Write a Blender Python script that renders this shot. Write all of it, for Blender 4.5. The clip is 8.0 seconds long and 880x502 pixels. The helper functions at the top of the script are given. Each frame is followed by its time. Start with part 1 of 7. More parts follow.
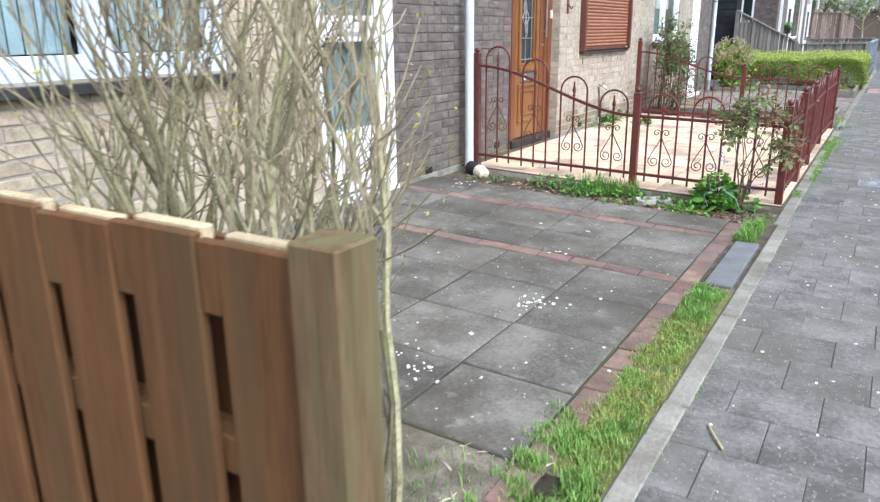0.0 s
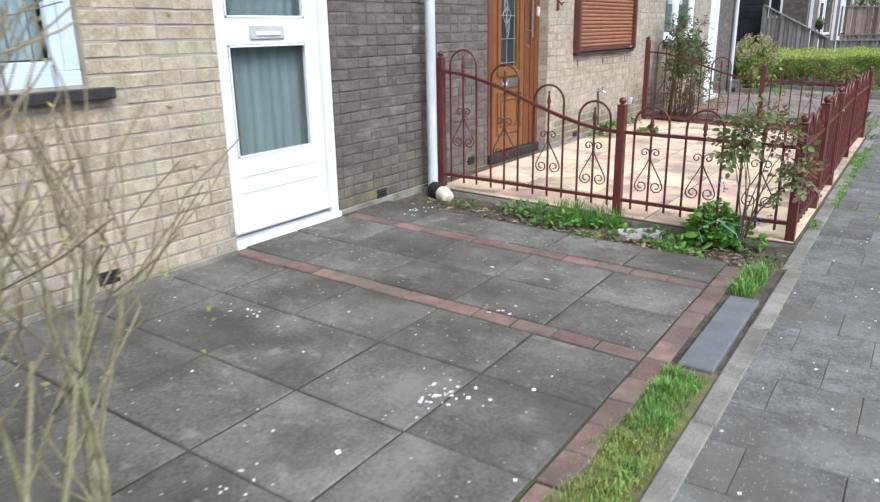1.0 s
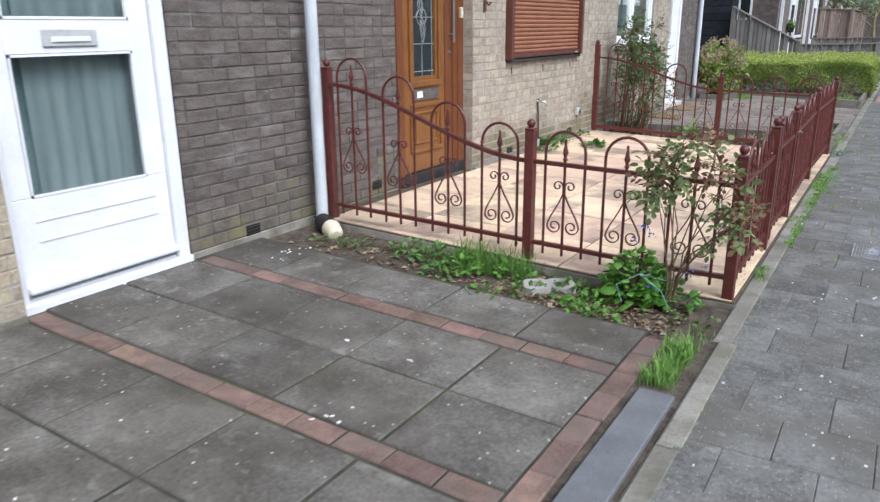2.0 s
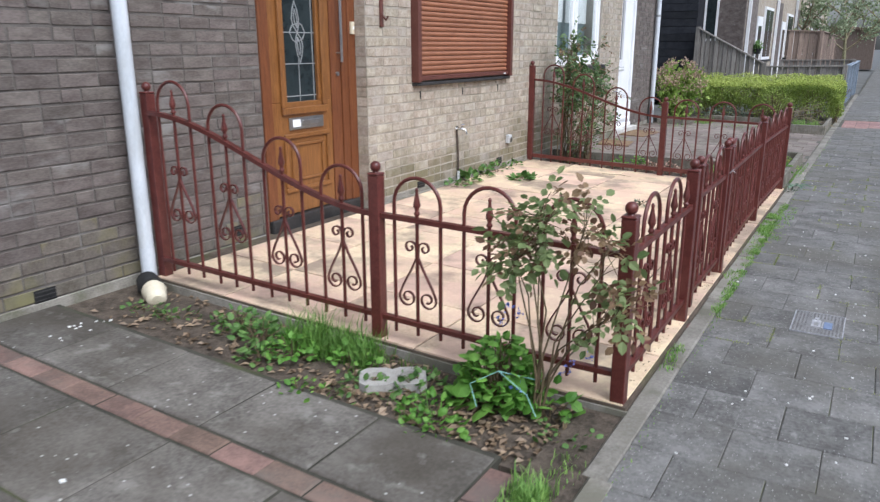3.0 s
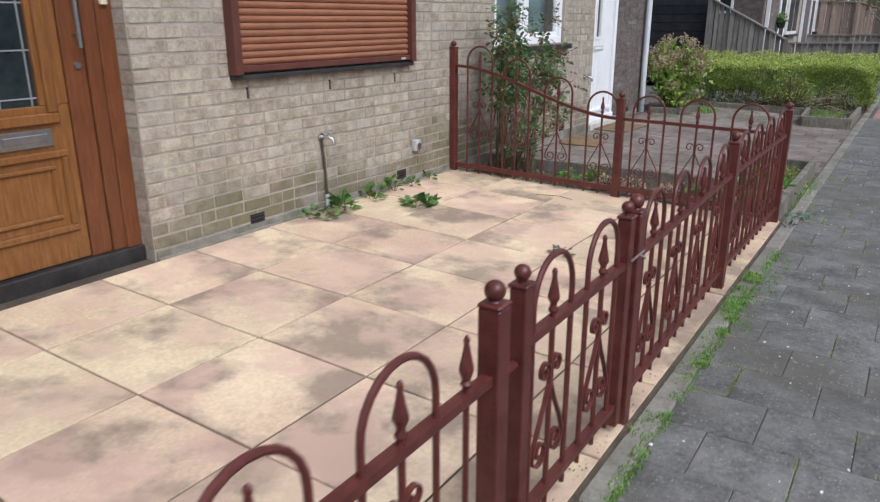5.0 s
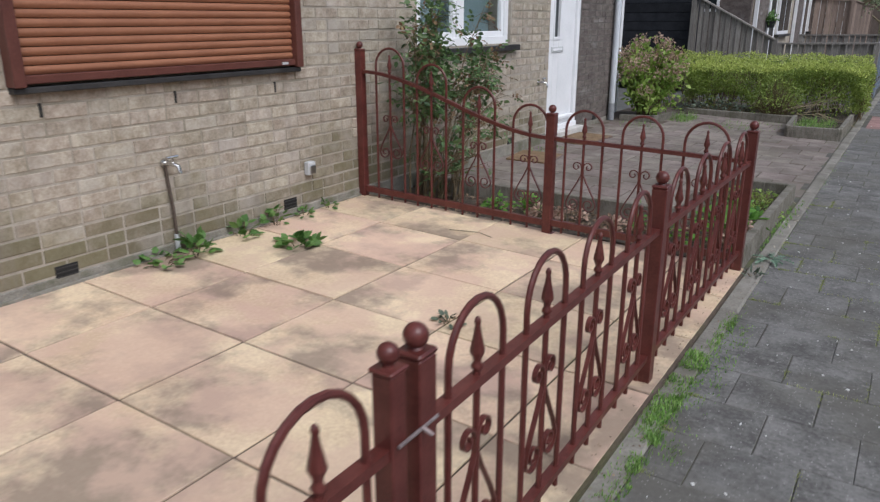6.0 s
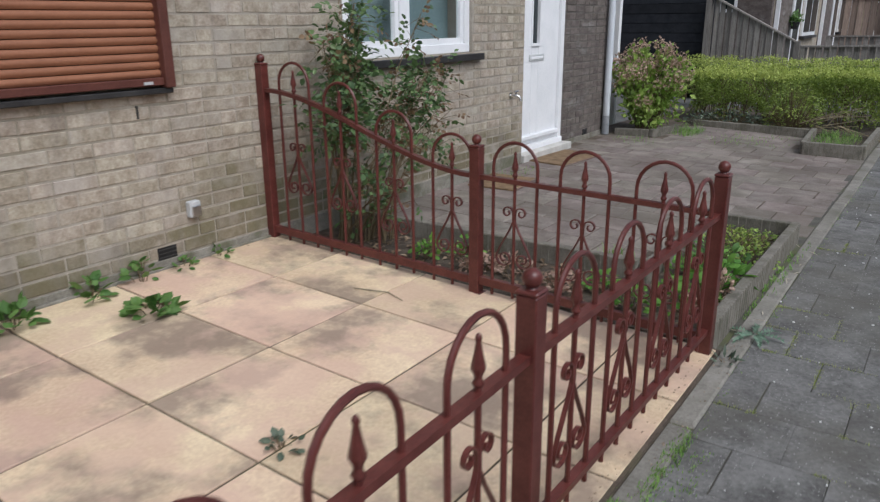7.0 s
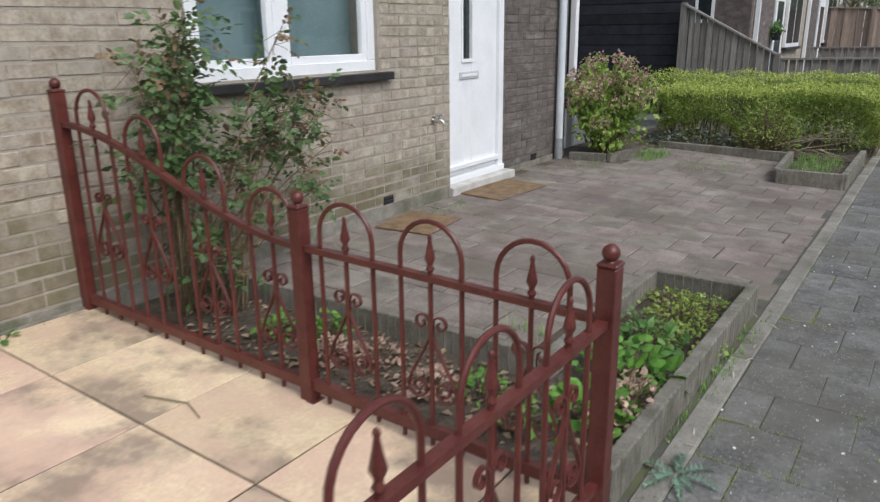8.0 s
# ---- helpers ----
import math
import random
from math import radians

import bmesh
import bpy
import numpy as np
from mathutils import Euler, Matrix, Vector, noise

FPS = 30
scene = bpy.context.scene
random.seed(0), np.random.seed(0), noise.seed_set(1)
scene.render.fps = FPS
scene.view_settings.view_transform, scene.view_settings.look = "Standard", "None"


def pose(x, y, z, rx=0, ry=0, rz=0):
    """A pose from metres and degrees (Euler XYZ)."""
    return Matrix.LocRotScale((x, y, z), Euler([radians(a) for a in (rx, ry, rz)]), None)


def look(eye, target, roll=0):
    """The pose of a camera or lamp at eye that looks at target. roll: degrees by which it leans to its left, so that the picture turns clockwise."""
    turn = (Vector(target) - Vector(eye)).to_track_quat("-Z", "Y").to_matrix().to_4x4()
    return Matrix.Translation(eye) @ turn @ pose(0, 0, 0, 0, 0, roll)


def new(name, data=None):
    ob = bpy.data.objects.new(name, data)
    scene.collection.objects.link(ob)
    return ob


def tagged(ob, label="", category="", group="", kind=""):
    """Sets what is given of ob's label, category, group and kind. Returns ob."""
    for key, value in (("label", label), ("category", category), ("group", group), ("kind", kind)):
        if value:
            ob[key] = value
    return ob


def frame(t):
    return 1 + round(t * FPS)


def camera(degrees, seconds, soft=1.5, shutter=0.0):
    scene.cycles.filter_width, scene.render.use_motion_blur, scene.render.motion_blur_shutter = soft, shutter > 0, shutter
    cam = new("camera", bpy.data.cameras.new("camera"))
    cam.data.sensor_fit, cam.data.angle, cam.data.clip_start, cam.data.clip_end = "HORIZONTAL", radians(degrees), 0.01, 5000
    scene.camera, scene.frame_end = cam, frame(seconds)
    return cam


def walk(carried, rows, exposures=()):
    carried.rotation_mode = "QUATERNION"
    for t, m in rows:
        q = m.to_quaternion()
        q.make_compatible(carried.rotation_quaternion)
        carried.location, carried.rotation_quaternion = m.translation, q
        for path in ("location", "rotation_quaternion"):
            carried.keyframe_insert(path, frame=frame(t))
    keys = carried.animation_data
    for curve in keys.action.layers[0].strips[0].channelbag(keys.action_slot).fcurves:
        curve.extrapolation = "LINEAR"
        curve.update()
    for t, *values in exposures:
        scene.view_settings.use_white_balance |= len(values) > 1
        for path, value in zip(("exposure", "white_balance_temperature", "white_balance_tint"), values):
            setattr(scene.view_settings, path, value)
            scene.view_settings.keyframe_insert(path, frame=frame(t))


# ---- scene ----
cam = camera(62.6, 8.0, soft=1.3, shutter=0.25)
PATH = [
    (0, (0.008, 1.022, 1.322), (-0.993, 2.653, 0.743), -0.6),
    (0.5, (0.001, 1.554, 1.338), (-1.035, 3.159, 0.746), -0.7),
    (1, (-0.003, 2.122, 1.341), (-1.068, 3.71, 0.757), -1.0),
    (1.2, (-0.007, 2.355, 1.345), (-1.071, 3.943, 0.756), -1.2),
    (2.3, (0.023, 3.597, 1.382), (-0.981, 5.229, 0.805), -0.5),
    (2.5, (0.061, 3.837, 1.359), (-0.938, 5.478, 0.804), -0.6),
    (3, (0.111, 4.443, 1.359), (-0.878, 6.095, 0.817), -0.1),
    (3.5, (0.091, 4.981, 1.364), (-0.893, 6.636, 0.821), 0.6),
    (4, (0.088, 5.57, 1.367), (-0.923, 7.203, 0.811), 0.2),
    (4.2, (0.089, 5.801, 1.35), (-0.947, 7.417, 0.79), -0.2),
    (5.3, (0.093, 7.096, 1.389), (-0.947, 8.689, 0.771), -0.0),
    (5.5, (0.073, 7.36, 1.36), (-0.969, 8.954, 0.749), 0.2),
    (6, (0.073, 7.981, 1.366), (-0.963, 9.579, 0.754), -0.0),
    (6.5, (0.103, 8.534, 1.381), (-0.971, 10.108, 0.772), -0.2),
    (7, (0.088, 9.142, 1.388), (-1.013, 10.698, 0.782), -0.5),
    (7.5, (0.094, 9.711, 1.405), (-1.018, 11.262, 0.805), -0.5),
    (8, (0.05, 10.341, 1.39), (-1.044, 11.911, 0.812), -0.7),
]
walk(cam, [(t, look(eye, target, roll)) for t, eye, target, roll in PATH],
     exposures=[(0.0, 1.22, 5680, 7), (0.6, 1.02, 5680, 7), (1.2, 0.78, 5720, 8), (2.5, 0.62, 5720, 9), (3.5, 0.61, 5750, 10), (4.2, 0.45, 5800, 10), (5.5, 0.11, 5870, 11), (6.5, -0.03, 5890, 10), (7.2, -0.02, 5910, 9), (8.0, 0.20, 6020, 8)])

# ---- world, sun, exposure ----
SUN_EL, SUN_AZ = 50.0, 112.0      # degrees; azimuth counted from +y towards +x
world = bpy.data.worlds.new("overcast_sky")
scene.world = world
world.use_nodes = True
wn, wl = world.node_tree.nodes, world.node_tree.links
sky = wn.new("ShaderNodeTexSky")
sky.sky_type, sky.sun_disc = "NISHITA", False
sky.sun_elevation, sky.sun_rotation = radians(SUN_EL), radians(SUN_AZ)
sky.air_density, sky.dust_density, sky.ozone_density = 1.0, 4.0, 1.0
soft_sky = wn.new("ShaderNodeHueSaturation")
soft_sky.inputs["Saturation"].default_value = 0.55
wl.new(sky.outputs[0], soft_sky.inputs["Color"])
wl.new(soft_sky.outputs[0], wn["Background"].inputs["Color"])
wn["Background"].inputs["Strength"].default_value = 0.15
sun = new("sun", bpy.data.lights.new("sun", "SUN"))
sun.data.energy, sun.data.angle, sun.data.color = 1.2, radians(35), (1.0, 0.98, 0.95)
sun.matrix_basis = look((20 * math.sin(radians(SUN_AZ)) * math.cos(radians(SUN_EL)), 20 * math.cos(radians(SUN_AZ)) * math.cos(radians(SUN_EL)), 20 * math.sin(radians(SUN_EL))), (0, 0, 0))


# ---- materials ----
def nodes_of(name):
    m = bpy.data.materials.new(name)
    m.use_nodes = True
    return m, m.node_tree.nodes, m.node_tree.links


def surf(name, dark, light, rough=0.85, scale=6.0, fine=70.0, bump=0.25, vary=0.25, metal=0.0, stretch=(1, 1, 1),
         stain=None, stain_scale=1.5, stain_from=0.52, stain_to=0.7, island=True, hue=0.0, specks=None, spec=0.35, depth=0.004, across=False, second=None, streak=None):
    """Two-scale procedural surface: broad mottling, fine grain with relief, a tone per piece, stains and light specks."""
    m, n, l = nodes_of(name)
    bsdf = n["Principled BSDF"]
    geo = n.new("ShaderNodeNewGeometry")
    mapping = n.new("ShaderNodeMapping")
    mapping.inputs["Scale"].default_value = stretch
    l.new(geo.outputs["Position"], mapping.inputs["Vector"])
    info = n.new("ShaderNodeObjectInfo")
    rnd = n.new("ShaderNodeMath")
    rnd.operation = "ADD"
    l.new(info.outputs["Random"], rnd.inputs[0])
    if island:
        l.new(geo.outputs["Random Per Island"], rnd.inputs[1])
    else:
        rnd.inputs[1].default_value = 0.0
    frac = n.new("ShaderNodeMath")
    frac.operation = "FRACT"
    l.new(rnd.outputs[0], frac.inputs[0])
    shift = n.new("ShaderNodeVectorMath")
    shift.operation = "MULTIPLY_ADD"
    l.new(frac.outputs[0], shift.inputs[0])
    shift.inputs[1].default_value = (7.3, 11.1, 5.7)
    l.new(mapping.outputs[0], shift.inputs[2])

    def noise_at(s, detail, vec):
        t = n.new("ShaderNodeTexNoise")
        t.inputs["Scale"].default_value, t.inputs["Detail"].default_value, t.inputs["Roughness"].default_value = s, detail, 0.6
        l.new(vec, t.inputs["Vector"])
        return t.outputs["Fac"]

    broad, grain = noise_at(scale, 6, shift.outputs[0]), noise_at(fine, 5, shift.outputs[0])
    both = n.new("ShaderNodeMix")
    both.inputs[0].default_value = 0.4
    l.new(broad, both.inputs[2]), l.new(grain, both.inputs[3])
    ramp = n.new("ShaderNodeValToRGB")
    ramp.color_ramp.elements[0].position, ramp.color_ramp.elements[1].position = 0.39, 0.61
    ramp.color_ramp.elements[0].color, ramp.color_ramp.elements[1].color = (*dark, 1), (*light, 1)
    l.new(both.outputs[0], ramp.inputs[0])
    col = ramp.outputs[0]
    if stain:
        fac = noise_at(stain_scale, 9, mapping.outputs[0] if across else shift.outputs[0])
        sr = n.new("ShaderNodeMapRange")
        sr.inputs[1].default_value, sr.inputs[2].default_value = stain_from, stain_to
        sr.inputs[4].default_value = 0.8
        l.new(fac, sr.inputs[0])
        mix = n.new("ShaderNodeMix")
        mix.data_type = "RGBA"
        l.new(sr.outputs[0], mix.inputs[0]), l.new(col, mix.inputs[6])
        mix.inputs[7].default_value = (*stain, 1)
        col = mix.outputs[2]
    if second:
        fac = noise_at(second[1], 7, shift.outputs[0])
        sr = n.new("ShaderNodeMapRange")
        sr.inputs[1].default_value, sr.inputs[2].default_value, sr.inputs[4].default_value = second[2], second[3], second[4]
        l.new(fac, sr.inputs[0])
        mix = n.new("ShaderNodeMix")
        mix.data_type = "RGBA"
        l.new(sr.outputs[0], mix.inputs[0]), l.new(col, mix.inputs[6])
        mix.inputs[7].default_value = (*second[0], 1)
        col = mix.outputs[2]
    if streak:
        runs = n.new("ShaderNodeMapping")
        runs.inputs["Scale"].default_value = (1, 4, 0.45)
        l.new(geo.outputs["Position"], runs.inputs["Vector"])
        sr = n.new("ShaderNodeMapRange")
        sr.inputs[1].default_value, sr.inputs[2].default_value, sr.inputs[4].default_value = streak[2], streak[3], streak[4]
        l.new(noise_at(streak[1], 6, runs.outputs[0]), sr.inputs[0])
        mix = n.new("ShaderNodeMix")
        mix.data_type = "RGBA"
        l.new(sr.outputs[0], mix.inputs[0]), l.new(col, mix.inputs[6])
        mix.inputs[7].default_value = (*streak[0], 1)
        col = mix.outputs[2]
    if specks:
        v = n.new("ShaderNodeTexVoronoi")
        v.inputs["Scale"].default_value = specks[1]
        l.new(geo.outputs["Position"], v.inputs["Vector"])
        sr = n.new("ShaderNodeMapRange")
        sr.inputs[1].default_value, sr.inputs[2].default_value, sr.inputs[3].default_value, sr.inputs[4].default_value = specks[2], specks[2] * 1.6, 0.75, 0.0
        l.new(v.outputs["Distance"], sr.inputs[0])
        gate = n.new("ShaderNodeMath")
        gate.operation = "MULTIPLY"
        keep = n.new("ShaderNodeMapRange")
        keep.inputs[1].default_value, keep.inputs[2].default_value = 0.55, 0.7
        sep = n.new("ShaderNodeSeparateColor")
        l.new(v.outputs["Color"], sep.inputs[0]), l.new(sep.outputs[0], keep.inputs[0])
        l.new(sr.outputs[0], gate.inputs[0]), l.new(keep.outputs[0], gate.inputs[1])
        mix = n.new("ShaderNodeMix")
        mix.data_type = "RGBA"
        l.new(gate.outputs[0], mix.inputs[0]), l.new(col, mix.inputs[6])
        mix.inputs[7].default_value = (*specks[0], 1)
        col = mix.outputs[2]
    tone = n.new("ShaderNodeHueSaturation")
    mr = n.new("ShaderNodeMapRange")
    mr.inputs[3].default_value, mr.inputs[4].default_value = 1 - vary, 1 + vary
    l.new(frac.outputs[0], mr.inputs[0]), l.new(mr.outputs[0], tone.inputs["Value"])
    if hue:
        hs = n.new("ShaderNodeMath")
        hs.operation = "MULTIPLY_ADD"
        hs2 = n.new("ShaderNodeMath")
        hs2.operation = "MULTIPLY"
        hs2.inputs[1].default_value = 7.31
        f2 = n.new("ShaderNodeMath")
        f2.operation = "FRACT"
        l.new(frac.outputs[0], hs2.inputs[0]), l.new(hs2.outputs[0], f2.inputs[0])
        l.new(f2.outputs[0], hs.inputs[0])
        hs.inputs[1].default_value, hs.inputs[2].default_value = hue, 0.5 - hue / 2
        l.new(hs.outputs[0], tone.inputs["Hue"])
    l.new(col, tone.inputs["Color"]), l.new(tone.outputs[0], bsdf.inputs["Base Color"])
    b = n.new("ShaderNodeBump")
    b.inputs["Strength"].default_value, b.inputs["Distance"].default_value = bump, depth
    l.new(both.outputs[0], b.inputs["Height"]), l.new(b.outputs[0], bsdf.inputs["Normal"])
    rr = n.new("ShaderNodeMapRange")
    rr.inputs[3].default_value, rr.inputs[4].default_value = min(1, rough + 0.1), max(0.05, rough - 0.12)
    l.new(broad, rr.inputs[0]), l.new(rr.outputs[0], bsdf.inputs["Roughness"])
    bsdf.inputs["Metallic"].default_value, bsdf.inputs["Specular IOR Level"].default_value = metal, spec
    return m


def leafy(name, dark, light, hue=0.05, rough=0.5, through_light=0.25):
    """Leaf: a tone per leaf, a little light through it."""
    m, n, l = nodes_of(name)
    bsdf = n["Principled BSDF"]
    geo = n.new("ShaderNodeNewGeometry")
    ramp = n.new("ShaderNodeValToRGB")
    ramp.color_ramp.elements[0].color, ramp.color_ramp.elements[1].color = (*dark, 1), (*light, 1)
    l.new(geo.outputs["Random Per Island"], ramp.inputs[0])
    noise_t = n.new("ShaderNodeTexNoise")
    noise_t.inputs["Scale"].default_value = 9
    l.new(geo.outputs["Position"], noise_t.inputs["Vector"])
    tone = n.new("ShaderNodeHueSaturation")
    mr = n.new("ShaderNodeMapRange")
    mr.inputs[3].default_value, mr.inputs[4].default_value = 0.65, 1.35
    l.new(noise_t.outputs["Fac"], mr.inputs[0]), l.new(mr.outputs[0], tone.inputs["Value"])
    l.new(ramp.outputs[0], tone.inputs["Color"]), l.new(tone.outputs[0], bsdf.inputs["Base Color"])
    bsdf.inputs["Roughness"].default_value = rough
    tr = n.new("ShaderNodeBsdfTranslucent")
    l.new(tone.outputs[0], tr.inputs["Color"])
    mix = n.new("ShaderNodeMixShader")
    mix.inputs[0].default_value = through_light
    l.new(bsdf.outputs[0], mix.inputs[1]), l.new(tr.outputs[0], mix.inputs[2])
    l.new(mix.outputs[0], n["Material Output"].inputs["Surface"])
    return m


def glassy(name, tint=(0.02, 0.025, 0.03), rough=0.03):
    m, n, l = nodes_of(name)
    b = n["Principled BSDF"]
    b.inputs["Base Color"].default_value = (0.9, 0.95, 0.95, 1)
    b.inputs["Transmission Weight"].default_value, b.inputs["Roughness"].default_value, b.inputs["IOR"].default_value = 1.0, rough, 1.5
    return m


LIGHT_BRICK = surf("yellow_brick", (0.30, 0.246, 0.168), (0.50, 0.428, 0.312), scale=13, fine=70, vary=0.10, hue=0.025, bump=0.9, stain=(0.47, 0.415, 0.32), stain_scale=1.8, stain_from=0.5, stain_to=0.75, across=True)
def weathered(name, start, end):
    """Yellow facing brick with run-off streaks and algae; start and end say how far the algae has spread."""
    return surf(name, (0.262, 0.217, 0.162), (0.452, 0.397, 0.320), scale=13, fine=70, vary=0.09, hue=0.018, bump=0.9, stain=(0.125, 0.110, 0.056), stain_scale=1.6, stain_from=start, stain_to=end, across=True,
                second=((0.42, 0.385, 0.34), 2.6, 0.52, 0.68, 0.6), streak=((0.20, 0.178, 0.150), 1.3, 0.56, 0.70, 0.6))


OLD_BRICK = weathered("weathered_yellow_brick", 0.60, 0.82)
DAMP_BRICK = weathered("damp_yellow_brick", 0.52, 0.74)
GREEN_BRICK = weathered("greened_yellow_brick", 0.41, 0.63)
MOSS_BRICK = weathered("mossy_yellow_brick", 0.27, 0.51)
DARK_BRICK = surf("brown_grey_brick", (0.088, 0.072, 0.063), (0.170, 0.145, 0.129), scale=9, fine=90, vary=0.13, hue=0.02, bump=0.7, stain=(0.27, 0.26, 0.245), stain_scale=4.5, stain_from=0.58, stain_to=0.74, across=True, stretch=(1, 0.6, 1.6))
MORTAR = surf("grey_mortar", (0.295, 0.262, 0.214), (0.41, 0.37, 0.312), fine=120, bump=0.6, vary=0.0, island=False, stain=(0.20, 0.174, 0.12), stain_scale=1.7, stain_from=0.52, stain_to=0.70, across=True, streak=((0.20, 0.178, 0.150), 1.3, 0.56, 0.70, 0.5))
DARK_MORTAR = surf("dark_mortar", (0.084, 0.074, 0.066), (0.150, 0.134, 0.120), fine=160, bump=0.5, vary=0.0, island=False, stain=(0.23, 0.22, 0.205), stain_scale=3.5, stain_from=0.57, stain_to=0.72)
PLINTH = surf("cement_plinth", (0.15, 0.14, 0.115), (0.30, 0.28, 0.24), fine=110, bump=0.6, vary=0.1, stain=(0.105, 0.105, 0.06), stain_scale=4, stain_from=0.48, stain_to=0.64)
GREY_TILE = surf("grey_concrete_tile", (0.074, 0.067, 0.057), (0.186, 0.172, 0.152), scale=3.2, fine=60, vary=0.15, bump=0.8, stain=(0.060, 0.051, 0.038), stain_scale=1.3, stain_from=0.42, stain_to=0.66, across=True, second=((0.235, 0.225, 0.20), 9.0, 0.58, 0.70, 0.6), specks=((0.46, 0.46, 0.43), 22.0, 0.09))
PEACH_TILE = surf("peach_terrace_tile", (0.60, 0.44, 0.298), (0.80, 0.65, 0.44), scale=2.4, fine=60, vary=0.07, bump=0.25, stain=(0.25, 0.19, 0.15), stain_scale=2.1, stain_from=0.47, stain_to=0.59, second=((0.64, 0.445, 0.34), 3.0, 0.47, 0.58, 0.6), rough=0.75, hue=0.016)
PAVE_TILE = surf("worn_pavement_tile", (0.084, 0.081, 0.075), (0.204, 0.199, 0.187), rough=0.82, spec=0.3, scale=5, fine=60, vary=0.07, bump=0.9, specks=((0.38, 0.38, 0.36), 70.0, 0.14), stain=(0.112, 0.105, 0.088), stain_scale=1.6, stain_from=0.45, stain_to=0.63, across=True, second=((0.29, 0.285, 0.27), 26.0, 0.60, 0.70, 0.55))
PAVE_JOINT = surf("sandy_joint", (0.030, 0.029, 0.022), (0.070, 0.066, 0.05), fine=150, vary=0.0, island=False, stain=(0.07, 0.09, 0.02), stain_scale=1.1, stain_from=0.52, stain_to=0.7)
FOOT_JOINT = surf("grey_sandy_joint", (0.058, 0.055, 0.045), (0.118, 0.112, 0.093), fine=150, vary=0.0, island=False, stain=(0.10, 0.11, 0.035), stain_scale=1.6, stain_from=0.50, stain_to=0.62)
DRIVE_PAVER = surf("brown_concrete_paver", (0.140, 0.117, 0.099), (0.262, 0.226, 0.197), scale=5, fine=85, vary=0.13, hue=0.04, bump=0.5, stain=(0.125, 0.102, 0.085), stain_scale=1.1, stain_from=0.46, stain_to=0.64, across=True, second=((0.32, 0.29, 0.262), 3.0, 0.56, 0.68, 0.5))
JOINT_BROWN = surf("brown_joint", (0.060, 0.045, 0.033), (0.125, 0.098, 0.074), vary=0.0, island=False, stain=(0.08, 0.09, 0.03), stain_scale=1.6, stain_from=0.55, stain_to=0.68)
DARK_MOSS = surf("algae_grey_brick", (0.098, 0.084, 0.066), (0.180, 0.158, 0.132), scale=9, fine=90, vary=0.12, hue=0.02, bump=0.7, stain=(0.185, 0.165, 0.075), stain_scale=2.4, stain_from=0.48, stain_to=0.64, across=True)
RED_BRICK = surf("red_edging_brick", (0.125, 0.084, 0.068), (0.228, 0.148, 0.118), scale=8, fine=90, vary=0.2, hue=0.02, bump=0.6, stain=(0.14, 0.115, 0.098), stain_scale=3, stain_from=0.48, stain_to=0.64)
KERB = surf("kerb_concrete", (0.165, 0.153, 0.128), (0.300, 0.282, 0.245), scale=6, fine=80, vary=0.12, bump=0.7, stain=(0.115, 0.109, 0.078), stain_scale=3.0, stain_from=0.51, stain_to=0.63)
SLATE = surf("blue_grey_slab", (0.118, 0.122, 0.130), (0.178, 0.182, 0.190), scale=5, fine=160, vary=0.05, bump=0.3)
SOIL = surf("dark_soil", (0.042, 0.033, 0.024), (0.130, 0.103, 0.078), scale=14, fine=90, vary=0.0, island=False, bump=1.0, depth=0.02)
SAND = surf("dusty_sand", (0.105, 0.088, 0.066), (0.26, 0.225, 0.178), scale=9, fine=110, vary=0.0, island=False, bump=1.0, depth=0.015, stain=(0.09, 0.075, 0.055), stain_scale=4, stain_from=0.46, stain_to=0.6)
EARTH = surf("street_ground", (0.09, 0.09, 0.085), (0.15, 0.15, 0.14), scale=1.5, fine=90, vary=0.0, island=False)
IRON = surf("oxblood_painted_iron", (0.080, 0.0195, 0.0160), (0.132, 0.037, 0.030), rough=0.36, scale=14, fine=120, vary=0.08, bump=0.12, spec=0.42)
IRON_BARE = surf("worn_bare_iron", (0.20, 0.15, 0.14), (0.34, 0.29, 0.28), rough=0.5, metal=0.5, vary=0.05)
WHITE_PAINT = surf("white_paint", (0.74, 0.75, 0.76), (0.84, 0.84, 0.85), rough=0.4, scale=3, fine=80, vary=0.02, bump=0.05, spec=0.4)
BLUEWHITE = surf("blue_white_paint", (0.50, 0.58, 0.68), (0.62, 0.70, 0.78), rough=0.4, scale=3, fine=80, vary=0.02, bump=0.05)
ORANGE_WOOD = surf("orange_stained_wood", (0.14, 0.055, 0.015), (0.265, 0.115, 0.033), rough=0.38, scale=7, fine=40, vary=0.06, bump=0.12, stretch=(14, 14, 1.0), spec=0.45)
RED_WOOD = surf("red_brown_stained_wood", (0.10, 0.032, 0.012), (0.185, 0.066, 0.024), rough=0.38, scale=7, fine=40, vary=0.06, bump=0.12, stretch=(14, 14, 1.0), spec=0.45)
FENCE_WOOD = surf("brown_stained_fence_wood", (0.092, 0.043, 0.018), (0.150, 0.074, 0.031), rough=0.8, scale=3, fine=14, vary=0.13, bump=0.35, stretch=(12, 12, 0.9), stain=(0.098, 0.060, 0.028), stain_scale=0.9, stain_from=0.50, stain_to=0.64, spec=0.2)
RAW_EDGE = surf("pale_cut_wood", (0.32, 0.25, 0.15), (0.58, 0.48, 0.31), rough=0.85, scale=9, fine=80, vary=0.2, bump=0.4, stain=(0.19, 0.12, 0.07), stain_scale=9)
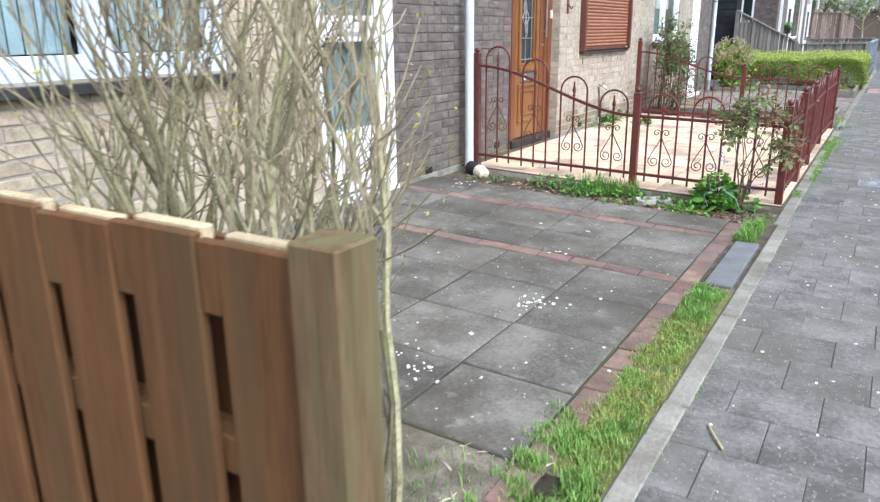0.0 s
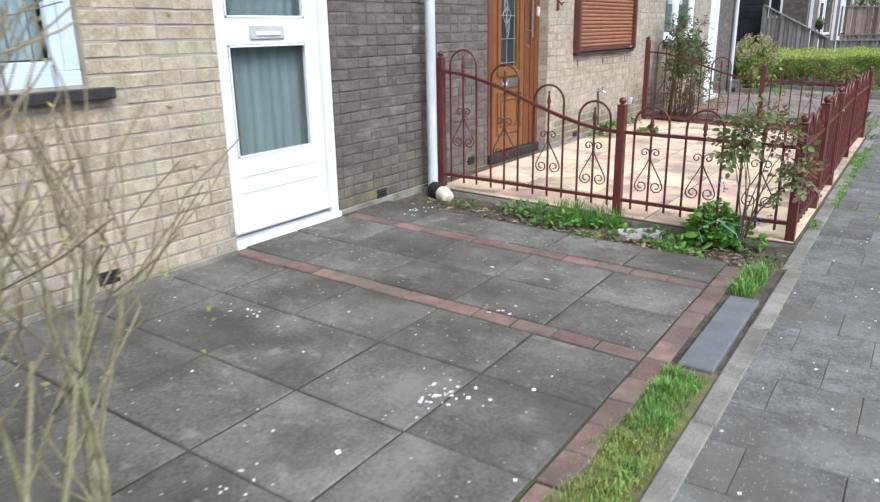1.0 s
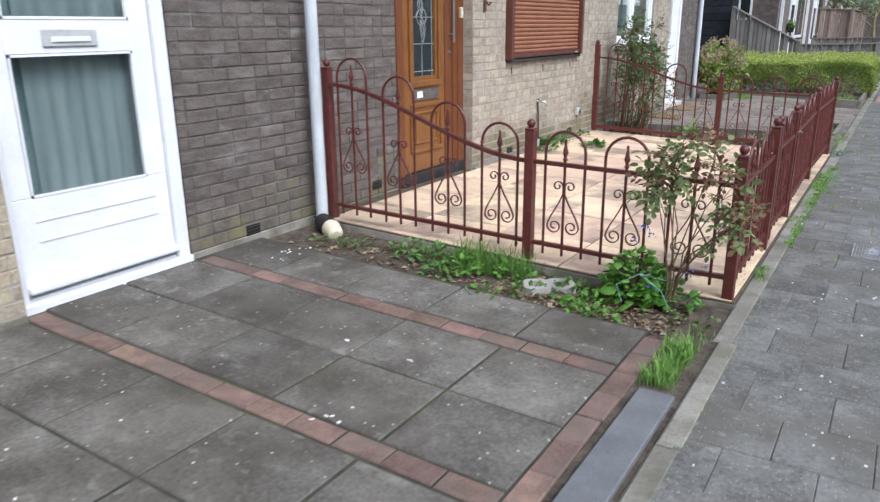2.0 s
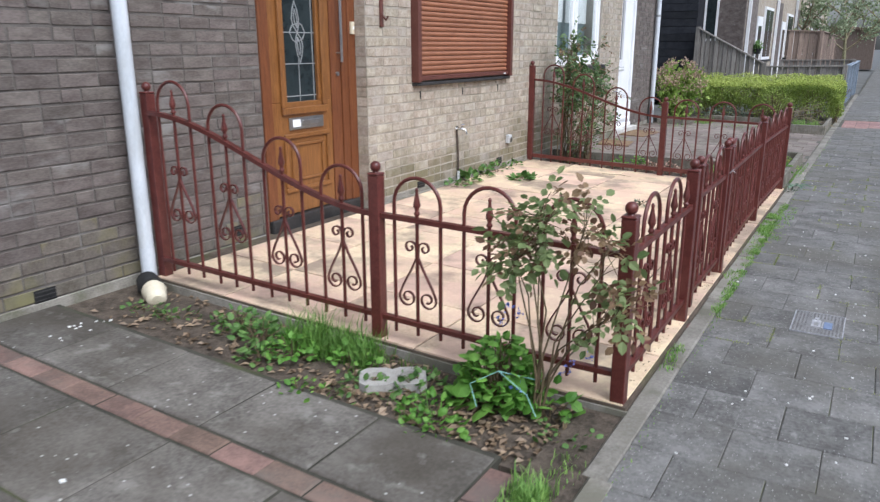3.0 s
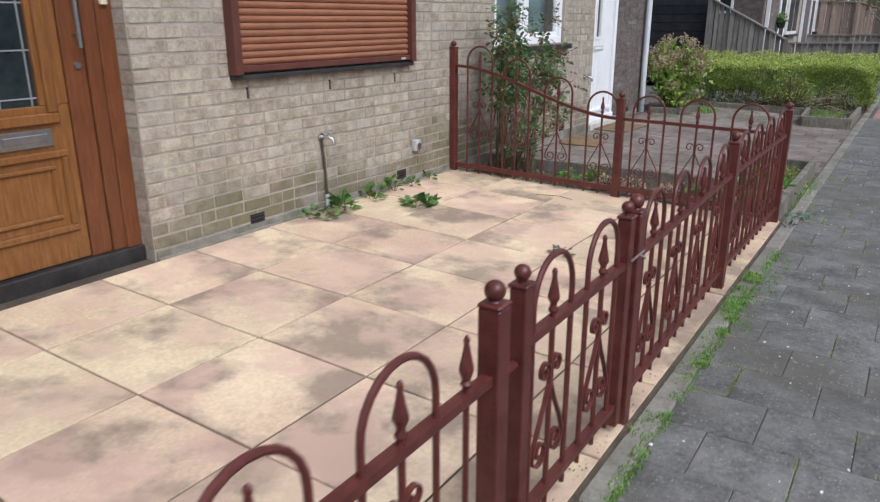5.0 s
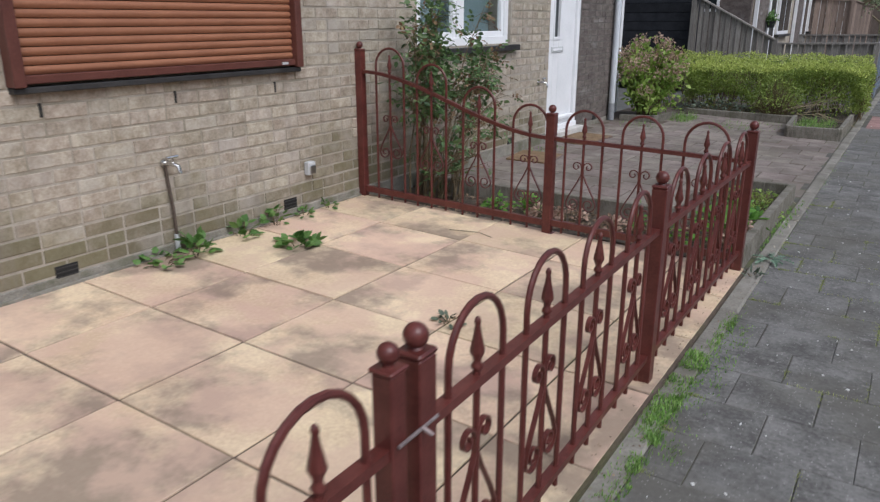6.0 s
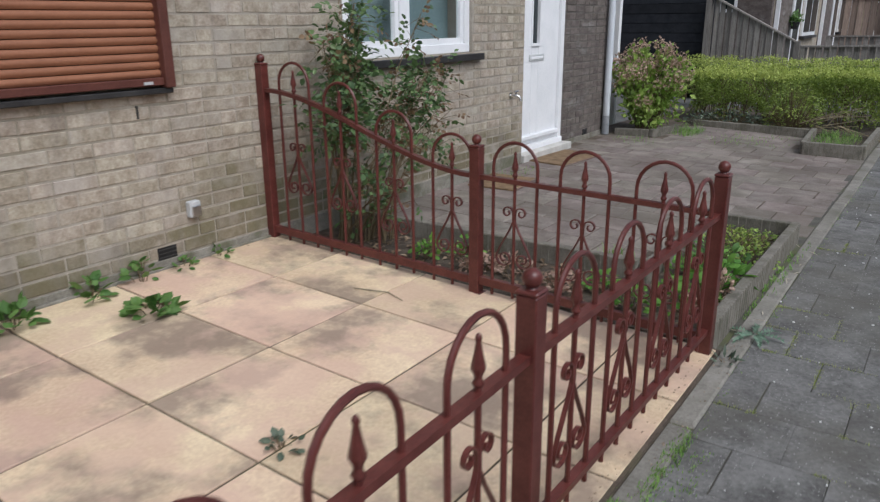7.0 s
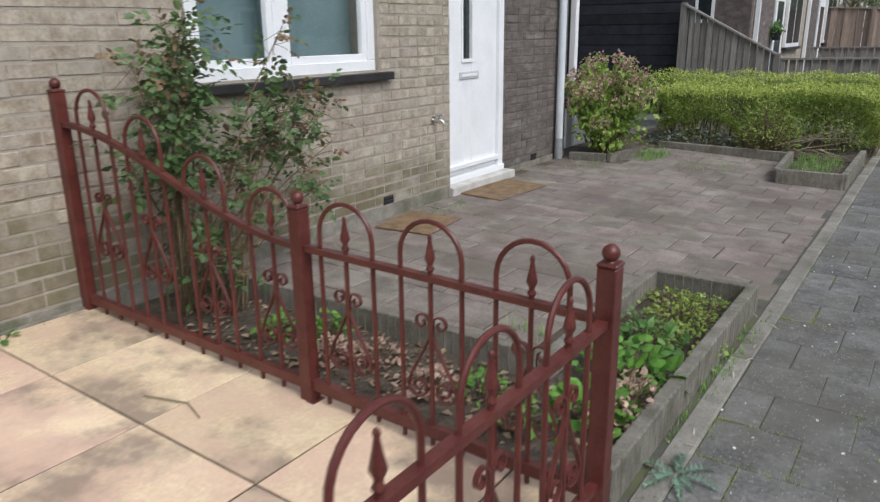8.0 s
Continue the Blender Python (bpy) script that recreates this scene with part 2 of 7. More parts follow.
GREY_WOOD = surf("weathered_grey_wood", (0.16, 0.145, 0.13), (0.30, 0.28, 0.255), rough=0.9, scale=5, fine=40, vary=0.25, bump=0.4, stretch=(10, 10, 0.8))
BROWN_WOOD = surf("brown_plank_wood", (0.18, 0.135, 0.11), (0.32, 0.245, 0.20), rough=0.9, scale=5, fine=40, vary=0.25, bump=0.3, stretch=(10, 10, 0.8))
BLACK_WOOD = surf("black_stained_boards", (0.008, 0.009, 0.013), (0.022, 0.024, 0.030), rough=0.75, scale=5, fine=60, vary=0.25, bump=0.3)
SHUTTER = surf("copper_brown_shutter", (0.235, 0.098, 0.052), (0.30, 0.13, 0.07), rough=0.5, scale=4, fine=90, vary=0.04, bump=0.06)
SHUTTER_FRAME = surf("red_brown_aluminium", (0.085, 0.03, 0.022), (0.12, 0.045, 0.034), rough=0.45, scale=6, fine=80, vary=0.03, bump=0.05)
DARK_SILL = surf("dark_sill_stone", (0.018, 0.017, 0.017), (0.045, 0.043, 0.042), rough=0.5, scale=6, fine=90, vary=0.1, bump=0.15)
PIPE = surf("pale_blue_grey_pipe", (0.50, 0.54, 0.58), (0.66, 0.69, 0.72), rough=0.5, scale=3, fine=60, vary=0.02, bump=0.06, stretch=(3, 3, 0.7), stain=(0.42, 0.43, 0.42), stain_scale=2)
PIPE_GREY = surf("grey_pipe_foot", (0.20, 0.21, 0.22), (0.30, 0.31, 0.32), rough=0.6, scale=6, fine=60, vary=0.02)
CREAM = surf("cream_plastic", (0.62, 0.55, 0.40), (0.76, 0.70, 0.55), rough=0.5, scale=6, fine=90, vary=0.03)
BLACK = surf("black_rubber", (0.010, 0.010, 0.010), (0.028, 0.028, 0.028), rough=0.7, scale=8, fine=100, vary=0.05)
CHROME = surf("dull_chrome", (0.55, 0.55, 0.54), (0.75, 0.75, 0.74), rough=0.25, scale=8, fine=90, vary=0.02, metal=1.0, bump=0.03)
STEEL = surf("brushed_steel", (0.40, 0.40, 0.40), (0.60, 0.60, 0.60), rough=0.35, scale=8, fine=90, vary=0.02, metal=1.0, bump=0.05)
GREY_BOX = surf("grey_plastic", (0.42, 0.43, 0.43), (0.55, 0.56, 0.56), rough=0.5, scale=8, fine=60, vary=0.02)
CURTAIN = surf("pale_green_curtain", (0.30, 0.37, 0.37), (0.42, 0.49, 0.485), rough=0.9, scale=3, fine=40, vary=0.05, stretch=(6, 6, 0.6))
# light-blue reflection of the first window, painted as a sheet colour
PANE_BLUE = surf("grey_blue_pane_reflection", (0.26, 0.34, 0.37), (0.38, 0.46, 0.48), rough=0.9, scale=3, fine=60, vary=0.05)
# flat teal for sheets behind panes; in the far window it paints the reflection
TEAL_PANEL = surf("teal_panel", (0.115, 0.168, 0.178), (0.195, 0.26, 0.268), rough=0.9, scale=2, fine=60, vary=0.05)
# dimness of the unlit interior put into the base colour
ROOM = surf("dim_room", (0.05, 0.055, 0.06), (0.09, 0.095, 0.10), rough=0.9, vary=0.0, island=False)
GLASS = glassy("window_glass")
DARK_GLASS = surf("dark_pane", (0.012, 0.018, 0.02), (0.03, 0.04, 0.042), rough=0.08, scale=2, fine=20, vary=0.0, bump=0.0, island=False, spec=0.6)
LEAD = surf("lead_came", (0.45, 0.46, 0.46), (0.62, 0.63, 0.63), rough=0.4, metal=0.6, vary=0.0)
MAT = surf("coir_mat", (0.12, 0.078, 0.042), (0.23, 0.155, 0.088), rough=0.95, scale=12, fine=160, vary=0.1, bump=1.0)
BARK = surf("grey_green_bark", (0.15, 0.136, 0.066), (0.41, 0.38, 0.245), rough=0.9, scale=14, fine=90, vary=0.25, bump=0.6, stain=(0.20, 0.195, 0.07), stain_scale=7)
TWIG = surf("grey_brown_twig", (0.145, 0.116, 0.072), (0.33, 0.28, 0.18), rough=0.9, scale=14, fine=90, vary=0.3, bump=0.3)
ROSE_STEM = surf("rose_stem", (0.085, 0.062, 0.034), (0.20, 0.15, 0.085), rough=0.8, scale=20, fine=90, vary=0.2)
LONG_GRASS = leafy("dark_long_grass", (0.07, 0.17, 0.02), (0.18, 0.33, 0.06), rough=0.65)
POST_WOOD = surf("greenish_weathered_post", (0.085, 0.052, 0.025), (0.170, 0.115, 0.062), rough=0.85, scale=3, fine=14, vary=0.05, bump=0.3, stretch=(12, 12, 0.9), stain=(0.135, 0.122, 0.060), stain_scale=1.1, stain_from=0.48, stain_to=0.58, spec=0.2)
VERGE = surf("mossy_soil", (0.085, 0.085, 0.028), (0.19, 0.20, 0.055), scale=16, fine=120, vary=0.0, island=False, bump=1.0, depth=0.015, stain=(0.15, 0.12, 0.08), stain_scale=7, stain_from=0.50, stain_to=0.62)
GRASS = leafy("grass_blades", (0.10, 0.24, 0.035), (0.29, 0.45, 0.11), rough=0.6)
DRY_GRASS = leafy("yellowed_grass", (0.17, 0.23, 0.04), (0.40, 0.44, 0.13))
ROSE_LEAF = leafy("rose_leaves", (0.045, 0.095, 0.032), (0.17, 0.26, 0.095), rough=0.5, through_light=0.3)
FRONT_ROSE = leafy("pale_rose_leaves", (0.105, 0.165, 0.05), (0.30, 0.37, 0.155), rough=0.6, through_light=0.45)
ROSE_RED = leafy("young_red_rose_leaves", (0.14, 0.075, 0.045), (0.31, 0.215, 0.115), rough=0.6, through_light=0.4)
BROAD_LEAF = leafy("broad_green_leaves", (0.075, 0.21, 0.022), (0.22, 0.43, 0.075), rough=0.6, through_light=0.35)
WEED_LEAF = leafy("weed_leaves", (0.06, 0.145, 0.028), (0.17, 0.30, 0.08), rough=0.6, through_light=0.3)
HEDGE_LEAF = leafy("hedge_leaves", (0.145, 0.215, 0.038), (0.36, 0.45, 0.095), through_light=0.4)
# fresh tips, with the light falling on the hedge top put into their colour
HEDGE_LIT_TOP = leafy("lit_fresh_hedge_tips", (0.38, 0.46, 0.09), (0.60, 0.66, 0.19), through_light=0.4)
HYDRANGEA = leafy("hydrangea_leaves", (0.13, 0.24, 0.025), (0.38, 0.50, 0.12), through_light=0.35)
DRY_BLOOM = leafy("dry_flower_heads", (0.34, 0.22, 0.16), (0.68, 0.50, 0.40), through_light=0.35)
DRY_LEAF = leafy("fallen_brown_leaves", (0.115, 0.078, 0.046), (0.38, 0.28, 0.185))
SPRING_LEAF = leafy("pale_spring_leaves", (0.14, 0.19, 0.09), (0.36, 0.42, 0.26), through_light=0.4)
IVY = leafy("grey_green_ivy", (0.05, 0.075, 0.045), (0.16, 0.20, 0.14))
THISTLE = leafy("blue_green_thistle", (0.10, 0.17, 0.11), (0.22, 0.33, 0.23), rough=0.6, through_light=0.3)
BLUE_FLOWER = leafy("blue_petals", (0.12, 0.18, 0.62), (0.25, 0.32, 0.80))
BUD = leafy("yellow_buds", (0.38, 0.34, 0.08), (0.60, 0.55, 0.18))
CRUMB = surf("white_crumbs", (0.55, 0.55, 0.52), (0.80, 0.80, 0.77), vary=0.1)
TWINE = surf("turquoise_twine", (0.20, 0.42, 0.38), (0.32, 0.55, 0.50), vary=0.05)
BLOCK = surf("pale_concrete_block", (0.29, 0.275, 0.25), (0.45, 0.435, 0.40), fine=160, bump=0.6, vary=0.05)
PALE_STEP = surf("pale_step_stone", (0.40, 0.385, 0.355), (0.57, 0.555, 0.52), fine=120, bump=0.4, vary=0.04)
LID = surf("cast_steel_lid", (0.155, 0.148, 0.140), (0.275, 0.265, 0.254), rough=0.5, metal=0.2, scale=9, fine=90, vary=0.05)
LID_MARK = surf("worn_lid_mark", (0.24, 0.24, 0.25), (0.44, 0.44, 0.45), scale=20, fine=120, vary=0.05)
BLUE_MARK = surf("blue_enamel_mark", (0.10, 0.14, 0.24), (0.19, 0.24, 0.35), vary=0.05)
EDGING = surf("ribbed_concrete_edging", (0.105, 0.096, 0.076), (0.225, 0.208, 0.175), scale=8, fine=110, vary=0.15, bump=0.7, stain=(0.085, 0.082, 0.05), stain_scale=5)
ROOF = surf("dark_roof_tile", (0.06, 0.045, 0.04), (0.11, 0.085, 0.075), vary=0.1)
BLUE_RAIL = surf("blue_grey_painted_wood", (0.17, 0.21, 0.26), (0.26, 0.30, 0.35), vary=0.15)


# ---- mesh helpers ----
def box(bm, x0, x1, y0, y1, z0, z1, bevel=0.0):
    made = bmesh.ops.create_cube(bm, size=1.0, matrix=Matrix.Translation(((x0 + x1) / 2, (y0 + y1) / 2, (z0 + z1) / 2)) @ Matrix.Diagonal((abs(x1 - x0), abs(y1 - y0), abs(z1 - z0), 1)))
    if bevel:
        edges = list({e for v in made["verts"] for e in v.link_edges})
        bmesh.ops.bevel(bm, geom=edges, offset=bevel, segments=1, affect="EDGES")
    return bm


def lathe(bm, profile, centre, n=10):
    """Turned shape about a vertical axis: profile of (radius, height)."""
    rings = []
    for r, h in profile:
        rings.append([bm.verts.new((centre[0] + r * math.cos(2 * math.pi * k / n), centre[1] + r * math.sin(2 * math.pi * k / n), centre[2] + h)) for k in range(n)])
    for a, b in zip(rings, rings[1:]):
        for k in range(n):
            bm.faces.new((a[k], a[(k + 1) % n], b[(k + 1) % n], b[k]))
    bm.faces.new(rings[0][::-1]), bm.faces.new(rings[-1])
    return bm


def tube(bm, pts, radii, n=8):
    """Round bar along a line of points; radii is one number or one for each point."""
    pts = [Vector(p) for p in pts]
    if not isinstance(radii, (list, tuple)):
        radii = [radii] * len(pts)
    rings, side = [], None
    for i, p in enumerate(pts):
        way = (pts[min(i + 1, len(pts) - 1)] - pts[max(i - 1, 0)]).normalized()
        if side is None:
            side = way.orthogonal().normalized()
        side = (side - way * side.dot(way)).normalized()
        up = way.cross(side)
        rings.append([bm.verts.new(p + radii[i] * (math.cos(2 * math.pi * k / n) * side + math.sin(2 * math.pi * k / n) * up)) for k in range(n)])
    for a, b in zip(rings, rings[1:]):
        for k in range(n):
            bm.faces.new((a[k], a[(k + 1) % n], b[(k + 1) % n], b[k]))
    bm.faces.new(rings[0][::-1]), bm.faces.new(rings[-1])
    return bm


def ribbon(bm, pts, normal, width, thick):
    """Flat bar bent in a plane: width across the plane (along normal), thick within it."""
    normal, pts, rings = Vector(normal), [Vector(p) for p in pts], []
    for i, p in enumerate(pts):
        way = (pts[min(i + 1, len(pts) - 1)] - pts[max(i - 1, 0)]).normalized()
        out = way.cross(normal).normalized() * thick / 2
        w = normal * width / 2
        rings.append([bm.verts.new(p + a) for a in (w + out, w - out, -w - out, -w + out)])
    for a, b in zip(rings, rings[1:]):
        for k in range(4):
            bm.faces.new((a[k], a[(k + 1) % 4], b[(k + 1) % 4], b[k]))
    bm.faces.new(rings[0][::-1]), bm.faces.new(rings[-1])
    return bm


def smooth_mesh(me, angle=40):
    for p in me.polygons:
        p.use_smooth = True
    me.set_sharp_from_angle(angle=radians(angle))


def part(name, bm, material, parent=None, label="", smooth=False):
    me = bpy.data.meshes.new(name)
    bmesh.ops.recalc_face_normals(bm, faces=bm.faces)
    bm.to_mesh(me)
    bm.free()
    if smooth:
        smooth_mesh(me)
    me.materials.append(material)
    ob = new(name, me)
    if parent is not None:
        ob.parent = parent
    return tagged(ob, label)


def raw(name, verts, faces, material, parent=None, label=""):
    me = bpy.data.meshes.new(name)
    me.from_pydata(verts, [], faces)
    me.materials.append(material)
    ob = new(name, me)
    if parent is not None:
        ob.parent = parent
    return tagged(ob, label)


def thing(name, label, category, group="", kind="", at=(0, 0, 0)):
    ob = new(name)
    ob.empty_display_size = 0.1
    ob.location = at
    return tagged(ob, label, category, group, kind)


def B(*a, **k):
    return box(bmesh.new(), *a, **k)


rng = random.Random(7)


def gz(x, slope=0.035):
    """Height of the sloping forecourts, which fall away from the houses."""
    return max(0.0, (-0.85 - x)) * slope


# ---- the plan ----
XL, XD = -3.29, -3.40             # faces of the yellow and of the brown brickwork
Y1, Y2 = 7.0, 12.09               # the two cross fences
XF = -0.61                        # the street fence
TOP = 2.62                        # brickwork modelled up to here, plain wall above


# ---- ground ----
bm = bmesh.new()
bmesh.ops.create_grid(bm, x_segments=2, y_segments=2, size=400, matrix=Matrix.Translation((0, 0, -0.09)))
tagged(part("ground", bm, EARTH), "grey street ground reaching to the horizon", "ground", kind="structure")


def slope_slab(name, x0, x1, y0, y1, drop, thick, material, slope=0.035):
    """Slab whose top follows the forecourt slope, drop below the paving."""
    bm = bmesh.new()
    for a, b in ((x0, -0.85), (-0.85, x1)) if x0 > -0.85 > x1 else ((x0, x1),):
        box(bm, b, a, y0, y1, -thick, 0)
    for v in bm.verts:
        if v.co.z > -thick / 2:
            v.co.z = gz(v.co.x, slope) - drop
    return part(name, bm, material)


tagged(slope_slab("driveway_bed", -0.85, -3.5, 2.88, 6.46, 0.007, 0.08, PAVE_JOINT), "sandy joints under grey driveway tiles", "driveway", kind="structure")
tagged(slope_slab("driveway_bed", -0.56, -3.6, 12.75, 19.6, 0.005, 0.08, JOINT_BROWN, 0.025), "sandy joints under brown pavers", "driveway", kind="structure")
tagged(slope_slab("soil_strip", -0.56, -3.5, 6.44, 7.02, 0.03, 0.08, SOIL), "dark soil strip with litter before the fence", "soil", kind="structure")
tagged(slope_slab("sandy_bed", -0.56, -3.5, -3.0, 2.875, 0.008, 0.08, SAND), "dusty bare soil under the shrub", "soil", kind="structure")
tagged(part("verge_soil", B(-0.75, -0.549, 4.935, 6.97, -0.08, -0.012), SOIL), "dark soil of the narrow verge end", "soil", kind="structure")
tagged(part("verge_soil", B(-0.75, -0.549, -3, 4.93, -0.08, -0.008), VERGE), "dark soil of the narrow verge", "soil", kind="structure")
tagged(part("pavement_bed", B(-0.48, 2.6, -4, 60, -0.085, -0.004), FOOT_JOINT), "mossy sandy joints of the pavement", "pavement", kind="structure")
tagged(part("kerb_joint", B(-0.60, -0.481, 6.97, 30, -0.08, -0.006), FOOT_JOINT), "mossy sand beside the kerb stones", "joint", kind="structure")
tagged(slope_slab("terrace_bed", -0.57, -3.42, 6.963, 12.16, -0.024, 0.08, JOINT_BROWN), "cement bed under the terrace tiles", "terrace", kind="structure")


# ---- walls ----
def wall_block(name, x, y0, y1, z0, z1, holes, material, thick=0.28):
    """Backing wall in the joint colour, with openings (y0, y1, z0, z1) through it."""
    bm = bmesh.new()
    ys = sorted({y0, y1, *[h[0] for h in holes], *[h[1] for h in holes]})
    for a, b in zip(ys, ys[1:]):
        mid = (a + b) / 2
        cuts = sorted((h[2], h[3]) for h in holes if h[0] <= mid <= h[1])
        z = z0
        for c0, c1 in cuts:
            if c0 > z:
                box(bm, x - thick, x, a, b, z, c0)
            z = c1
        if z < z1:
            box(bm, x - thick, x, a, b, z, z1)
    return part(name, bm, material)


WIN_A, WIN_B, WIN_C = (2.50, 4.09, 1.12, 2.5), (9.67, 11.46, 1.10, 2.45), (12.84, 14.41, 1.14, 2.5)
DOOR_1, DOOR_2, DOOR_3 = (4.872, 5.892, 0.07, 2.2), (8.02, 9.04, 0.07, 2.2), (15.30, 16.34, 0.05, 2.2)
Y_END = 17.72
wall_a = tagged(wall_block("wall_west", XL - 0.0035, -4.0, 4.872, -0.05, TOP, [WIN_A], MORTAR), "yellow brick house wall", "wall", kind="structure")
wall_d = tagged(wall_block("wall_porch", XD - 0.0045, 4.872, 9.04, -0.05, TOP, [DOOR_1, DOOR_2], DARK_MORTAR), "brown-grey brick wall between two doors", "wall", kind="structure")
wall_b = tagged(wall_block("wall_front", XL - 0.0035, 9.04, 15.30, -0.05, TOP, [WIN_B, WIN_C], MORTAR), "weathered yellow brick house wall", "wall", kind="structure")
wall_e = tagged(wall_block("wall_porch_far", XD - 0.0035, 15.30, Y_END, -0.05, TOP, [DOOR_3], DARK_MORTAR), "brown-grey brick wall beside a white door", "wall", kind="structure")
# upper storey is out of view; added to block sky light from the west
tagged(part("wall_upper", B(XL - 0.5, XL - 0.004, -4, Y_END, TOP, 5.4), OLD_BRICK), "plain upper brick wall, out of view, blocking the sky", "wall", kind="structure")
tagged(part("wall_gable", B(-11, XL - 0.30, Y_END - 0.3, Y_END - 0.002, -0.05, 5.4), OLD_BRICK), "brick gable wall", "wall", kind="structure")
# added inner wall and ceiling, coloured dark so the rooms look unlit
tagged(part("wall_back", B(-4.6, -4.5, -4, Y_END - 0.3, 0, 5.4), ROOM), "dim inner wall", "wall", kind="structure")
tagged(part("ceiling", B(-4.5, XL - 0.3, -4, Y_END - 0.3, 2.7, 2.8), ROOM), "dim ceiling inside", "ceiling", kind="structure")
# unseen roof, added with the upper storey to shape the sky light
bm = bmesh.new()
for p, q in (((XL + 0.35, 5.4), (-7.2, 8.4)), ((-7.2, 8.4), (-11, 5.4))):
    vs = [bm.verts.new((a, y, h + dz)) for y in (-4, Y_END) for (a, h) in (p, q) for dz in (0, 0.15)]
    for f in ((0, 2, 3, 1), (4, 5, 7, 6), (0, 1, 5, 4), (2, 6, 7, 3), (1, 3, 7, 5), (0, 4, 6, 2)):
        bm.faces.new([vs[i] for i in f])
tagged(part("roof", bm, ROOF), "dark tiled pitched roof, out of view, blocking the sky", "roof", kind="structure")


def window(name, y0, y1, z0, z1, label, mullion, sill_over=0.11, paint=WHITE_PAINT, blind=None, group=""):
    """White casement window with frame bars, panes, dark sill; curtain, blind or flat teal panel behind."""
    w = thing("window", label, "window", group, at=(XL, (y0 + y1) / 2, z0))
    off = Vector(w.location)

    def rel(ob):
        ob.matrix_parent_inverse = Matrix.Translation(-off)
        return ob
    f, x0, x1 = 0.07, XL - 0.11, XL - 0.03
    fr = rel(part("frame", B(x0, x1, y0, y1, z0, z0 + f, bevel=0.004), paint, w))
    for a, b, c, d in ((y0, y0 + f, z0 + f, z1 - f), (y1 - f, y1, z0 + f, z1 - f), (y0, y1, z1 - f, z1)):
        rel(part("frame", B(x0, x1, a, b, c, d, bevel=0.004), paint, w))
    for m in mullion:
        rel(part("mullion", B(x0, x1 - 0.004, m - 0.045, m + 0.045, z0 + f, z1 - f, bevel=0.004), paint, w))
    ys = [y0 + f, *[v for m in mullion for v in (m - 0.045, m + 0.045)], y1 - f]
    for a, b in zip(ys[::2], ys[1::2]):
        g = 0.045
        for p, q, r, s in ((a, a + g, z0 + f, z1 - f), (b - g, b, z0 + f, z1 - f), (a + g, b - g, z0 + f, z0 + f + g), (a + g, b - g, z1 - f - g, z1 - f)):
            rel(part("sash", B(x0 + 0.02, x1 - 0.016, p, q, r, s, bevel=0.003), paint, w))
        pane = rel(part("pane", B(x0 + 0.035, x0 + 0.041, a + g, b - g, z0 + f + g, z1 - f - g), GLASS, w))
        pane.visible_shadow = False
        if blind:
            if name == "window_far":
                # added sheet whose teal stands in for the street reflected in the pane
                rel(part("net_curtain", B(x0 - 0.13, x0 - 0.125, a - 0.043, b + 0.043, z0 + 0.02, z1 - 0.02), TEAL_PANEL, w, "flat dark teal panel behind the glass"))
                rel(part("roller_blind", B(x0 - 0.10, x0 - 0.095, a, b, z0 + 0.52, z1 - 0.02), WHITE_PAINT, w, "white roller blind half down"))
                continue
            bm = bmesh.new()
            k, n = 0, 26
            for k in range(n):
                yy0, yy1 = a + (b - a) * k / n, a + (b - a) * (k + 1) / n
                dx = 0.012 * math.sin(k * 1.9)
                box(bm, x0 - 0.10 + dx, x0 - 0.09 + dx, yy0, yy1 - 0.001, z0 + blind, z1 - 0.02)
            # folded sheet added behind the glass; its grey-blue stands in for reflected sky
            rel(part("curtain", bm, CURTAIN if name == "door" else PANE_BLUE, w))
    rel(part("window_sill", B(XL - 0.10, XL + 0.055, y0 - 0.05, y1 + sill_over, z0 - 0.065, z0 - 0.012, bevel=0.005), DARK_SILL, w, "dark stone window sill"))
    return w


window("window", *WIN_A, "white-framed window over a dark stone sill", [3.30], paint=BLUEWHITE, blind=0.12)
window("window_far", *WIN_C, "white casement window over a dark stone sill", [13.53], blind=0.02)


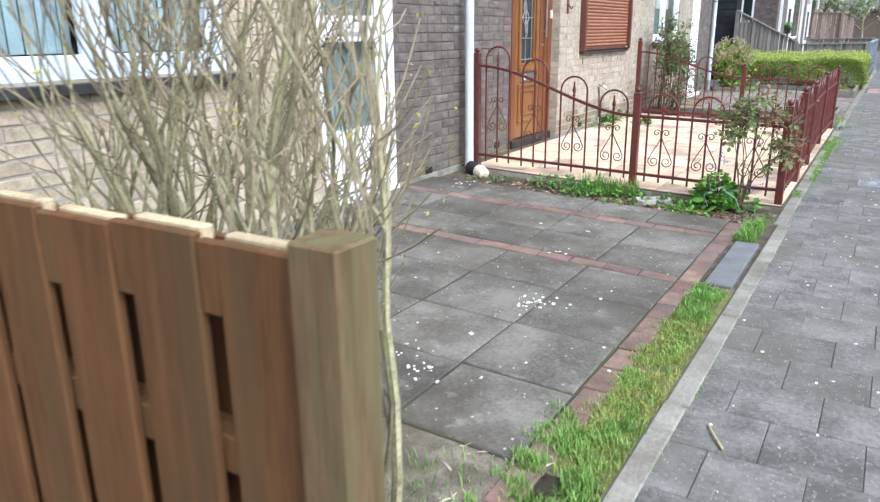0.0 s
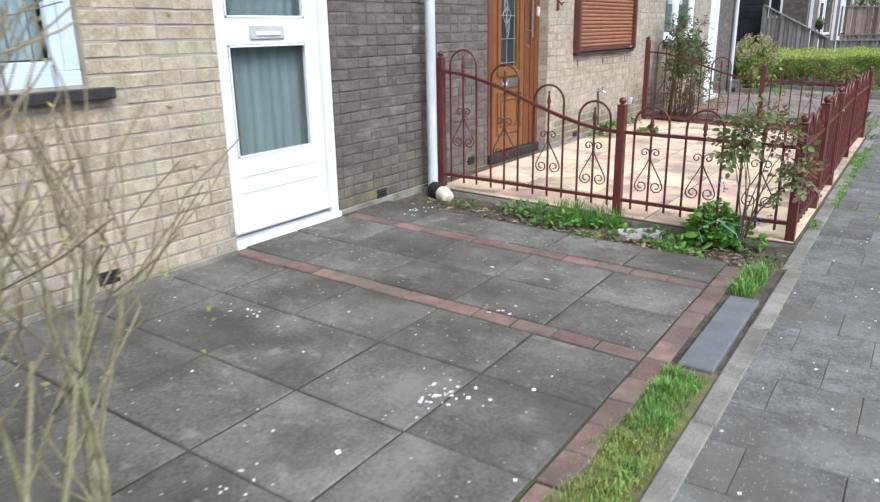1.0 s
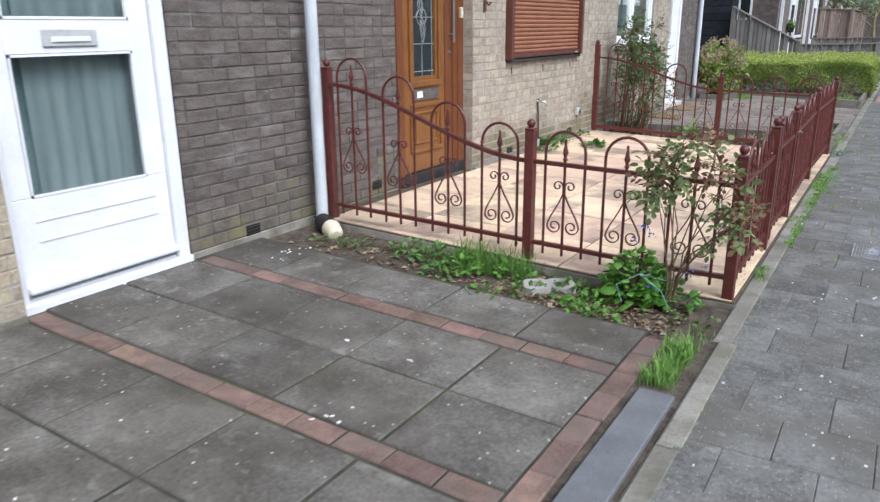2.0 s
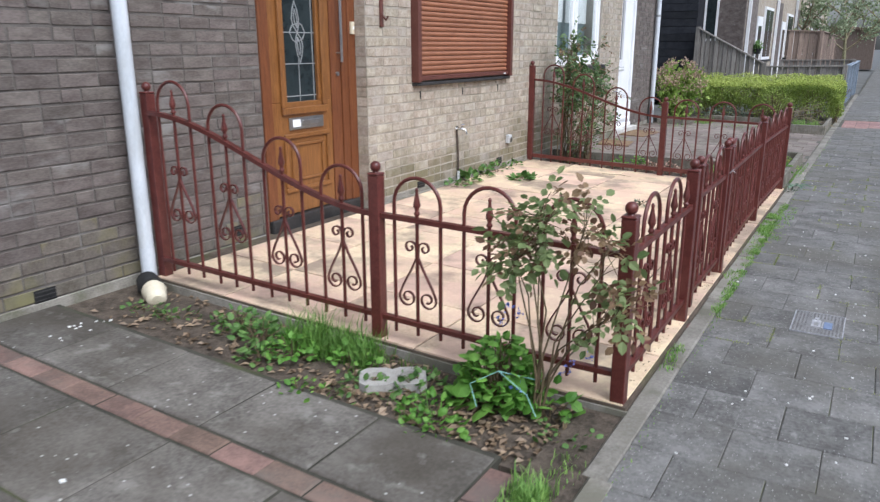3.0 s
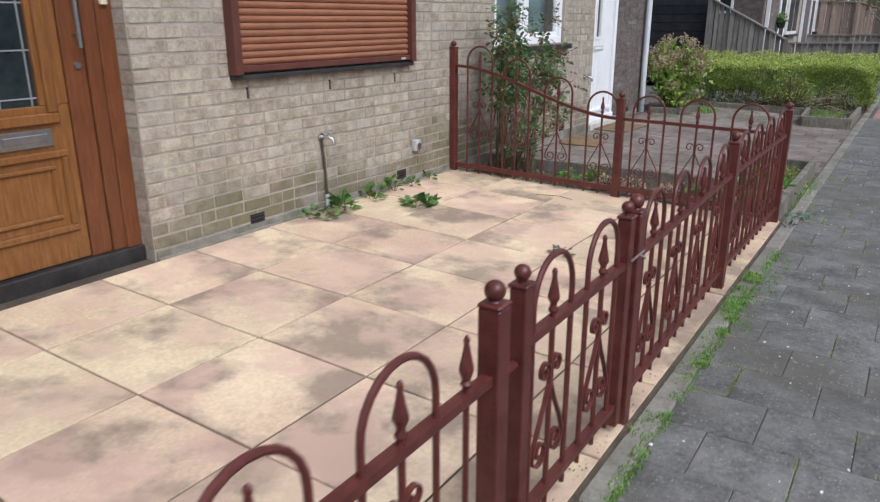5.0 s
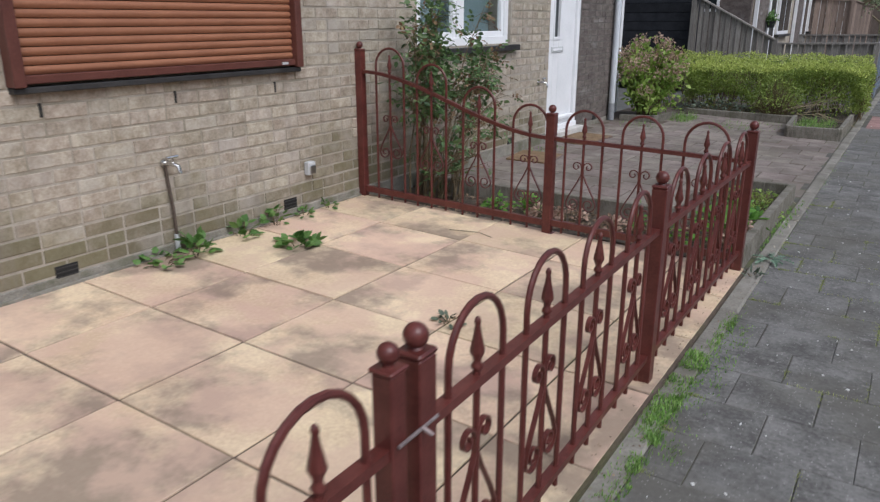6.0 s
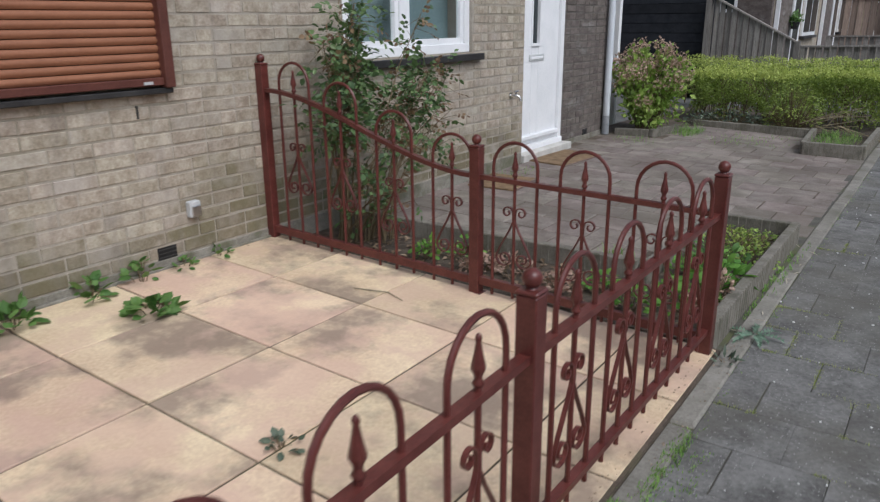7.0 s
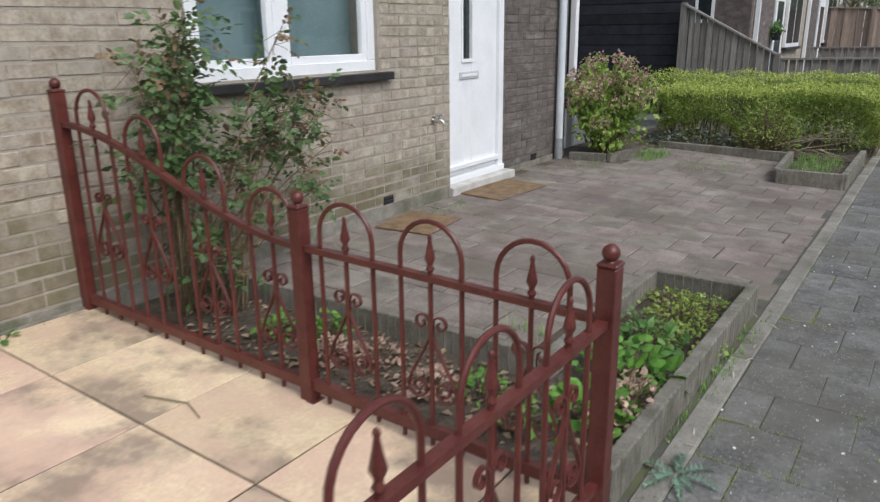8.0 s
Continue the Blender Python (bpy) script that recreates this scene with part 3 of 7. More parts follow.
def shutter_window(y0, y1, z0, z1):
    w = thing("window_shutter", "closed copper-brown roller shutter in a dark red frame", "roller shutter", at=(XL, (y0 + y1) / 2, z0))
    inv = Matrix.Translation(-Vector(w.location))
    f = 0.055
    for a, b, c, d in ((y0, y0 + f, z0, z1), (y1 - f, y1, z0, z1), (y0 + f, y1 - f, z1 - 0.15, z1)):
        part("guide_rail", B(XL - 0.05, XL + 0.07, a, b, c, d, bevel=0.004), SHUTTER_FRAME, w).matrix_parent_inverse = inv
    part("bottom_rail", B(XL - 0.01, XL + 0.05, y0 + f, y1 - f, z0 + 0.012, z0 + 0.05, bevel=0.004), SHUTTER_FRAME, w).matrix_parent_inverse = inv
    part("lock", B(XL + 0.05, XL + 0.056, y1 - f - 0.12, y1 - f - 0.07, z0 + 0.02, z0 + 0.034), GREY_BOX, w, "small pale lock plate").matrix_parent_inverse = inv
    me, z = None, z0 + 0.05
    while z < z1 - 0.15:
        if me is None:
            bm = bmesh.new()
            prof = [(-0.008, 0.0), (0.006, 0.002), (0.014, 0.012), (0.016, 0.02), (0.014, 0.028), (0.006, 0.038), (-0.008, 0.0395)]
            ends = [[bm.verts.new((px, yy, pz)) for px, pz in prof] for yy in (y0 + f, y1 - f)]
            for i in range(len(prof) - 1):
                bm.faces.new((ends[0][i], ends[0][i + 1], ends[1][i + 1], ends[1][i]))
            bm.faces.new(ends[0]), bm.faces.new(ends[1][::-1])
            s = part("slat", bm, SHUTTER, w, smooth=True)
            me = s.data
        else:
            s = new("slat", me)
            s.parent = w
        s.matrix_parent_inverse = inv
        s.location = (XL + 0.012, 0, z)
        z += 0.0405
    part("window_sill", B(XL - 0.05, XL + 0.048, y0 + 0.004, y1 - 0.004, z0 - 0.030, z0 - 0.002, bevel=0.004), DARK_SILL, w, "dark stone window sill").matrix_parent_inverse = inv
    return w


shutter_window(9.67, 11.48, 1.075, 2.4)


# ---- doors ----
def frame_parts(w, inv, x0, x1, y0, y1, z0, z1, f, paint, name="door_frame"):
    for a, b, c, d in ((y0, y0 + f, z0, z1), (y1 - f, y1, z0, z1), (y0 + f, y1 - f, z1 - f, z1)):
        part(name, B(x0, x1, a, b, c, d, bevel=0.004), paint, w).matrix_parent_inverse = inv


def white_glazed_door():
    y0, y1, z0, z1 = DOOR_1
    w = thing("door_1", "white glazed front door with a pale curtain behind", "door", at=(XD, (y0 + y1) / 2, z0))
    inv = Matrix.Translation(-Vector(w.location))

    def P(name, *b, m=WHITE_PAINT, bevel=0.004, parent=w, label=""):
        ob = part(name, B(*b, bevel=bevel), m, w, label)
        ob.matrix_parent_inverse = inv
        return ob
    frame_parts(w, inv, XD - 0.09, XD + 0.012, y0, y1, z0 + 0.03, z1, 0.075, WHITE_PAINT)
    a, b = y0 + 0.08, y1 - 0.08
    xf, xb = XD - 0.015, XD - 0.055
    g0, g1, h0, h1 = a + 0.10, b - 0.12, 0.62, 1.275       # lower pane
    k0 = 1.43                                           # upper pane begins
    P("rail", xb, xf, a, b, 0.125, h0)
    P("stile", xb, xf, a, g0, h0, z1 - 0.08), P("stile", xb, xf, g1, b, h0, z1 - 0.08)
    P("rail", xb, xf, g0, g1, h1, k0), P("rail", xb, xf, g0, g1, z1 - 0.2, z1 - 0.08)
    for c, d in ((h0, h1), (k0, z1 - 0.2)):
        pane = P("pane", XD - 0.04, XD - 0.034, g0, g1, c, d, m=GLASS, bevel=0)
        pane.visible_shadow = False
        bm = bmesh.new()
        ys = [g0 + 0.10 + (g1 - g0 + 0.08) * k / 64 for k in range(65)]
        cols = [[bm.verts.new((XD - 0.105 + 0.005 * math.sin(k * 0.85) + 0.003 * math.sin(k * 0.31 + 1), yy, z)) for z in (c - 0.03, d + 0.03)] for k, yy in enumerate(ys)]
        for p, q in zip(cols, cols[1:]):
            bm.faces.new((p[0], q[0], q[1], p[1]))
        bmesh.ops.solidify(bm, geom=bm.faces[:], thickness=0.002)
        # plain dark teal sheet, seen where the curtain leaves the glass uncovered
        part("net_curtain", B(XD - 0.14, XD - 0.137, g0 - 0.08, g1 + 0.08, c - 0.03, d + 0.03), TEAL_PANEL, w, "flat dark teal panel behind the glass").matrix_parent_inverse = inv
        part("curtain", bm, CURTAIN, w, "pale grey-green curtain").matrix_parent_inverse = inv
        bm = bmesh.new()
        for p, q, r, s in ((g0, g1, c, c + 0.012), (g0, g1, d - 0.012, d), (g0, g0 + 0.012, c, d), (g1 - 0.012, g1, c, d)):
            box(bm, xf, xf + 0.004, p, q, r, s)
        part("glazing_bead", bm, WHITE_PAINT, w).matrix_parent_inverse = inv
    P("letter_plate", xf, xf + 0.012, (g0 + g1) / 2 - 0.15, (g0 + g1) / 2 + 0.13, 1.305, 1.385, m=GREY_BOX, label="pale grey letter plate")
    P("letter_flap", xf + 0.012, xf + 0.020, (g0 + g1) / 2 - 0.11, (g0 + g1) / 2 + 0.09, 1.325, 1.350, m=WHITE_PAINT)
    for z in (0.40, 0.50):
        P("groove_strip", xf, xf + 0.005, g0, g1 + 0.03, z, z + 0.012, bevel=0.002)
    P("drip_bar", xf, xf + 0.045, a, b, 0.165, 0.205, bevel=0.01)
    P("seal", xf, xf + 0.012, a, b, 0.140, 0.152, m=PIPE_GREY)
    P("threshold", XD - 0.1, XD + 0.04, y0, y1, 0.06, 0.125, bevel=0.006)
    P("dark_strip", XD - 0.05, XD + 0.006, y1, y1 + 0.014, 0.08, z1, m=DARK_SILL, bevel=0.002)


white_glazed_door()


def panel_door():
    y0, y1, z0, z1 = DOOR_2
    w = thing("door_2", "orange-brown wooden front door with leaded glass", "door", at=(XD, (y0 + y1) / 2, z0))
    inv = Matrix.Translation(-Vector(w.location))

    def P(name, *b, m=ORANGE_WOOD, bevel=0.004, label=""):
        ob = part(name, B(*b, bevel=bevel), m, w, label)
        ob.matrix_parent_inverse = inv
        return ob
    frame_parts(w, inv, XD - 0.09, XD + 0.010, y0, y1, z0 + 0.08, z1, 0.09, RED_WOOD)
    a, b = y0 + 0.09, 8.752
    xf, xb = XD - 0.012, XD - 0.06
    P("side_post", xb, xf + 0.006, b + 0.005, 8.868, z0 + 0.13, z1 - 0.09, m=RED_WOOD, label="red-brown side post")
    P("side_strip", xb, xf + 0.014, 8.873, y1 - 0.09, z0 + 0.13, z1 - 0.09, m=RED_WOOD)
    g0, g1, h0 = 8.262, 8.612, 0.992
    P("rail", xb, xf, a, b, 0.205, h0), P("stile", xb, xf, a, g0, h0, z1 - 0.09), P("stile", xb, xf, g1, b, h0, z1 - 0.09)
    P("rail", xb, xf, g0, g1, z1 - 0.25, z1 - 0.09)
    pane = P("pane", XD - 0.045, XD - 0.036, g0, g1, h0, z1 - 0.25, m=DARK_GLASS, bevel=0, label="dark leaded glass")
    # moulding round the glass and two raised frames below
    def moulding(p0, p1, q0, q1, wd, out, name):
        bm = bmesh.new()
        for r in ((p0, p1, q0, q0 + wd), (p0, p1, q1 - wd, q1), (p0, p0 + wd, q0 + wd, q1 - wd), (p1 - wd, p1, q0 + wd, q1 - wd)):
            box(bm, xf - 0.002, xf + out, *r, bevel=0.006)
        part(name, bm, ORANGE_WOOD, w).matrix_parent_inverse = inv
    moulding(g0 - 0.055, g1 + 0.075, h0 - 0.085, z1 - 0.22, 0.05, 0.022, "glazing_moulding")
    moulding(8.215, 8.705, 0.36, 0.775, 0.035, 0.018, "panel_moulding")
    moulding(8.285, 8.635, 0.435, 0.705, 0.022, 0.014, "panel_moulding")
    # lead lines: bars, and a long diamond with loops
    bm = bmesh.new()
    xg = XD - 0.034
    for z in (1.03, 1.25, 1.46, 1.75):
        box(bm, xg - 0.002, xg + 0.003, g0, g1, z - 0.003, z + 0.003)
    for y in (g0 + 0.025, g1 - 0.025):
        box(bm, xg - 0.002, xg + 0.003, y - 0.0025, y + 0.0025, h0, z1 - 0.25)
    yc = (g0 + g1) / 2
    box(bm, xg - 0.002, xg + 0.003, yc - 0.002, yc + 0.002, h0, 1.28)
    def lead(pts):
        ribbon(bm, [(xg, yc + p, 1.46 + q) for p, q in pts], (1, 0, 0), 0.006, 0.006)
    petal = [(0.0, 0.0), (-0.040, 0.045), (-0.052, 0.09), (-0.040, 0.15), (-0.018, 0.205), (0.006, 0.15), (0.020, 0.09), (0.016, 0.04), (0.0, 0.0)]
    inner = [(0.0, 0.03), (-0.022, 0.07), (-0.028, 0.11), (-0.018, 0.155), (-0.002, 0.11), (0.006, 0.07), (0.0, 0.03)]
    for sign in (1, -1):
        lead([(sign * p, sign * q) for p, q in petal])
        lead([(sign * p, sign * q) for p, q in inner])
        lead([(0, sign * 0.06), (sign * -0.05, sign * 0.045), (sign * -0.078, 0.0), (sign * -0.05, sign * -0.05), (0, sign * -0.075)])
    part("lead_came", bm, LEAD, w, "pale lead lines").matrix_parent_inverse = inv
    P("letter_plate", xf, xf + 0.014, 8.275, 8.64, 0.80, 0.885, m=STEEL, label="steel letter plate")
    P("letter_sticker", xf + 0.014, xf + 0.016, 8.305, 8.385, 0.82, 0.872, m=WHITE_PAINT, bevel=0, label="white sticker")
    P("letter_flap", xf + 0.014, xf + 0.022, 8.40, 8.615, 0.826, 0.865, m=STEEL)
    # pull bar, lock, bell
    bm = bmesh.new()
    tube(bm, [(xf + 0.055, 8.825, 1.255), (xf + 0.055, 8.825, 1.85)], 0.011)
    for z in (1.32, 1.78):
        tube(bm, [(xf - 0.005, 8.825, z), (xf + 0.055, 8.825, z)], 0.007)
    part("pull_handle", bm, STEEL, w, "brushed steel pull bar", smooth=True).matrix_parent_inverse = inv
    bm = bmesh.new()
    tube(bm, [(xf, 8.822, 1.17), (xf + 0.018, 8.822, 1.17)], 0.016, 12)
    part("lock", bm, STEEL, w, smooth=True).matrix_parent_inverse = inv
    P("threshold", XD - 0.1, XD + 0.035, y0, y1, 0.08, 0.20, m=DARK_SILL, bevel=0.006, label="dark stone threshold")


panel_door()
bell = thing("door_bell", "small cream door bell beside the wooden door", "door bell", at=(XD + 0.02, 8.99, 1.5))
part("bell_plate", B(-0.012, 0.012, -0.018, 0.018, -0.045, 0.045, bevel=0.004), CREAM, bell)
part("bell_button", B(0.012, 0.017, -0.007, 0.007, -0.012, 0.012, bevel=0.002), WHITE_PAINT, bell)


def white_flush_door():
    y0, y1, z0, z1 = DOOR_3
    w = thing("door_3", "white front door with a narrow glass slit", "door", at=(XD, (y0 + y1) / 2, z0))
    inv = Matrix.Translation(-Vector(w.location))

    def P(name, *b, m=WHITE_PAINT, bevel=0.004, label=""):
        ob = part(name, B(*b, bevel=bevel), m, w, label)
        ob.matrix_parent_inverse = inv
        return ob
    frame_parts(w, inv, XD - 0.09, XD + 0.012, y0, y1, z0 + 0.09, z1, 0.075, WHITE_PAINT)
    a, b, xf = y0 + 0.08, y1 - 0.08, XD - 0.02
    g0, g1, h0 = 15.69, 15.83, 1.17
    P("leaf", xf - 0.045, xf, a, g0, 0.19, z1 - 0.08), P("leaf", xf - 0.045, xf, g1, b, 0.19, z1 - 0.08)
    P("leaf", xf - 0.045, xf, g0, g1, 0.19, h0)
    P("pane", xf - 0.03, xf - 0.02, g0, g1, h0, z1 - 0.08, m=DARK_GLASS, bevel=0, label="narrow dark pane")
    bm = bmesh.new()
    for r in ((g0 - 0.025, g1 + 0.025, h0 - 0.03, h0), (g0 - 0.025, g0, h0, z1 - 0.1), (g1, g1 + 0.025, h0, z1 - 0.1)):
        box(bm, xf - 0.002, xf + 0.012, *r, bevel=0.003)
    part("glazing_bead", bm, WHITE_PAINT, w).matrix_parent_inverse = inv
    P("letter_plate", xf, xf + 0.010, 15.63, 15.94, 1.0, 1.065, m=GREY_BOX, label="grey letter plate")
    P("letter_flap", xf + 0.010, xf + 0.016, 15.66, 15.91, 1.02, 1.045, m=WHITE_PAINT)
    P("handle", xf, xf + 0.05, a + 0.02, a + 0.045, 1.32, 1.50, m=STEEL, label="dark steel handle")
    P("drip_bar", xf, xf + 0.04, a, b, 0.235, 0.285, bevel=0.01)
    P("threshold", XD - 0.1, XD + 0.03, y0, y1, 0.13, 0.185, bevel=0.004)
    P("doorstep", XD - 0.06, XD + 0.13, y0 + 0.02, y1 + 0.04, 0.04, 0.13, m=PALE_STEP, bevel=0.006, label="pale concrete doorstep")


white_flush_door()


# ---- rainwater pipes ----
def rain_pipe(y, foot, off):
    w = thing("rainwater_pipe", "pale blue-grey rainwater pipe fixed to the wall", "drainpipe", at=(XD + off, y, 0))
    bm = bmesh.new()
    tube(bm, [(0, 0, 0.28), (0, 0, 2.2), (0, 0, 5.3)], 0.040, 16)
    part("pipe", bm, PIPE, w, smooth=True)
    bm = bmesh.new()
    tube(bm, [(0, 0, gz(XD) - 0.02), (0, 0, 0.29)], 0.043 if foot else 0.041, 16)
    part("pipe_foot", bm, PIPE_GREY if foot else PIPE, w, smooth=True)
    for z in (1.85, 3.6):
        bm = bmesh.new()
        tube(bm, [(0, 0, z), (0, 0, z + 0.035)], 0.045, 16)
        box(bm, -off - 0.01, -0.03, -0.012, 0.012, z + 0.005, z + 0.03)
        part("pipe_clip", bm, PIPE_GREY, w, smooth=True)
    return w


rain_pipe(6.94, False, 0.11)
rain_pipe(17.46, True, 0.06)
drain = thing("drain_outlet", "cream plastic cup in a black collar on soil", "drain outlet", at=(-3.14, 6.84, 0.065))
bm = bmesh.new()
tube(bm, [(-0.11, 0.05, 0.05), (-0.05, 0.02, 0.035), (0.0, 0.0, 0.03)], [0.058, 0.068, 0.066], 14)
part("collar", bm, BLACK, drain, smooth=True)
bm = bmesh.new()
tube(bm, [(-0.02, 0.01, 0.03), (0.02, -0.01, 0.025), (0.09, -0.05, 0.01), (0.105, -0.058, 0.005)], [0.054, 0.066, 0.052, 0.03], 14)
part("cup", bm, CREAM, drain, smooth=True)


# ---- taps, boxes, vents, hook ----
def wall_tap(y, z, hose):
    w = thing("garden_tap", "chrome garden tap on the brick wall", "tap", at=(XL, y, z))
    bm = bmesh.new()
    tube(bm, [(0, 0, 0), (0.012, 0, 0)], 0.028, 12)
    tube(bm, [(0.01, 0, 0), (0.06, 0.01, 0), (0.09, 0.02, -0.01), (0.10, 0.025, -0.05)], [0.012, 0.014, 0.012, 0.011], 10)
    part("spout", bm, CHROME, w, smooth=True)
    bm = bmesh.new()
    tube(bm, [(0.06, 0.01, 0.01), (0.06, 0.01, 0.035)], 0.007, 8)
    tube(bm, [(0.06, -0.025, 0.038), (0.06, 0.045, 0.038)], [0.007, 0.009], 8)
    part("tap_handle", bm, CHROME, w, smooth=True)
    if hose:
        bm = bmesh.new()
        tube(bm, [(0.012, -0.005, -0.01), (0.018, 0.0, -0.12), (0.02, 0.012, -0.26), (0.02, 0.016, -0.40)], 0.0095, 8)
        part("riser_pipe", bm, surf("lagged_pipe", (0.06, 0.045, 0.035), (0.12, 0.09, 0.07)), w, "dark lagged riser pipe", smooth=True)
        bm = bmesh.new()
        tube(bm, [(0.02, 0.016, -0.40), (0.02, 0.016, -0.44), (0.02, 0.016, -0.5)], 0.015, 8)
        part("pipe_collar", bm, GREY_BOX, w, smooth=True)


wall_tap(10.42, 0.62, True)
wall_tap(15.05, 0.73, False)
sock = thing("socket_box", "grey outdoor socket box on the brick wall", "socket", at=(XL, 11.53, 0.41))
part("housing", B(0, 0.045, -0.035, 0.035, -0.045, 0.045, bevel=0.006), GREY_BOX, sock)
part("cover", B(0.045, 0.053, -0.028, 0.028, -0.038, 0.02, bevel=0.004), STEEL, sock)
hook = thing("wall_hook", "dark iron bracket hook on the brick wall", "hook", at=(XL, 9.24, 1.56))
part("hook_plate", B(0, 0.014, -0.022, 0.022, -0.05, 0.16, bevel=0.004), SHUTTER_FRAME, hook)
bm = bmesh.new()
tube(bm, [(0.01, 0, 0.05), (0.05, 0, 0.0), (0.07, 0, 0.03)], 0.008, 8)
part("hook_arm", bm, SHUTTER_FRAME, hook, smooth=True)
for x, y, z in ((XL, 4.05, 0.185), (XD, 6.40, 0.15), (XL, 9.80, 0.185), (XL, 11.35, 0.20), (XL, 14.47, 0.19), (XD, 17.0, 0.15), (XD, 7.72, 0.20)):
    v = thing("wall_vent", "small black air vent low in the brick wall", "vent", "air vents", at=(x, y, z))
    part("vent_recess", B(-0.006, 0.003, -0.058, 0.058, -0.034, 0.034), BLACK, v)
    for k in range(3):
        part("vent_bar", B(0.003, 0.006, -0.055, 0.055, -0.025 + k * 0.022, -0.019 + k * 0.022), DARK_SILL, v)


for y, z in ((9.80, 0.965), (10.54, 0.962), (11.28, 0.96)):
    hole = thing("weep_hole", "open dark head joint in the yellow brickwork", "weep hole", "weep holes", at=(XL, y, z))
    part("slot", B(-0.010, 0.0035, -0.006, 0.006, -0.032, 0.032), BLACK, hole)


# ---- iron fence ----
LOW, RAIL = 0.15, 0.63


def street_line(y):
    """The street fence stands a little out of true: it bows towards the house at its middle post."""
    if y < 8.95:
        return XF
    return XF - 0.027 * (y - 8.95) / 1.58 if y < 10.53 else XF - 0.027 + 0.015 * (y - 10.53) / 1.55


def fence_post(x, y, base, top, label="oxblood-painted square iron fence post with a ball"):
    w = thing("fence_post", label, "fence post", "fence posts", at=(x, y, base))
    h = top - base
    part("shaft", B(-0.0275, 0.0275, -0.0275, 0.0275, -0.03, h - 0.062, bevel=0.003), IRON, w)
    part("cap", B(-0.0295, 0.0295, -0.0295, 0.0295, h - 0.062, h - 0.050, bevel=0.004), IRON, w)
    bm = bmesh.new()
    prof = [(0.015, h - 0.050), (0.012, h - 0.045)] + [(0.0245 * math.sin(a), h - 0.0245 - 0.0245 * math.cos(a)) for a in [math.pi * k / 9 for k in range(2, 10)]]
    prof[-1] = (0.002, h)
    lathe(bm, prof, (0, 0, 0), 16)
    part("ball", bm, IRON, w, smooth=True)
    part("foot_plate", B(-0.045, 0.045, -0.035, 0.035, -0.006, 0.006, bevel=0.002), IRON, w)
    return w


def spiral(cx, cz, r, turns, start, sign):
    """Points of a scroll that winds inwards."""
    n = 18
    return [(cx + r * (1 - 0.72 * k / n) * math.cos(start + sign * turns * 2 * math.pi * k / n), cz + r * (1 - 0.72 * k / n) * math.sin(start + sign * turns * 2 * math.pi * k / n)) for k in range(n + 1)]


def scroll_strip(s, rail, low):
    """One bent strip of the lyre ornament in (u, z), s = -1 or 1: small scroll, slanting leg, large scroll."""
    mid = (rail + low) / 2
    zt, zb = mid + 0.115, mid - 0.118
    small = spiral(s * 0.037, zt, 0.031, 1.15, math.pi if s > 0 else 0.0, -s)[::-1]
    leg = [(s * 0.005, zt - 0.045), (s * 0.028, zt - 0.095), (s * 0.075, zb + 0.055), (s * 0.094, zb + 0.012)]
    large = spiral(s * 0.052, zb, 0.044, 1.3, -0.15 if s > 0 else math.pi + 0.15, -s)
    return small + leg + large


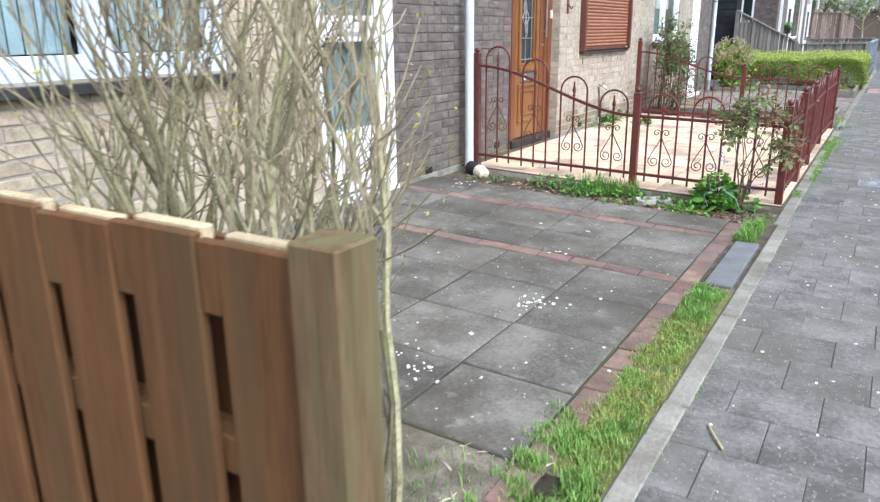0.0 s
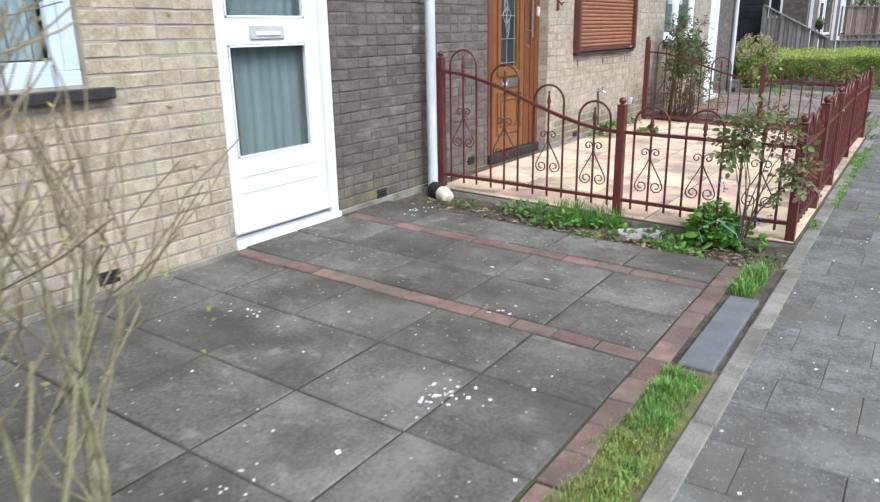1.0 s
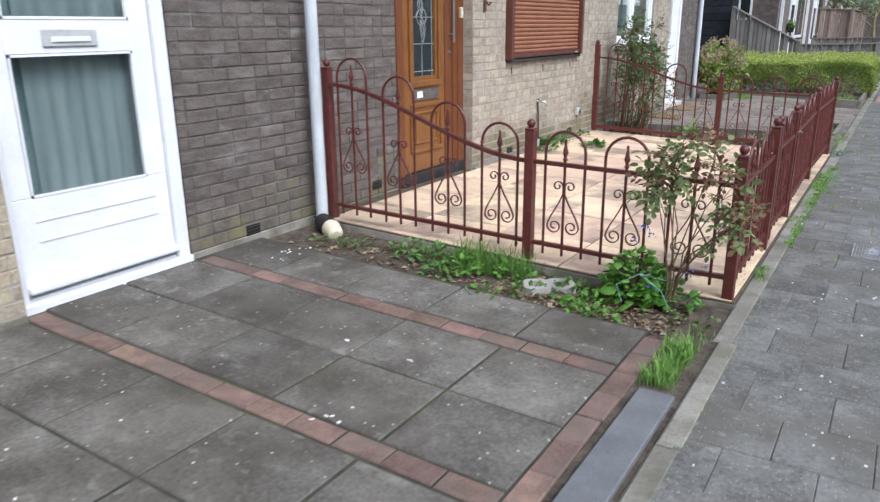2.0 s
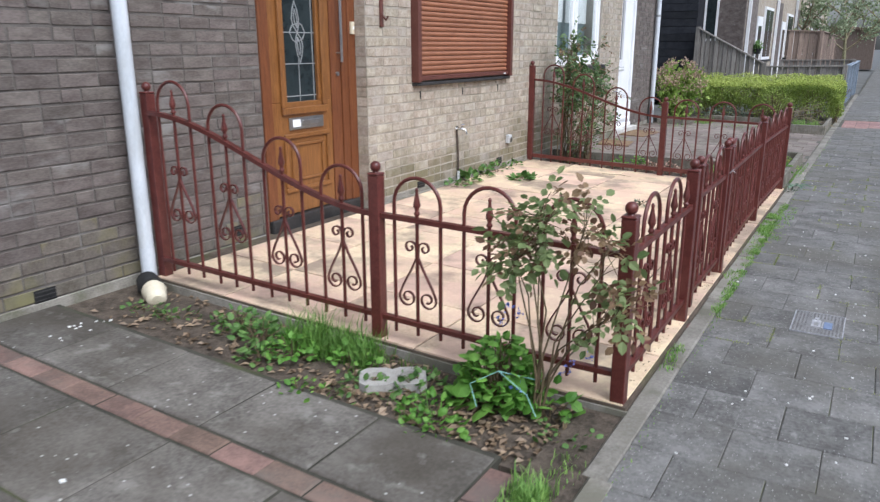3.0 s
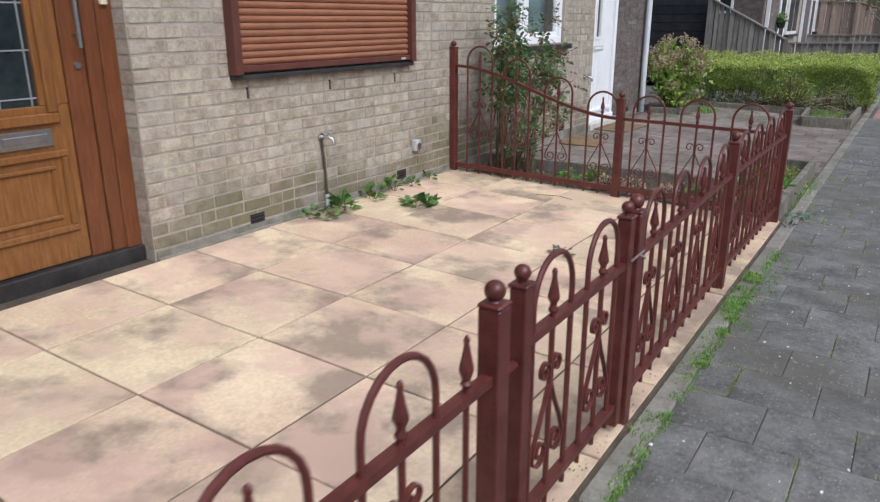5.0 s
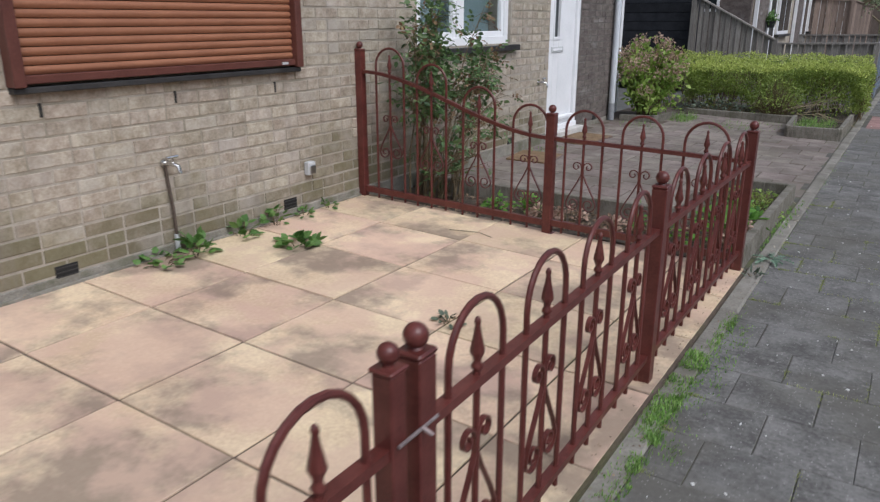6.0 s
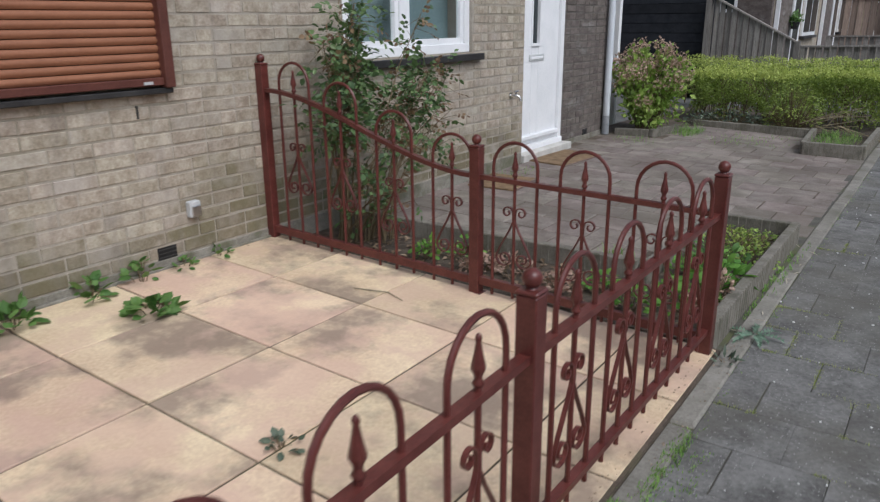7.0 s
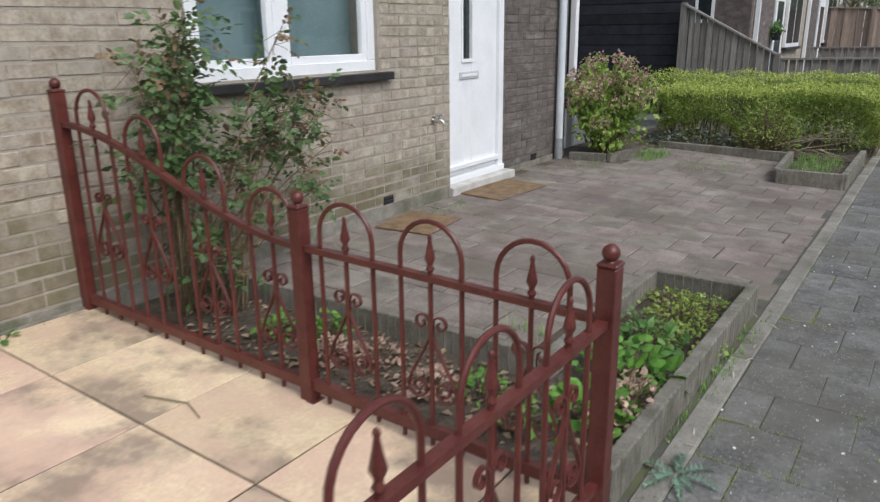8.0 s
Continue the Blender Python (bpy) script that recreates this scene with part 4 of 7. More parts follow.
def fence_panel(name, label, a, b, units, railz, lowz, basez, along, extra=(), category="fence", low_h=0.022):
    """Iron panel between a and b (along 'x' or 'y'): two rails, arches with spears and lyre scrolls at the given places."""
    fixed = Y1 if along == "x1" else Y2

    def P(u, z, d=0.0):
        return (u, fixed + d, z) if along[0] == "x" else (street_line(u) + d, u, z)
    normal = (0, 1, 0) if along[0] == "x" else (1, 0, 0)
    w = thing(name, label, category, "iron fence panels", at=P((a + b) / 2, basez((a + b) / 2)))
    inv = Matrix.Translation(-Vector(w.location))

    def add(nm, bm, smooth=False):
        part(nm, bm, IRON, w, smooth=smooth).matrix_parent_inverse = inv
    n = 26
    us = [a + (b - a) * k / n for k in range(n + 1)]
    bm = bmesh.new()
    ribbon(bm, [P(u, railz(u)) for u in us], normal, 0.030, 0.022)
    add("top_rail", bm)
    bm = bmesh.new()
    ribbon(bm, [P(u, lowz(u)) for u in us], normal, 0.030, low_h)
    add("bottom_rail", bm)
    R, H = 0.118, 0.066
    for u in units:
        r, lo = railz(u), lowz(u)
        bm = bmesh.new()
        top = r + H
        arc = [P(u - R * math.cos(math.pi * k / 12), top + R * math.sin(math.pi * k / 12)) for k in range(13)]
        tube(bm, [P(u - R, lo - 0.055), P(u - R, top - 0.01)] + arc + [P(u + R, top - 0.01), P(u + R, lo - 0.055)], 0.0083, 8)
        add("arch_bar", bm, True)
        bm = bmesh.new()
        tube(bm, [P(u, lo - 0.055), P(u, r + 0.03)], 0.0083, 8)
        lathe(bm, [(0.008, 0.0), (0.013, 0.006), (0.014, 0.012), (0.009, 0.020), (0.010, 0.03), (0.0165, 0.042), (0.0165, 0.05), (0.009, 0.085), (0.006, 0.105), (0.008, 0.112), (0.006, 0.12), (0.002, 0.124)], P(u, r + 0.02), 8)
        add("spear_bar", bm, True)
        for s in (-1, 1):
            bm = bmesh.new()
            ribbon(bm, [P(u + p, q) for p, q in scroll_strip(s, r, lo)], normal, 0.013, 0.0055)
            add("scroll", bm)
    for u in extra:
        bm = bmesh.new()
        tube(bm, [P(u, lowz(u) - 0.055), P(u, railz(u) + 0.03)], 0.0075, 8)
        lathe(bm, [(0.008, 0.0), (0.014, 0.012), (0.009, 0.020), (0.0165, 0.042), (0.0165, 0.05), (0.009, 0.085), (0.006, 0.105), (0.008, 0.112), (0.002, 0.124)], P(u, railz(u) + 0.02), 8)
        add("spear_bar", bm, True)
    return w


def swoop(x0, x1, low, high):
    def f(x):
        s = min(1, max(0, (x0 - x) / (x0 - x1)))
        return low + (high - low) * s * s * (3 - 2 * s)
    return f


P2X, P8X = -1.748, -1.775
for x, y, base, top in ((-3.25, Y1 + 0.02, 0.09, 1.185), (P2X, Y1, 0.03, 0.882), (XF, Y1, -0.01, 0.822), (XF, 8.018, 0.0, 0.846), (XF, 8.955, 0.0, 0.851), (street_line(10.53), 10.53, 0.0, 0.853),
                        (-0.62, Y2, 0.0, 0.855), (P8X, Y2, 0.058, 0.868), (-3.262, Y2, 0.105, 1.215)):
    fence_post(x, y, base, top)
low1 = lambda u: 0.14 + gz(u) * 0.95
fence_panel("swept_iron_fence", "oxblood iron panel with a swept top rail and scrolls", -3.245 + 0.027, P2X - 0.027, [-3.03, -2.665, -2.30, -1.945], swoop(P2X, -3.22, 0.645, 1.025), low1, gz, "x1")
fence_panel("iron_fence", "oxblood iron panel with arches, spears and scrolls", P2X + 0.027, XF - 0.027, [-1.535, -1.185, -0.825], lambda u: 0.618 + (XF - u) * 0.024, low1, gz, "x1")
flat = lambda u: 0.64
lowf = lambda u: 0.135
zero = lambda u: 0.0
fence_panel("iron_fence", "oxblood iron panel with arches, spears and scrolls", Y1 + 0.027, 8.018 - 0.027, [7.30, 7.665], lambda u: 0.617, lowf, zero, "y", extra=(7.075, 7.9))
fence_panel("iron_fence", "oxblood iron panel with arches, spears and scrolls", 8.955 + 0.027, 10.53 - 0.027, [9.185, 9.545, 9.91, 10.295], lambda u: 0.636, lowf, zero, "y")
fence_panel("iron_fence", "oxblood iron panel with arches, spears and scrolls", 10.53 + 0.027, Y2 - 0.027, [10.775, 11.132, 11.49, 11.855], lambda u: 0.636, lowf, zero, "y")
gate = fence_panel("garden_gate", "closed oxblood iron garden gate with two arches", 8.165, 8.865, [8.335, 8.685], lambda u: 0.638, lowf, zero, "y", category="gate")
inv = Matrix.Translation(-Vector(gate.location))
for y in (8.15, 8.872):
    part("gate_stile", B(XF - 0.022, XF + 0.022, y - 0.022, y + 0.022, 0.06, 0.79, bevel=0.003), IRON, gate).matrix_parent_inverse = inv
    part("stile_cap", B(XF - 0.026, XF + 0.026, y - 0.026, y + 0.026, 0.79, 0.80, bevel=0.003), IRON, gate).matrix_parent_inverse = inv
    bm = bmesh.new()
    prof = [(0.011, 0.80), (0.010, 0.806)] + [(0.0205 * math.sin(a), 0.824 - 0.0205 * math.cos(a)) for a in [math.pi * k / 9 for k in range(2, 10)]]
    prof[-1] = (0.002, 0.8445)
    lathe(bm, prof, (XF, y, 0), 16)
    part("ball", bm, IRON, gate, smooth=True).matrix_parent_inverse = inv
bm = bmesh.new()
tube(bm, [(XF + 0.028, 8.86, 0.655), (XF + 0.03, 8.98, 0.66)], 0.004, 8)
tube(bm, [(XF + 0.03, 8.93, 0.66), (XF + 0.05, 8.935, 0.648)], 0.004, 8)
part("latch", bm, IRON_BARE, gate, "worn steel latch", smooth=True).matrix_parent_inverse = inv
for z in (0.2, 0.6):
    bm = bmesh.new()
    tube(bm, [(XF, 8.02, z), (XF, 8.12, z)], 0.012, 8)
    part("hinge", bm, IRON, gate, smooth=True).matrix_parent_inverse = inv
fence_panel("swept_iron_fence", "oxblood iron panel with a swept top rail and scrolls", -3.262 + 0.027, P8X - 0.027, [-3.005, -2.66, -2.29, -1.92], swoop(P8X, -3.24, 0.665, 1.01), lambda u: 0.095 + gz(u) * 0.9, lambda u: gz(u) + 0.03, "x2", low_h=0.04)
fence_panel("iron_fence", "oxblood iron panel with arches, spears and scrolls", P8X + 0.027, -0.615 - 0.027, [-1.56, -1.207, -0.85], lambda u: 0.636 + (XF - u) * 0.025, lambda u: 0.10 + gz(u), lambda u: gz(u) + 0.03, "x2", low_h=0.04)


# ---- wooden fence at the start ----
wf = thing("wooden_fence", "brown-stained wooden plank fence with a pale cut top", "fence", at=(-1.8, 1.72, 0))
inv = Matrix.Translation(-Vector(wf.location))
part("fence_post", B(-0.64, -0.553, 1.69, 1.777, -0.05, 1.062, bevel=0.004), POST_WOOD, wf, "square greenish weathered wooden post").matrix_parent_inverse = inv
x, k = -0.64, 0
while x > -3.2:
    wd, gap = 0.162, 0.046
    top = 1.034 + 0.006 * math.sin(k * 2.1)
    part("plank", B(x - wd, x - 0.001, 1.712, 1.732, 0.03, top, bevel=0.004), FENCE_WOOD, wf).matrix_parent_inverse = inv
    part("cut_edge", B(x - wd, x - 0.001, 1.733, 1.757, top - 0.03, top + 0.006, bevel=0.003), RAW_EDGE, wf, "pale bare wood edge").matrix_parent_inverse = inv
    x -= wd
    part("filler_block", B(x - gap + 0.001, x - 0.001, 1.716, 1.736, top - 0.122 - 0.008 * (k % 3), top - 0.004, bevel=0.003), FENCE_WOOD, wf).matrix_parent_inverse = inv
    part("back_plank", B(x - gap - 0.125, x + 0.012, 1.79, 1.805, 0.03, top - 0.02, bevel=0.002), FENCE_WOOD, wf).matrix_parent_inverse = inv
    x -= gap
    k += 1
for z in (0.22, 0.62):
    part("fence_rail", B(-3.2, -0.64, 1.7325, 1.7895, z, z + 0.07, bevel=0.003), FENCE_WOOD, wf).matrix_parent_inverse = inv


# ---- plants: generators ----
def leaf_quad(V, F, p, way, side, ln, wd, fold=0.15):
    """One folded leaf of four faces' worth of points."""
    up = way.cross(side).normalized()
    i = len(V)
    V += [p, p + way * ln * 0.45 + side * wd / 2 + up * wd * fold, p + way * ln, p + way * ln * 0.45 - side * wd / 2 + up * wd * fold]
    F += [(i, i + 1, i + 2), (i, i + 2, i + 3)]


def rvec(r):
    while True:
        v = Vector((r.uniform(-1, 1), r.uniform(-1, 1), r.uniform(-1, 1)))
        if 0.05 < v.length < 1:
            return v.normalized()


def scatter_leaves(points, size, r, up=0.4, ratio=0.6, spread=0.0, per=1):
    V, F = [], []
    for p in points:
        for _ in range(per):
            way = (rvec(r) + Vector((0, 0, up))).normalized()
            side = way.cross(rvec(r)).normalized()
            s = size * r.uniform(0.6, 1.3)
            leaf_quad(V, F, Vector(p) + rvec(r) * spread * r.random(), way, side, s, s * ratio)
    return [tuple(v) for v in V], F


def grass_patch(x0, x1, y0, y1, n, h, r, z=lambda x: 0.0, clump=0.0):
    V, F = [], []
    for _ in range(n):
        x, y = r.uniform(x0, x1), r.uniform(y0, y1)
        if clump and noise.noise((x * 9, y * 9, 3)) < clump + 0.35 - r.random() * 0.8:
            continue
        u = min(x - x0, x1 - x) / (x1 - x0)
        v = min(y - y0, y1 - y, 0.12) / 0.12
        if u < 0.28 * r.random() * (1 + noise.noise((x * 7, y * 7, 8))) or v < r.random() * 0.7:
            continue
        hh = h * r.uniform(0.3, 1.25) * (0.75 + 0.8 * noise.noise((x * 14, y * 14, 1)))
        a, w = r.uniform(0, 6.283), r.uniform(0.0011, 0.0024)
        lean = hh * r.uniform(0.15, 0.8)
        dx, dy = math.cos(a) * lean, math.sin(a) * lean
        sx, sy = -math.sin(a) * w, math.cos(a) * w
        zz, i = z(x), len(V)
        V += [(x - sx, y - sy, zz), (x + sx, y + sy, zz), (x + dx * 0.35 + sx, y + dy * 0.35 + sy, zz + hh * 0.6), (x + dx * 0.35 - sx, y + dy * 0.35 - sy, zz + hh * 0.6), (x + dx, y + dy, zz + hh * 0.95)]
        F += [(i, i + 1, i + 2, i + 3), (i + 3, i + 2, i + 4)]
    return V, F


def grow(r, start, way, length, radius, depth, tips, segs, bend=0.25, kids=(2, 4), up=0.15, shrink=0.62, fan=0.55):
    """Branching stem; collects (points, radii) in segs and end points in tips."""
    pts, rad, p, d = [Vector(start)], [radius], Vector(start), Vector(way).normalized()
    n = 6
    for k in range(n):
        d = (d + rvec(r) * bend * 0.35 + Vector((0, 0, up * 0.25))).normalized()
        p = p + d * length / n
        pts.append(p.copy()), rad.append(radius * (1 - 0.55 * (k + 1) / n))
        if depth > 0 and k >= 1 and r.random() < kids[1] / n:
            grow(r, p, (d + rvec(r) * fan).normalized(), length * shrink * r.uniform(0.7, 1.15), rad[-1] * 0.68, depth - 1, tips, segs, bend, kids, up, shrink, fan)
    segs.append((pts, rad, depth))
    tips.append((pts[-1], d))


# ---- bare shrub ----
def bare_shrub():
    r = random.Random(21)
    w = thing("bare_shrub", "leafless multi-stemmed shrub with grey-green bark", "shrub", at=(-1.05, 2.15, -0.02))
    inv = Matrix.Translation(-Vector(w.location))
    thick, thin, tips = [], [], []
    starts = []
    for k in range(9):
        starts.append(((-0.80 - 0.25 * r.random(), 2.05 + 0.25 * r.random(), -0.03), (r.uniform(-0.28, 0.03), r.uniform(-0.10, 0.30), 1.0), r.uniform(0.85, 1.15), r.uniform(0.010, 0.017)))
    for k in range(9):
        starts.append(((-1.15 - 0.6 * r.random(), 2.05 + 0.4 * r.random(), -0.03), (r.uniform(-0.5, 0.35), r.uniform(-0.15, 0.3), 1.0), r.uniform(0.85, 1.25), r.uniform(0.013, 0.022)))
    for k in range(13):
        starts.append(((-1.05 - 0.65 * r.random(), 2.42 + 0.48 * r.random(), -0.03), (r.uniform(-0.35, 0.15), r.uniform(-0.1, 0.25), 1.0), r.uniform(0.65, 1.0), r.uniform(0.010, 0.018)))
    starts.append(((-1.02, 2.22, -0.03), (-0.16, 0.06, 1.0), 1.15, 0.019))
    starts.append(((-1.22, 2.20, -0.03), (-0.40, 0.1, 1.0), 1.2, 0.020))
    starts.append(((-1.13, 2.14, 0.66), (-0.9, 0.02, 0.45), 0.80, 0.021))
    starts.append(((-1.10, 2.14, 0.70), (-0.35, 0.05, 1.0), 0.7, 0.019))
    starts.append(((-1.45, 2.15, 0.60), (-0.8, 0.05, 0.5), 0.7, 0.017))
    for s, d, ln, rad in starts:
        segs = []
        grow(r, s, d, ln, rad, 3, tips, segs, bend=0.40, kids=(2, 3.4), up=0.45, shrink=0.68, fan=0.66)
        joined = []
        for g in sorted(segs, key=lambda g: -g[2]):
            clear = all(p.x < -max(0.52, (p.y - 1.02) * (0.66 if g[2] >= 2 else 0.57)) for p in g[0])
            if clear and (g[2] == 3 or any((g[0][0] - p).length < 1e-5 for k in joined for p in k[0])):
                joined.append(g)
                (thick if g[2] >= 2 else thin).append(g)
    for pts, rad, _ in thick:
        bm = bmesh.new()
        tube(bm, pts, rad, 7)
        part("stem", bm, BARK, w, smooth=True).matrix_parent_inverse = inv
    bm = bmesh.new()
    for pts, rad, _ in thin:
        keep = pts[::2] + ([pts[-1]] if len(pts) % 2 == 0 else [])
        tube(bm, keep, [max(q, 0.0022) for q in (rad[::2] + ([rad[-1]] if len(pts) % 2 == 0 else []))], 5)
    tagged(part("twig_mass", bm, TWIG, w, smooth=True), kind="stuff").matrix_parent_inverse = inv
    V, F = scatter_leaves([p for p, _ in tips if p.x < -max(0.52, (p.y - 1.02) * 0.56) and r.random() < 0.3], 0.017, r, up=0.8, spread=0.02)
    tagged(raw("bud_mass", V, F, BUD, w, "tiny yellow-green buds"), kind="stuff").matrix_parent_inverse = inv


bare_shrub()


# ---- roses ----
def rose_leaf(V, F, p, way, size, r):
    """Compound leaf: a leaflet at the end and two pairs below it, each round with a folded midrib."""
    side = way.cross((Vector((0, 0, 1)) + rvec(r) * 0.7).normalized()).normalized()
    up = side.cross(way)
    for u, v, s in ((1.0, 0.0, 0.62), (0.62, 0.9, 0.5), (0.62, -0.9, 0.5), (0.2, 0.9, 0.42), (0.2, -0.9, 0.42)):
        if r.random() < 0.1:
            continue
        d = (way * (1 - 0.55 * abs(v)) + side * v + rvec(r) * 0.25 - up * 0.15).normalized()
        n = (up + rvec(r) * 0.35).normalized()
        w = d.cross(n).normalized()
        n = w.cross(d)
        q, ln = p + way * size * u * 0.9, size * s * r.uniform(0.8, 1.15)
        i = len(V)
        V += [q, q + d * ln * 0.3 + w * ln * 0.33 + n * ln * 0.06, q + d * ln * 0.68 + w * ln * 0.30 + n * ln * 0.04, q + d * ln - n * ln * 0.10, q + d * ln * 0.68 - w * ln * 0.30 + n * ln * 0.04, q + d * ln * 0.3 - w * ln * 0.33 + n * ln * 0.06, q + d * ln * 0.5 - n * ln * 0.02]
        F += [(i, i + 1, i + 6), (i + 1, i + 2, i + 6), (i + 2, i + 3, i + 6), (i + 3, i + 4, i + 6), (i + 4, i + 5, i + 6), (i + 5, i, i + 6)]


def cane_rose(name, label, base, clumps, size, seed, material, foot=0.04, thick=0.008, bare=0.35, reach=1.6):
    """Canes from one foot, each ending in one of the clumps (centre, radius, canes, leaves a cane, share of red leaves)."""
    r = random.Random(seed)
    base = Vector(base)
    w = thing(name, label, "rose bush", at=base)
    V, F, VR, FR = [], [], [], []
    side = bmesh.new()
    for centre, rad, canes, leaves, red in clumps:
        for _ in range(canes):
            e = Vector(centre) + rvec(r) * rad * r.random() ** 0.5 - base
            start = Vector((r.uniform(-foot, foot), r.uniform(-foot, foot), -0.04))
            pts = [start]
            for u in (0.25, 0.5, 0.75):
                q = start.lerp(e, u)
                pts.append(Vector((start.x + (e.x - start.x) * u ** 1.7, start.y + (e.y - start.y) * u ** 1.7, q.z + 0.05 * math.sin(u * 3.14))) + rvec(r) * 0.02)
            pts.append(e)
            bm = bmesh.new()
            tube(bm, pts, [thick * k for k in (1, 0.8, 0.6, 0.45, 0.25)], 6)
            part("cane", bm, ROSE_STEM, w, smooth=True)
            for _ in range(leaves):
                u = bare + (1 - bare) * r.random() ** 0.55
                k = min(3, int(u * 4))
                q = pts[k].lerp(pts[k + 1], u * 4 - k)
                way = (rvec(r) + Vector((0, 0, 0.25))).normalized()
                far = q + way * size * r.uniform(0.2, reach)
                tube(side, [q, q.lerp(far, 0.5) + rvec(r) * 0.005, far], [0.002, 0.0017, 0.0012], 3)
                way = (way + rvec(r) * 0.5 - Vector((0, 0, 0.2))).normalized()
                if r.random() < red * (0.3 + u):
                    rose_leaf(VR, FR, far, way, size * 0.85, r)
                else:
                    rose_leaf(V, F, far, way, size * r.uniform(0.8, 1.15), r)
    tagged(part("side_shoot", side, ROSE_STEM, w), kind="stuff")
    tagged(raw("foliage", [tuple(v) for v in V], F, material, w), kind="stuff")
    tagged(raw("young_foliage", [tuple(v) for v in VR], FR, ROSE_RED, w, "reddish young leaves"), kind="stuff")
    return w


cane_rose("rose_bush", "young rose with reddish leaves growing through the iron fence", (-0.87, 6.80, -0.03),
          [((-0.90, 6.75, 0.74), 0.07, 2, 22, 0.2), ((-1.00, 6.75, 0.66), 0.06, 1, 20, 0.1), ((-0.91, 6.77, 0.65), 0.06, 1, 22, 0.1), ((-0.83, 6.76, 0.71), 0.05, 1, 20, 0.3), ((-0.72, 6.77, 0.76), 0.05, 1, 20, 0.5), ((-0.62, 6.82, 0.69), 0.04, 1, 12, 0.55), ((-0.57, 6.80, 0.50), 0.06, 2, 20, 0.4), ((-0.68, 6.82, 0.58), 0.03, 1, 8, 0.3), ((-0.66, 6.82, 0.38), 0.04, 1, 9, 0.2)],
          0.074, 5, FRONT_ROSE, bare=0.90, foot=0.02, thick=0.006, reach=1.5)
cane_rose("climbing_rose", "tall rose growing up before the window", (-2.98, 12.45, 0.05),
          [((-2.95, 12.58, 1.40), 0.13, 4, 30, 0.14), ((-2.93, 12.47, 1.12), 0.15, 4, 28, 0.08), ((-2.92, 12.25, 1.22), 0.10, 2, 18, 0.35), ((-2.9, 12.40, 0.88), 0.13, 3, 22, 0.08), ((-2.82, 12.13, 0.90), 0.06, 2, 16, 0.0), ((-2.95, 12.62, 0.6), 0.15, 2, 12, 0.1), ((-2.70, 12.42, 0.62), 0.16, 4, 4, 0.2), ((-2.45, 12.42, 0.48), 0.14, 4, 4, 0.3)],
          0.083, 8, ROSE_LEAF, foot=0.08, bare=0.66, thick=0.008, reach=2.0)
cane_rose("climbing_rose", "spreading rose bush against the wall behind the iron fence", (-2.80, 12.55, 0.05),
          [((-2.84, 13.08, 1.42), 0.05, 1, 20, 0.5), ((-2.82, 13.10, 1.12), 0.14, 3, 20, 0.3), ((-2.85, 13.45, 1.06), 0.11, 3, 18, 0.4), ((-2.84, 12.96, 0.94), 0.13, 3, 24, 0.15), ((-2.80, 12.72, 0.80), 0.13, 2, 18, 0.05), ((-2.82, 13.28, 0.68), 0.10, 2, 18, 0.1), ((-2.75, 12.5, 0.30), 0.14, 3, 9, 0.0), ((-2.86, 13.3, 0.86), 0.16, 3, 8, 0.3), ((-2.5, 12.62, 0.78), 0.15, 3, 5, 0.3)],
          0.080, 12, ROSE_LEAF, foot=0.08, bare=0.72, thick=0.007, reach=2.0)


# ---- weeds, broad leaves and grass ----
def broad_plant(name, label, base, rx, ry, h, n, leaf, seed, material, ratio=0.8):
    r = random.Random(seed)
    w = thing(name, label, "plant", at=base)
    pts = []
    for _ in range(n):
        a, q = r.uniform(0, 6.283), math.sqrt(r.random())
        pts.append(Vector((rx * q * math.cos(a), ry * q * math.sin(a), h * (1 - 0.6 * q * q) * r.uniform(0.25, 1.0))))
    V, F = [], []
    for p in pts:
        out = Vector((p.x, p.y, 0.02)).normalized()
        way = (out + rvec(r) * 0.85 + Vector((0, 0, 0.1))).normalized()
        side = way.cross((Vector((0, 0, 1)) + rvec(r) * 0.6).normalized()).normalized()
        s = leaf * r.uniform(0.55, 1.25)
        i, up = len(V), side.cross(way)
        V += [p, p + way * s * 0.25 + side * s * ratio * 0.42 - up * s * 0.05, p + way * s * 0.65 + side * s * ratio * 0.40 - up * s * 0.06, p + way * s - up * s * 0.12, p + way * s * 0.65 - side * s * ratio * 0.40 - up * s * 0.06, p + way * s * 0.25 - side * s * ratio * 0.42 - up * s * 0.05, p + way * s * 0.5 + up * s * 0.03]
        F += [(i, i + 1, i + 6), (i + 1, i + 2, i + 6), (i + 2, i + 3, i + 6), (i + 3, i + 4, i + 6), (i + 4, i + 5, i + 6), (i + 5, i, i + 6)]
    tagged(raw("leaves", [tuple(v) for v in V], F, material, w), kind="stuff")
    bm = bmesh.new()
    for p in pts[::4]:
        tube(bm, [(p.x * 0.25, p.y * 0.25, -0.03), (p.x * 0.7, p.y * 0.7, p.z * 0.6), p], 0.0025, 4)
    tagged(part("stalk_mass", bm, ROSE_STEM, w), kind="stuff")
    return w


bp = broad_plant("flowering_plant", "lush green plant with small blue flowers by the fence", (-1.04, 6.83, -0.02), 0.165, 0.12, 0.31, 560, 0.044, 3, BROAD_LEAF, ratio=0.85)
broad_plant("leafy_plant", "low plant with large round green leaves by the fence", (-1.04, 6.74, -0.02), 0.14, 0.07, 0.13, 34, 0.088, 301, BROAD_LEAF, ratio=1.0)
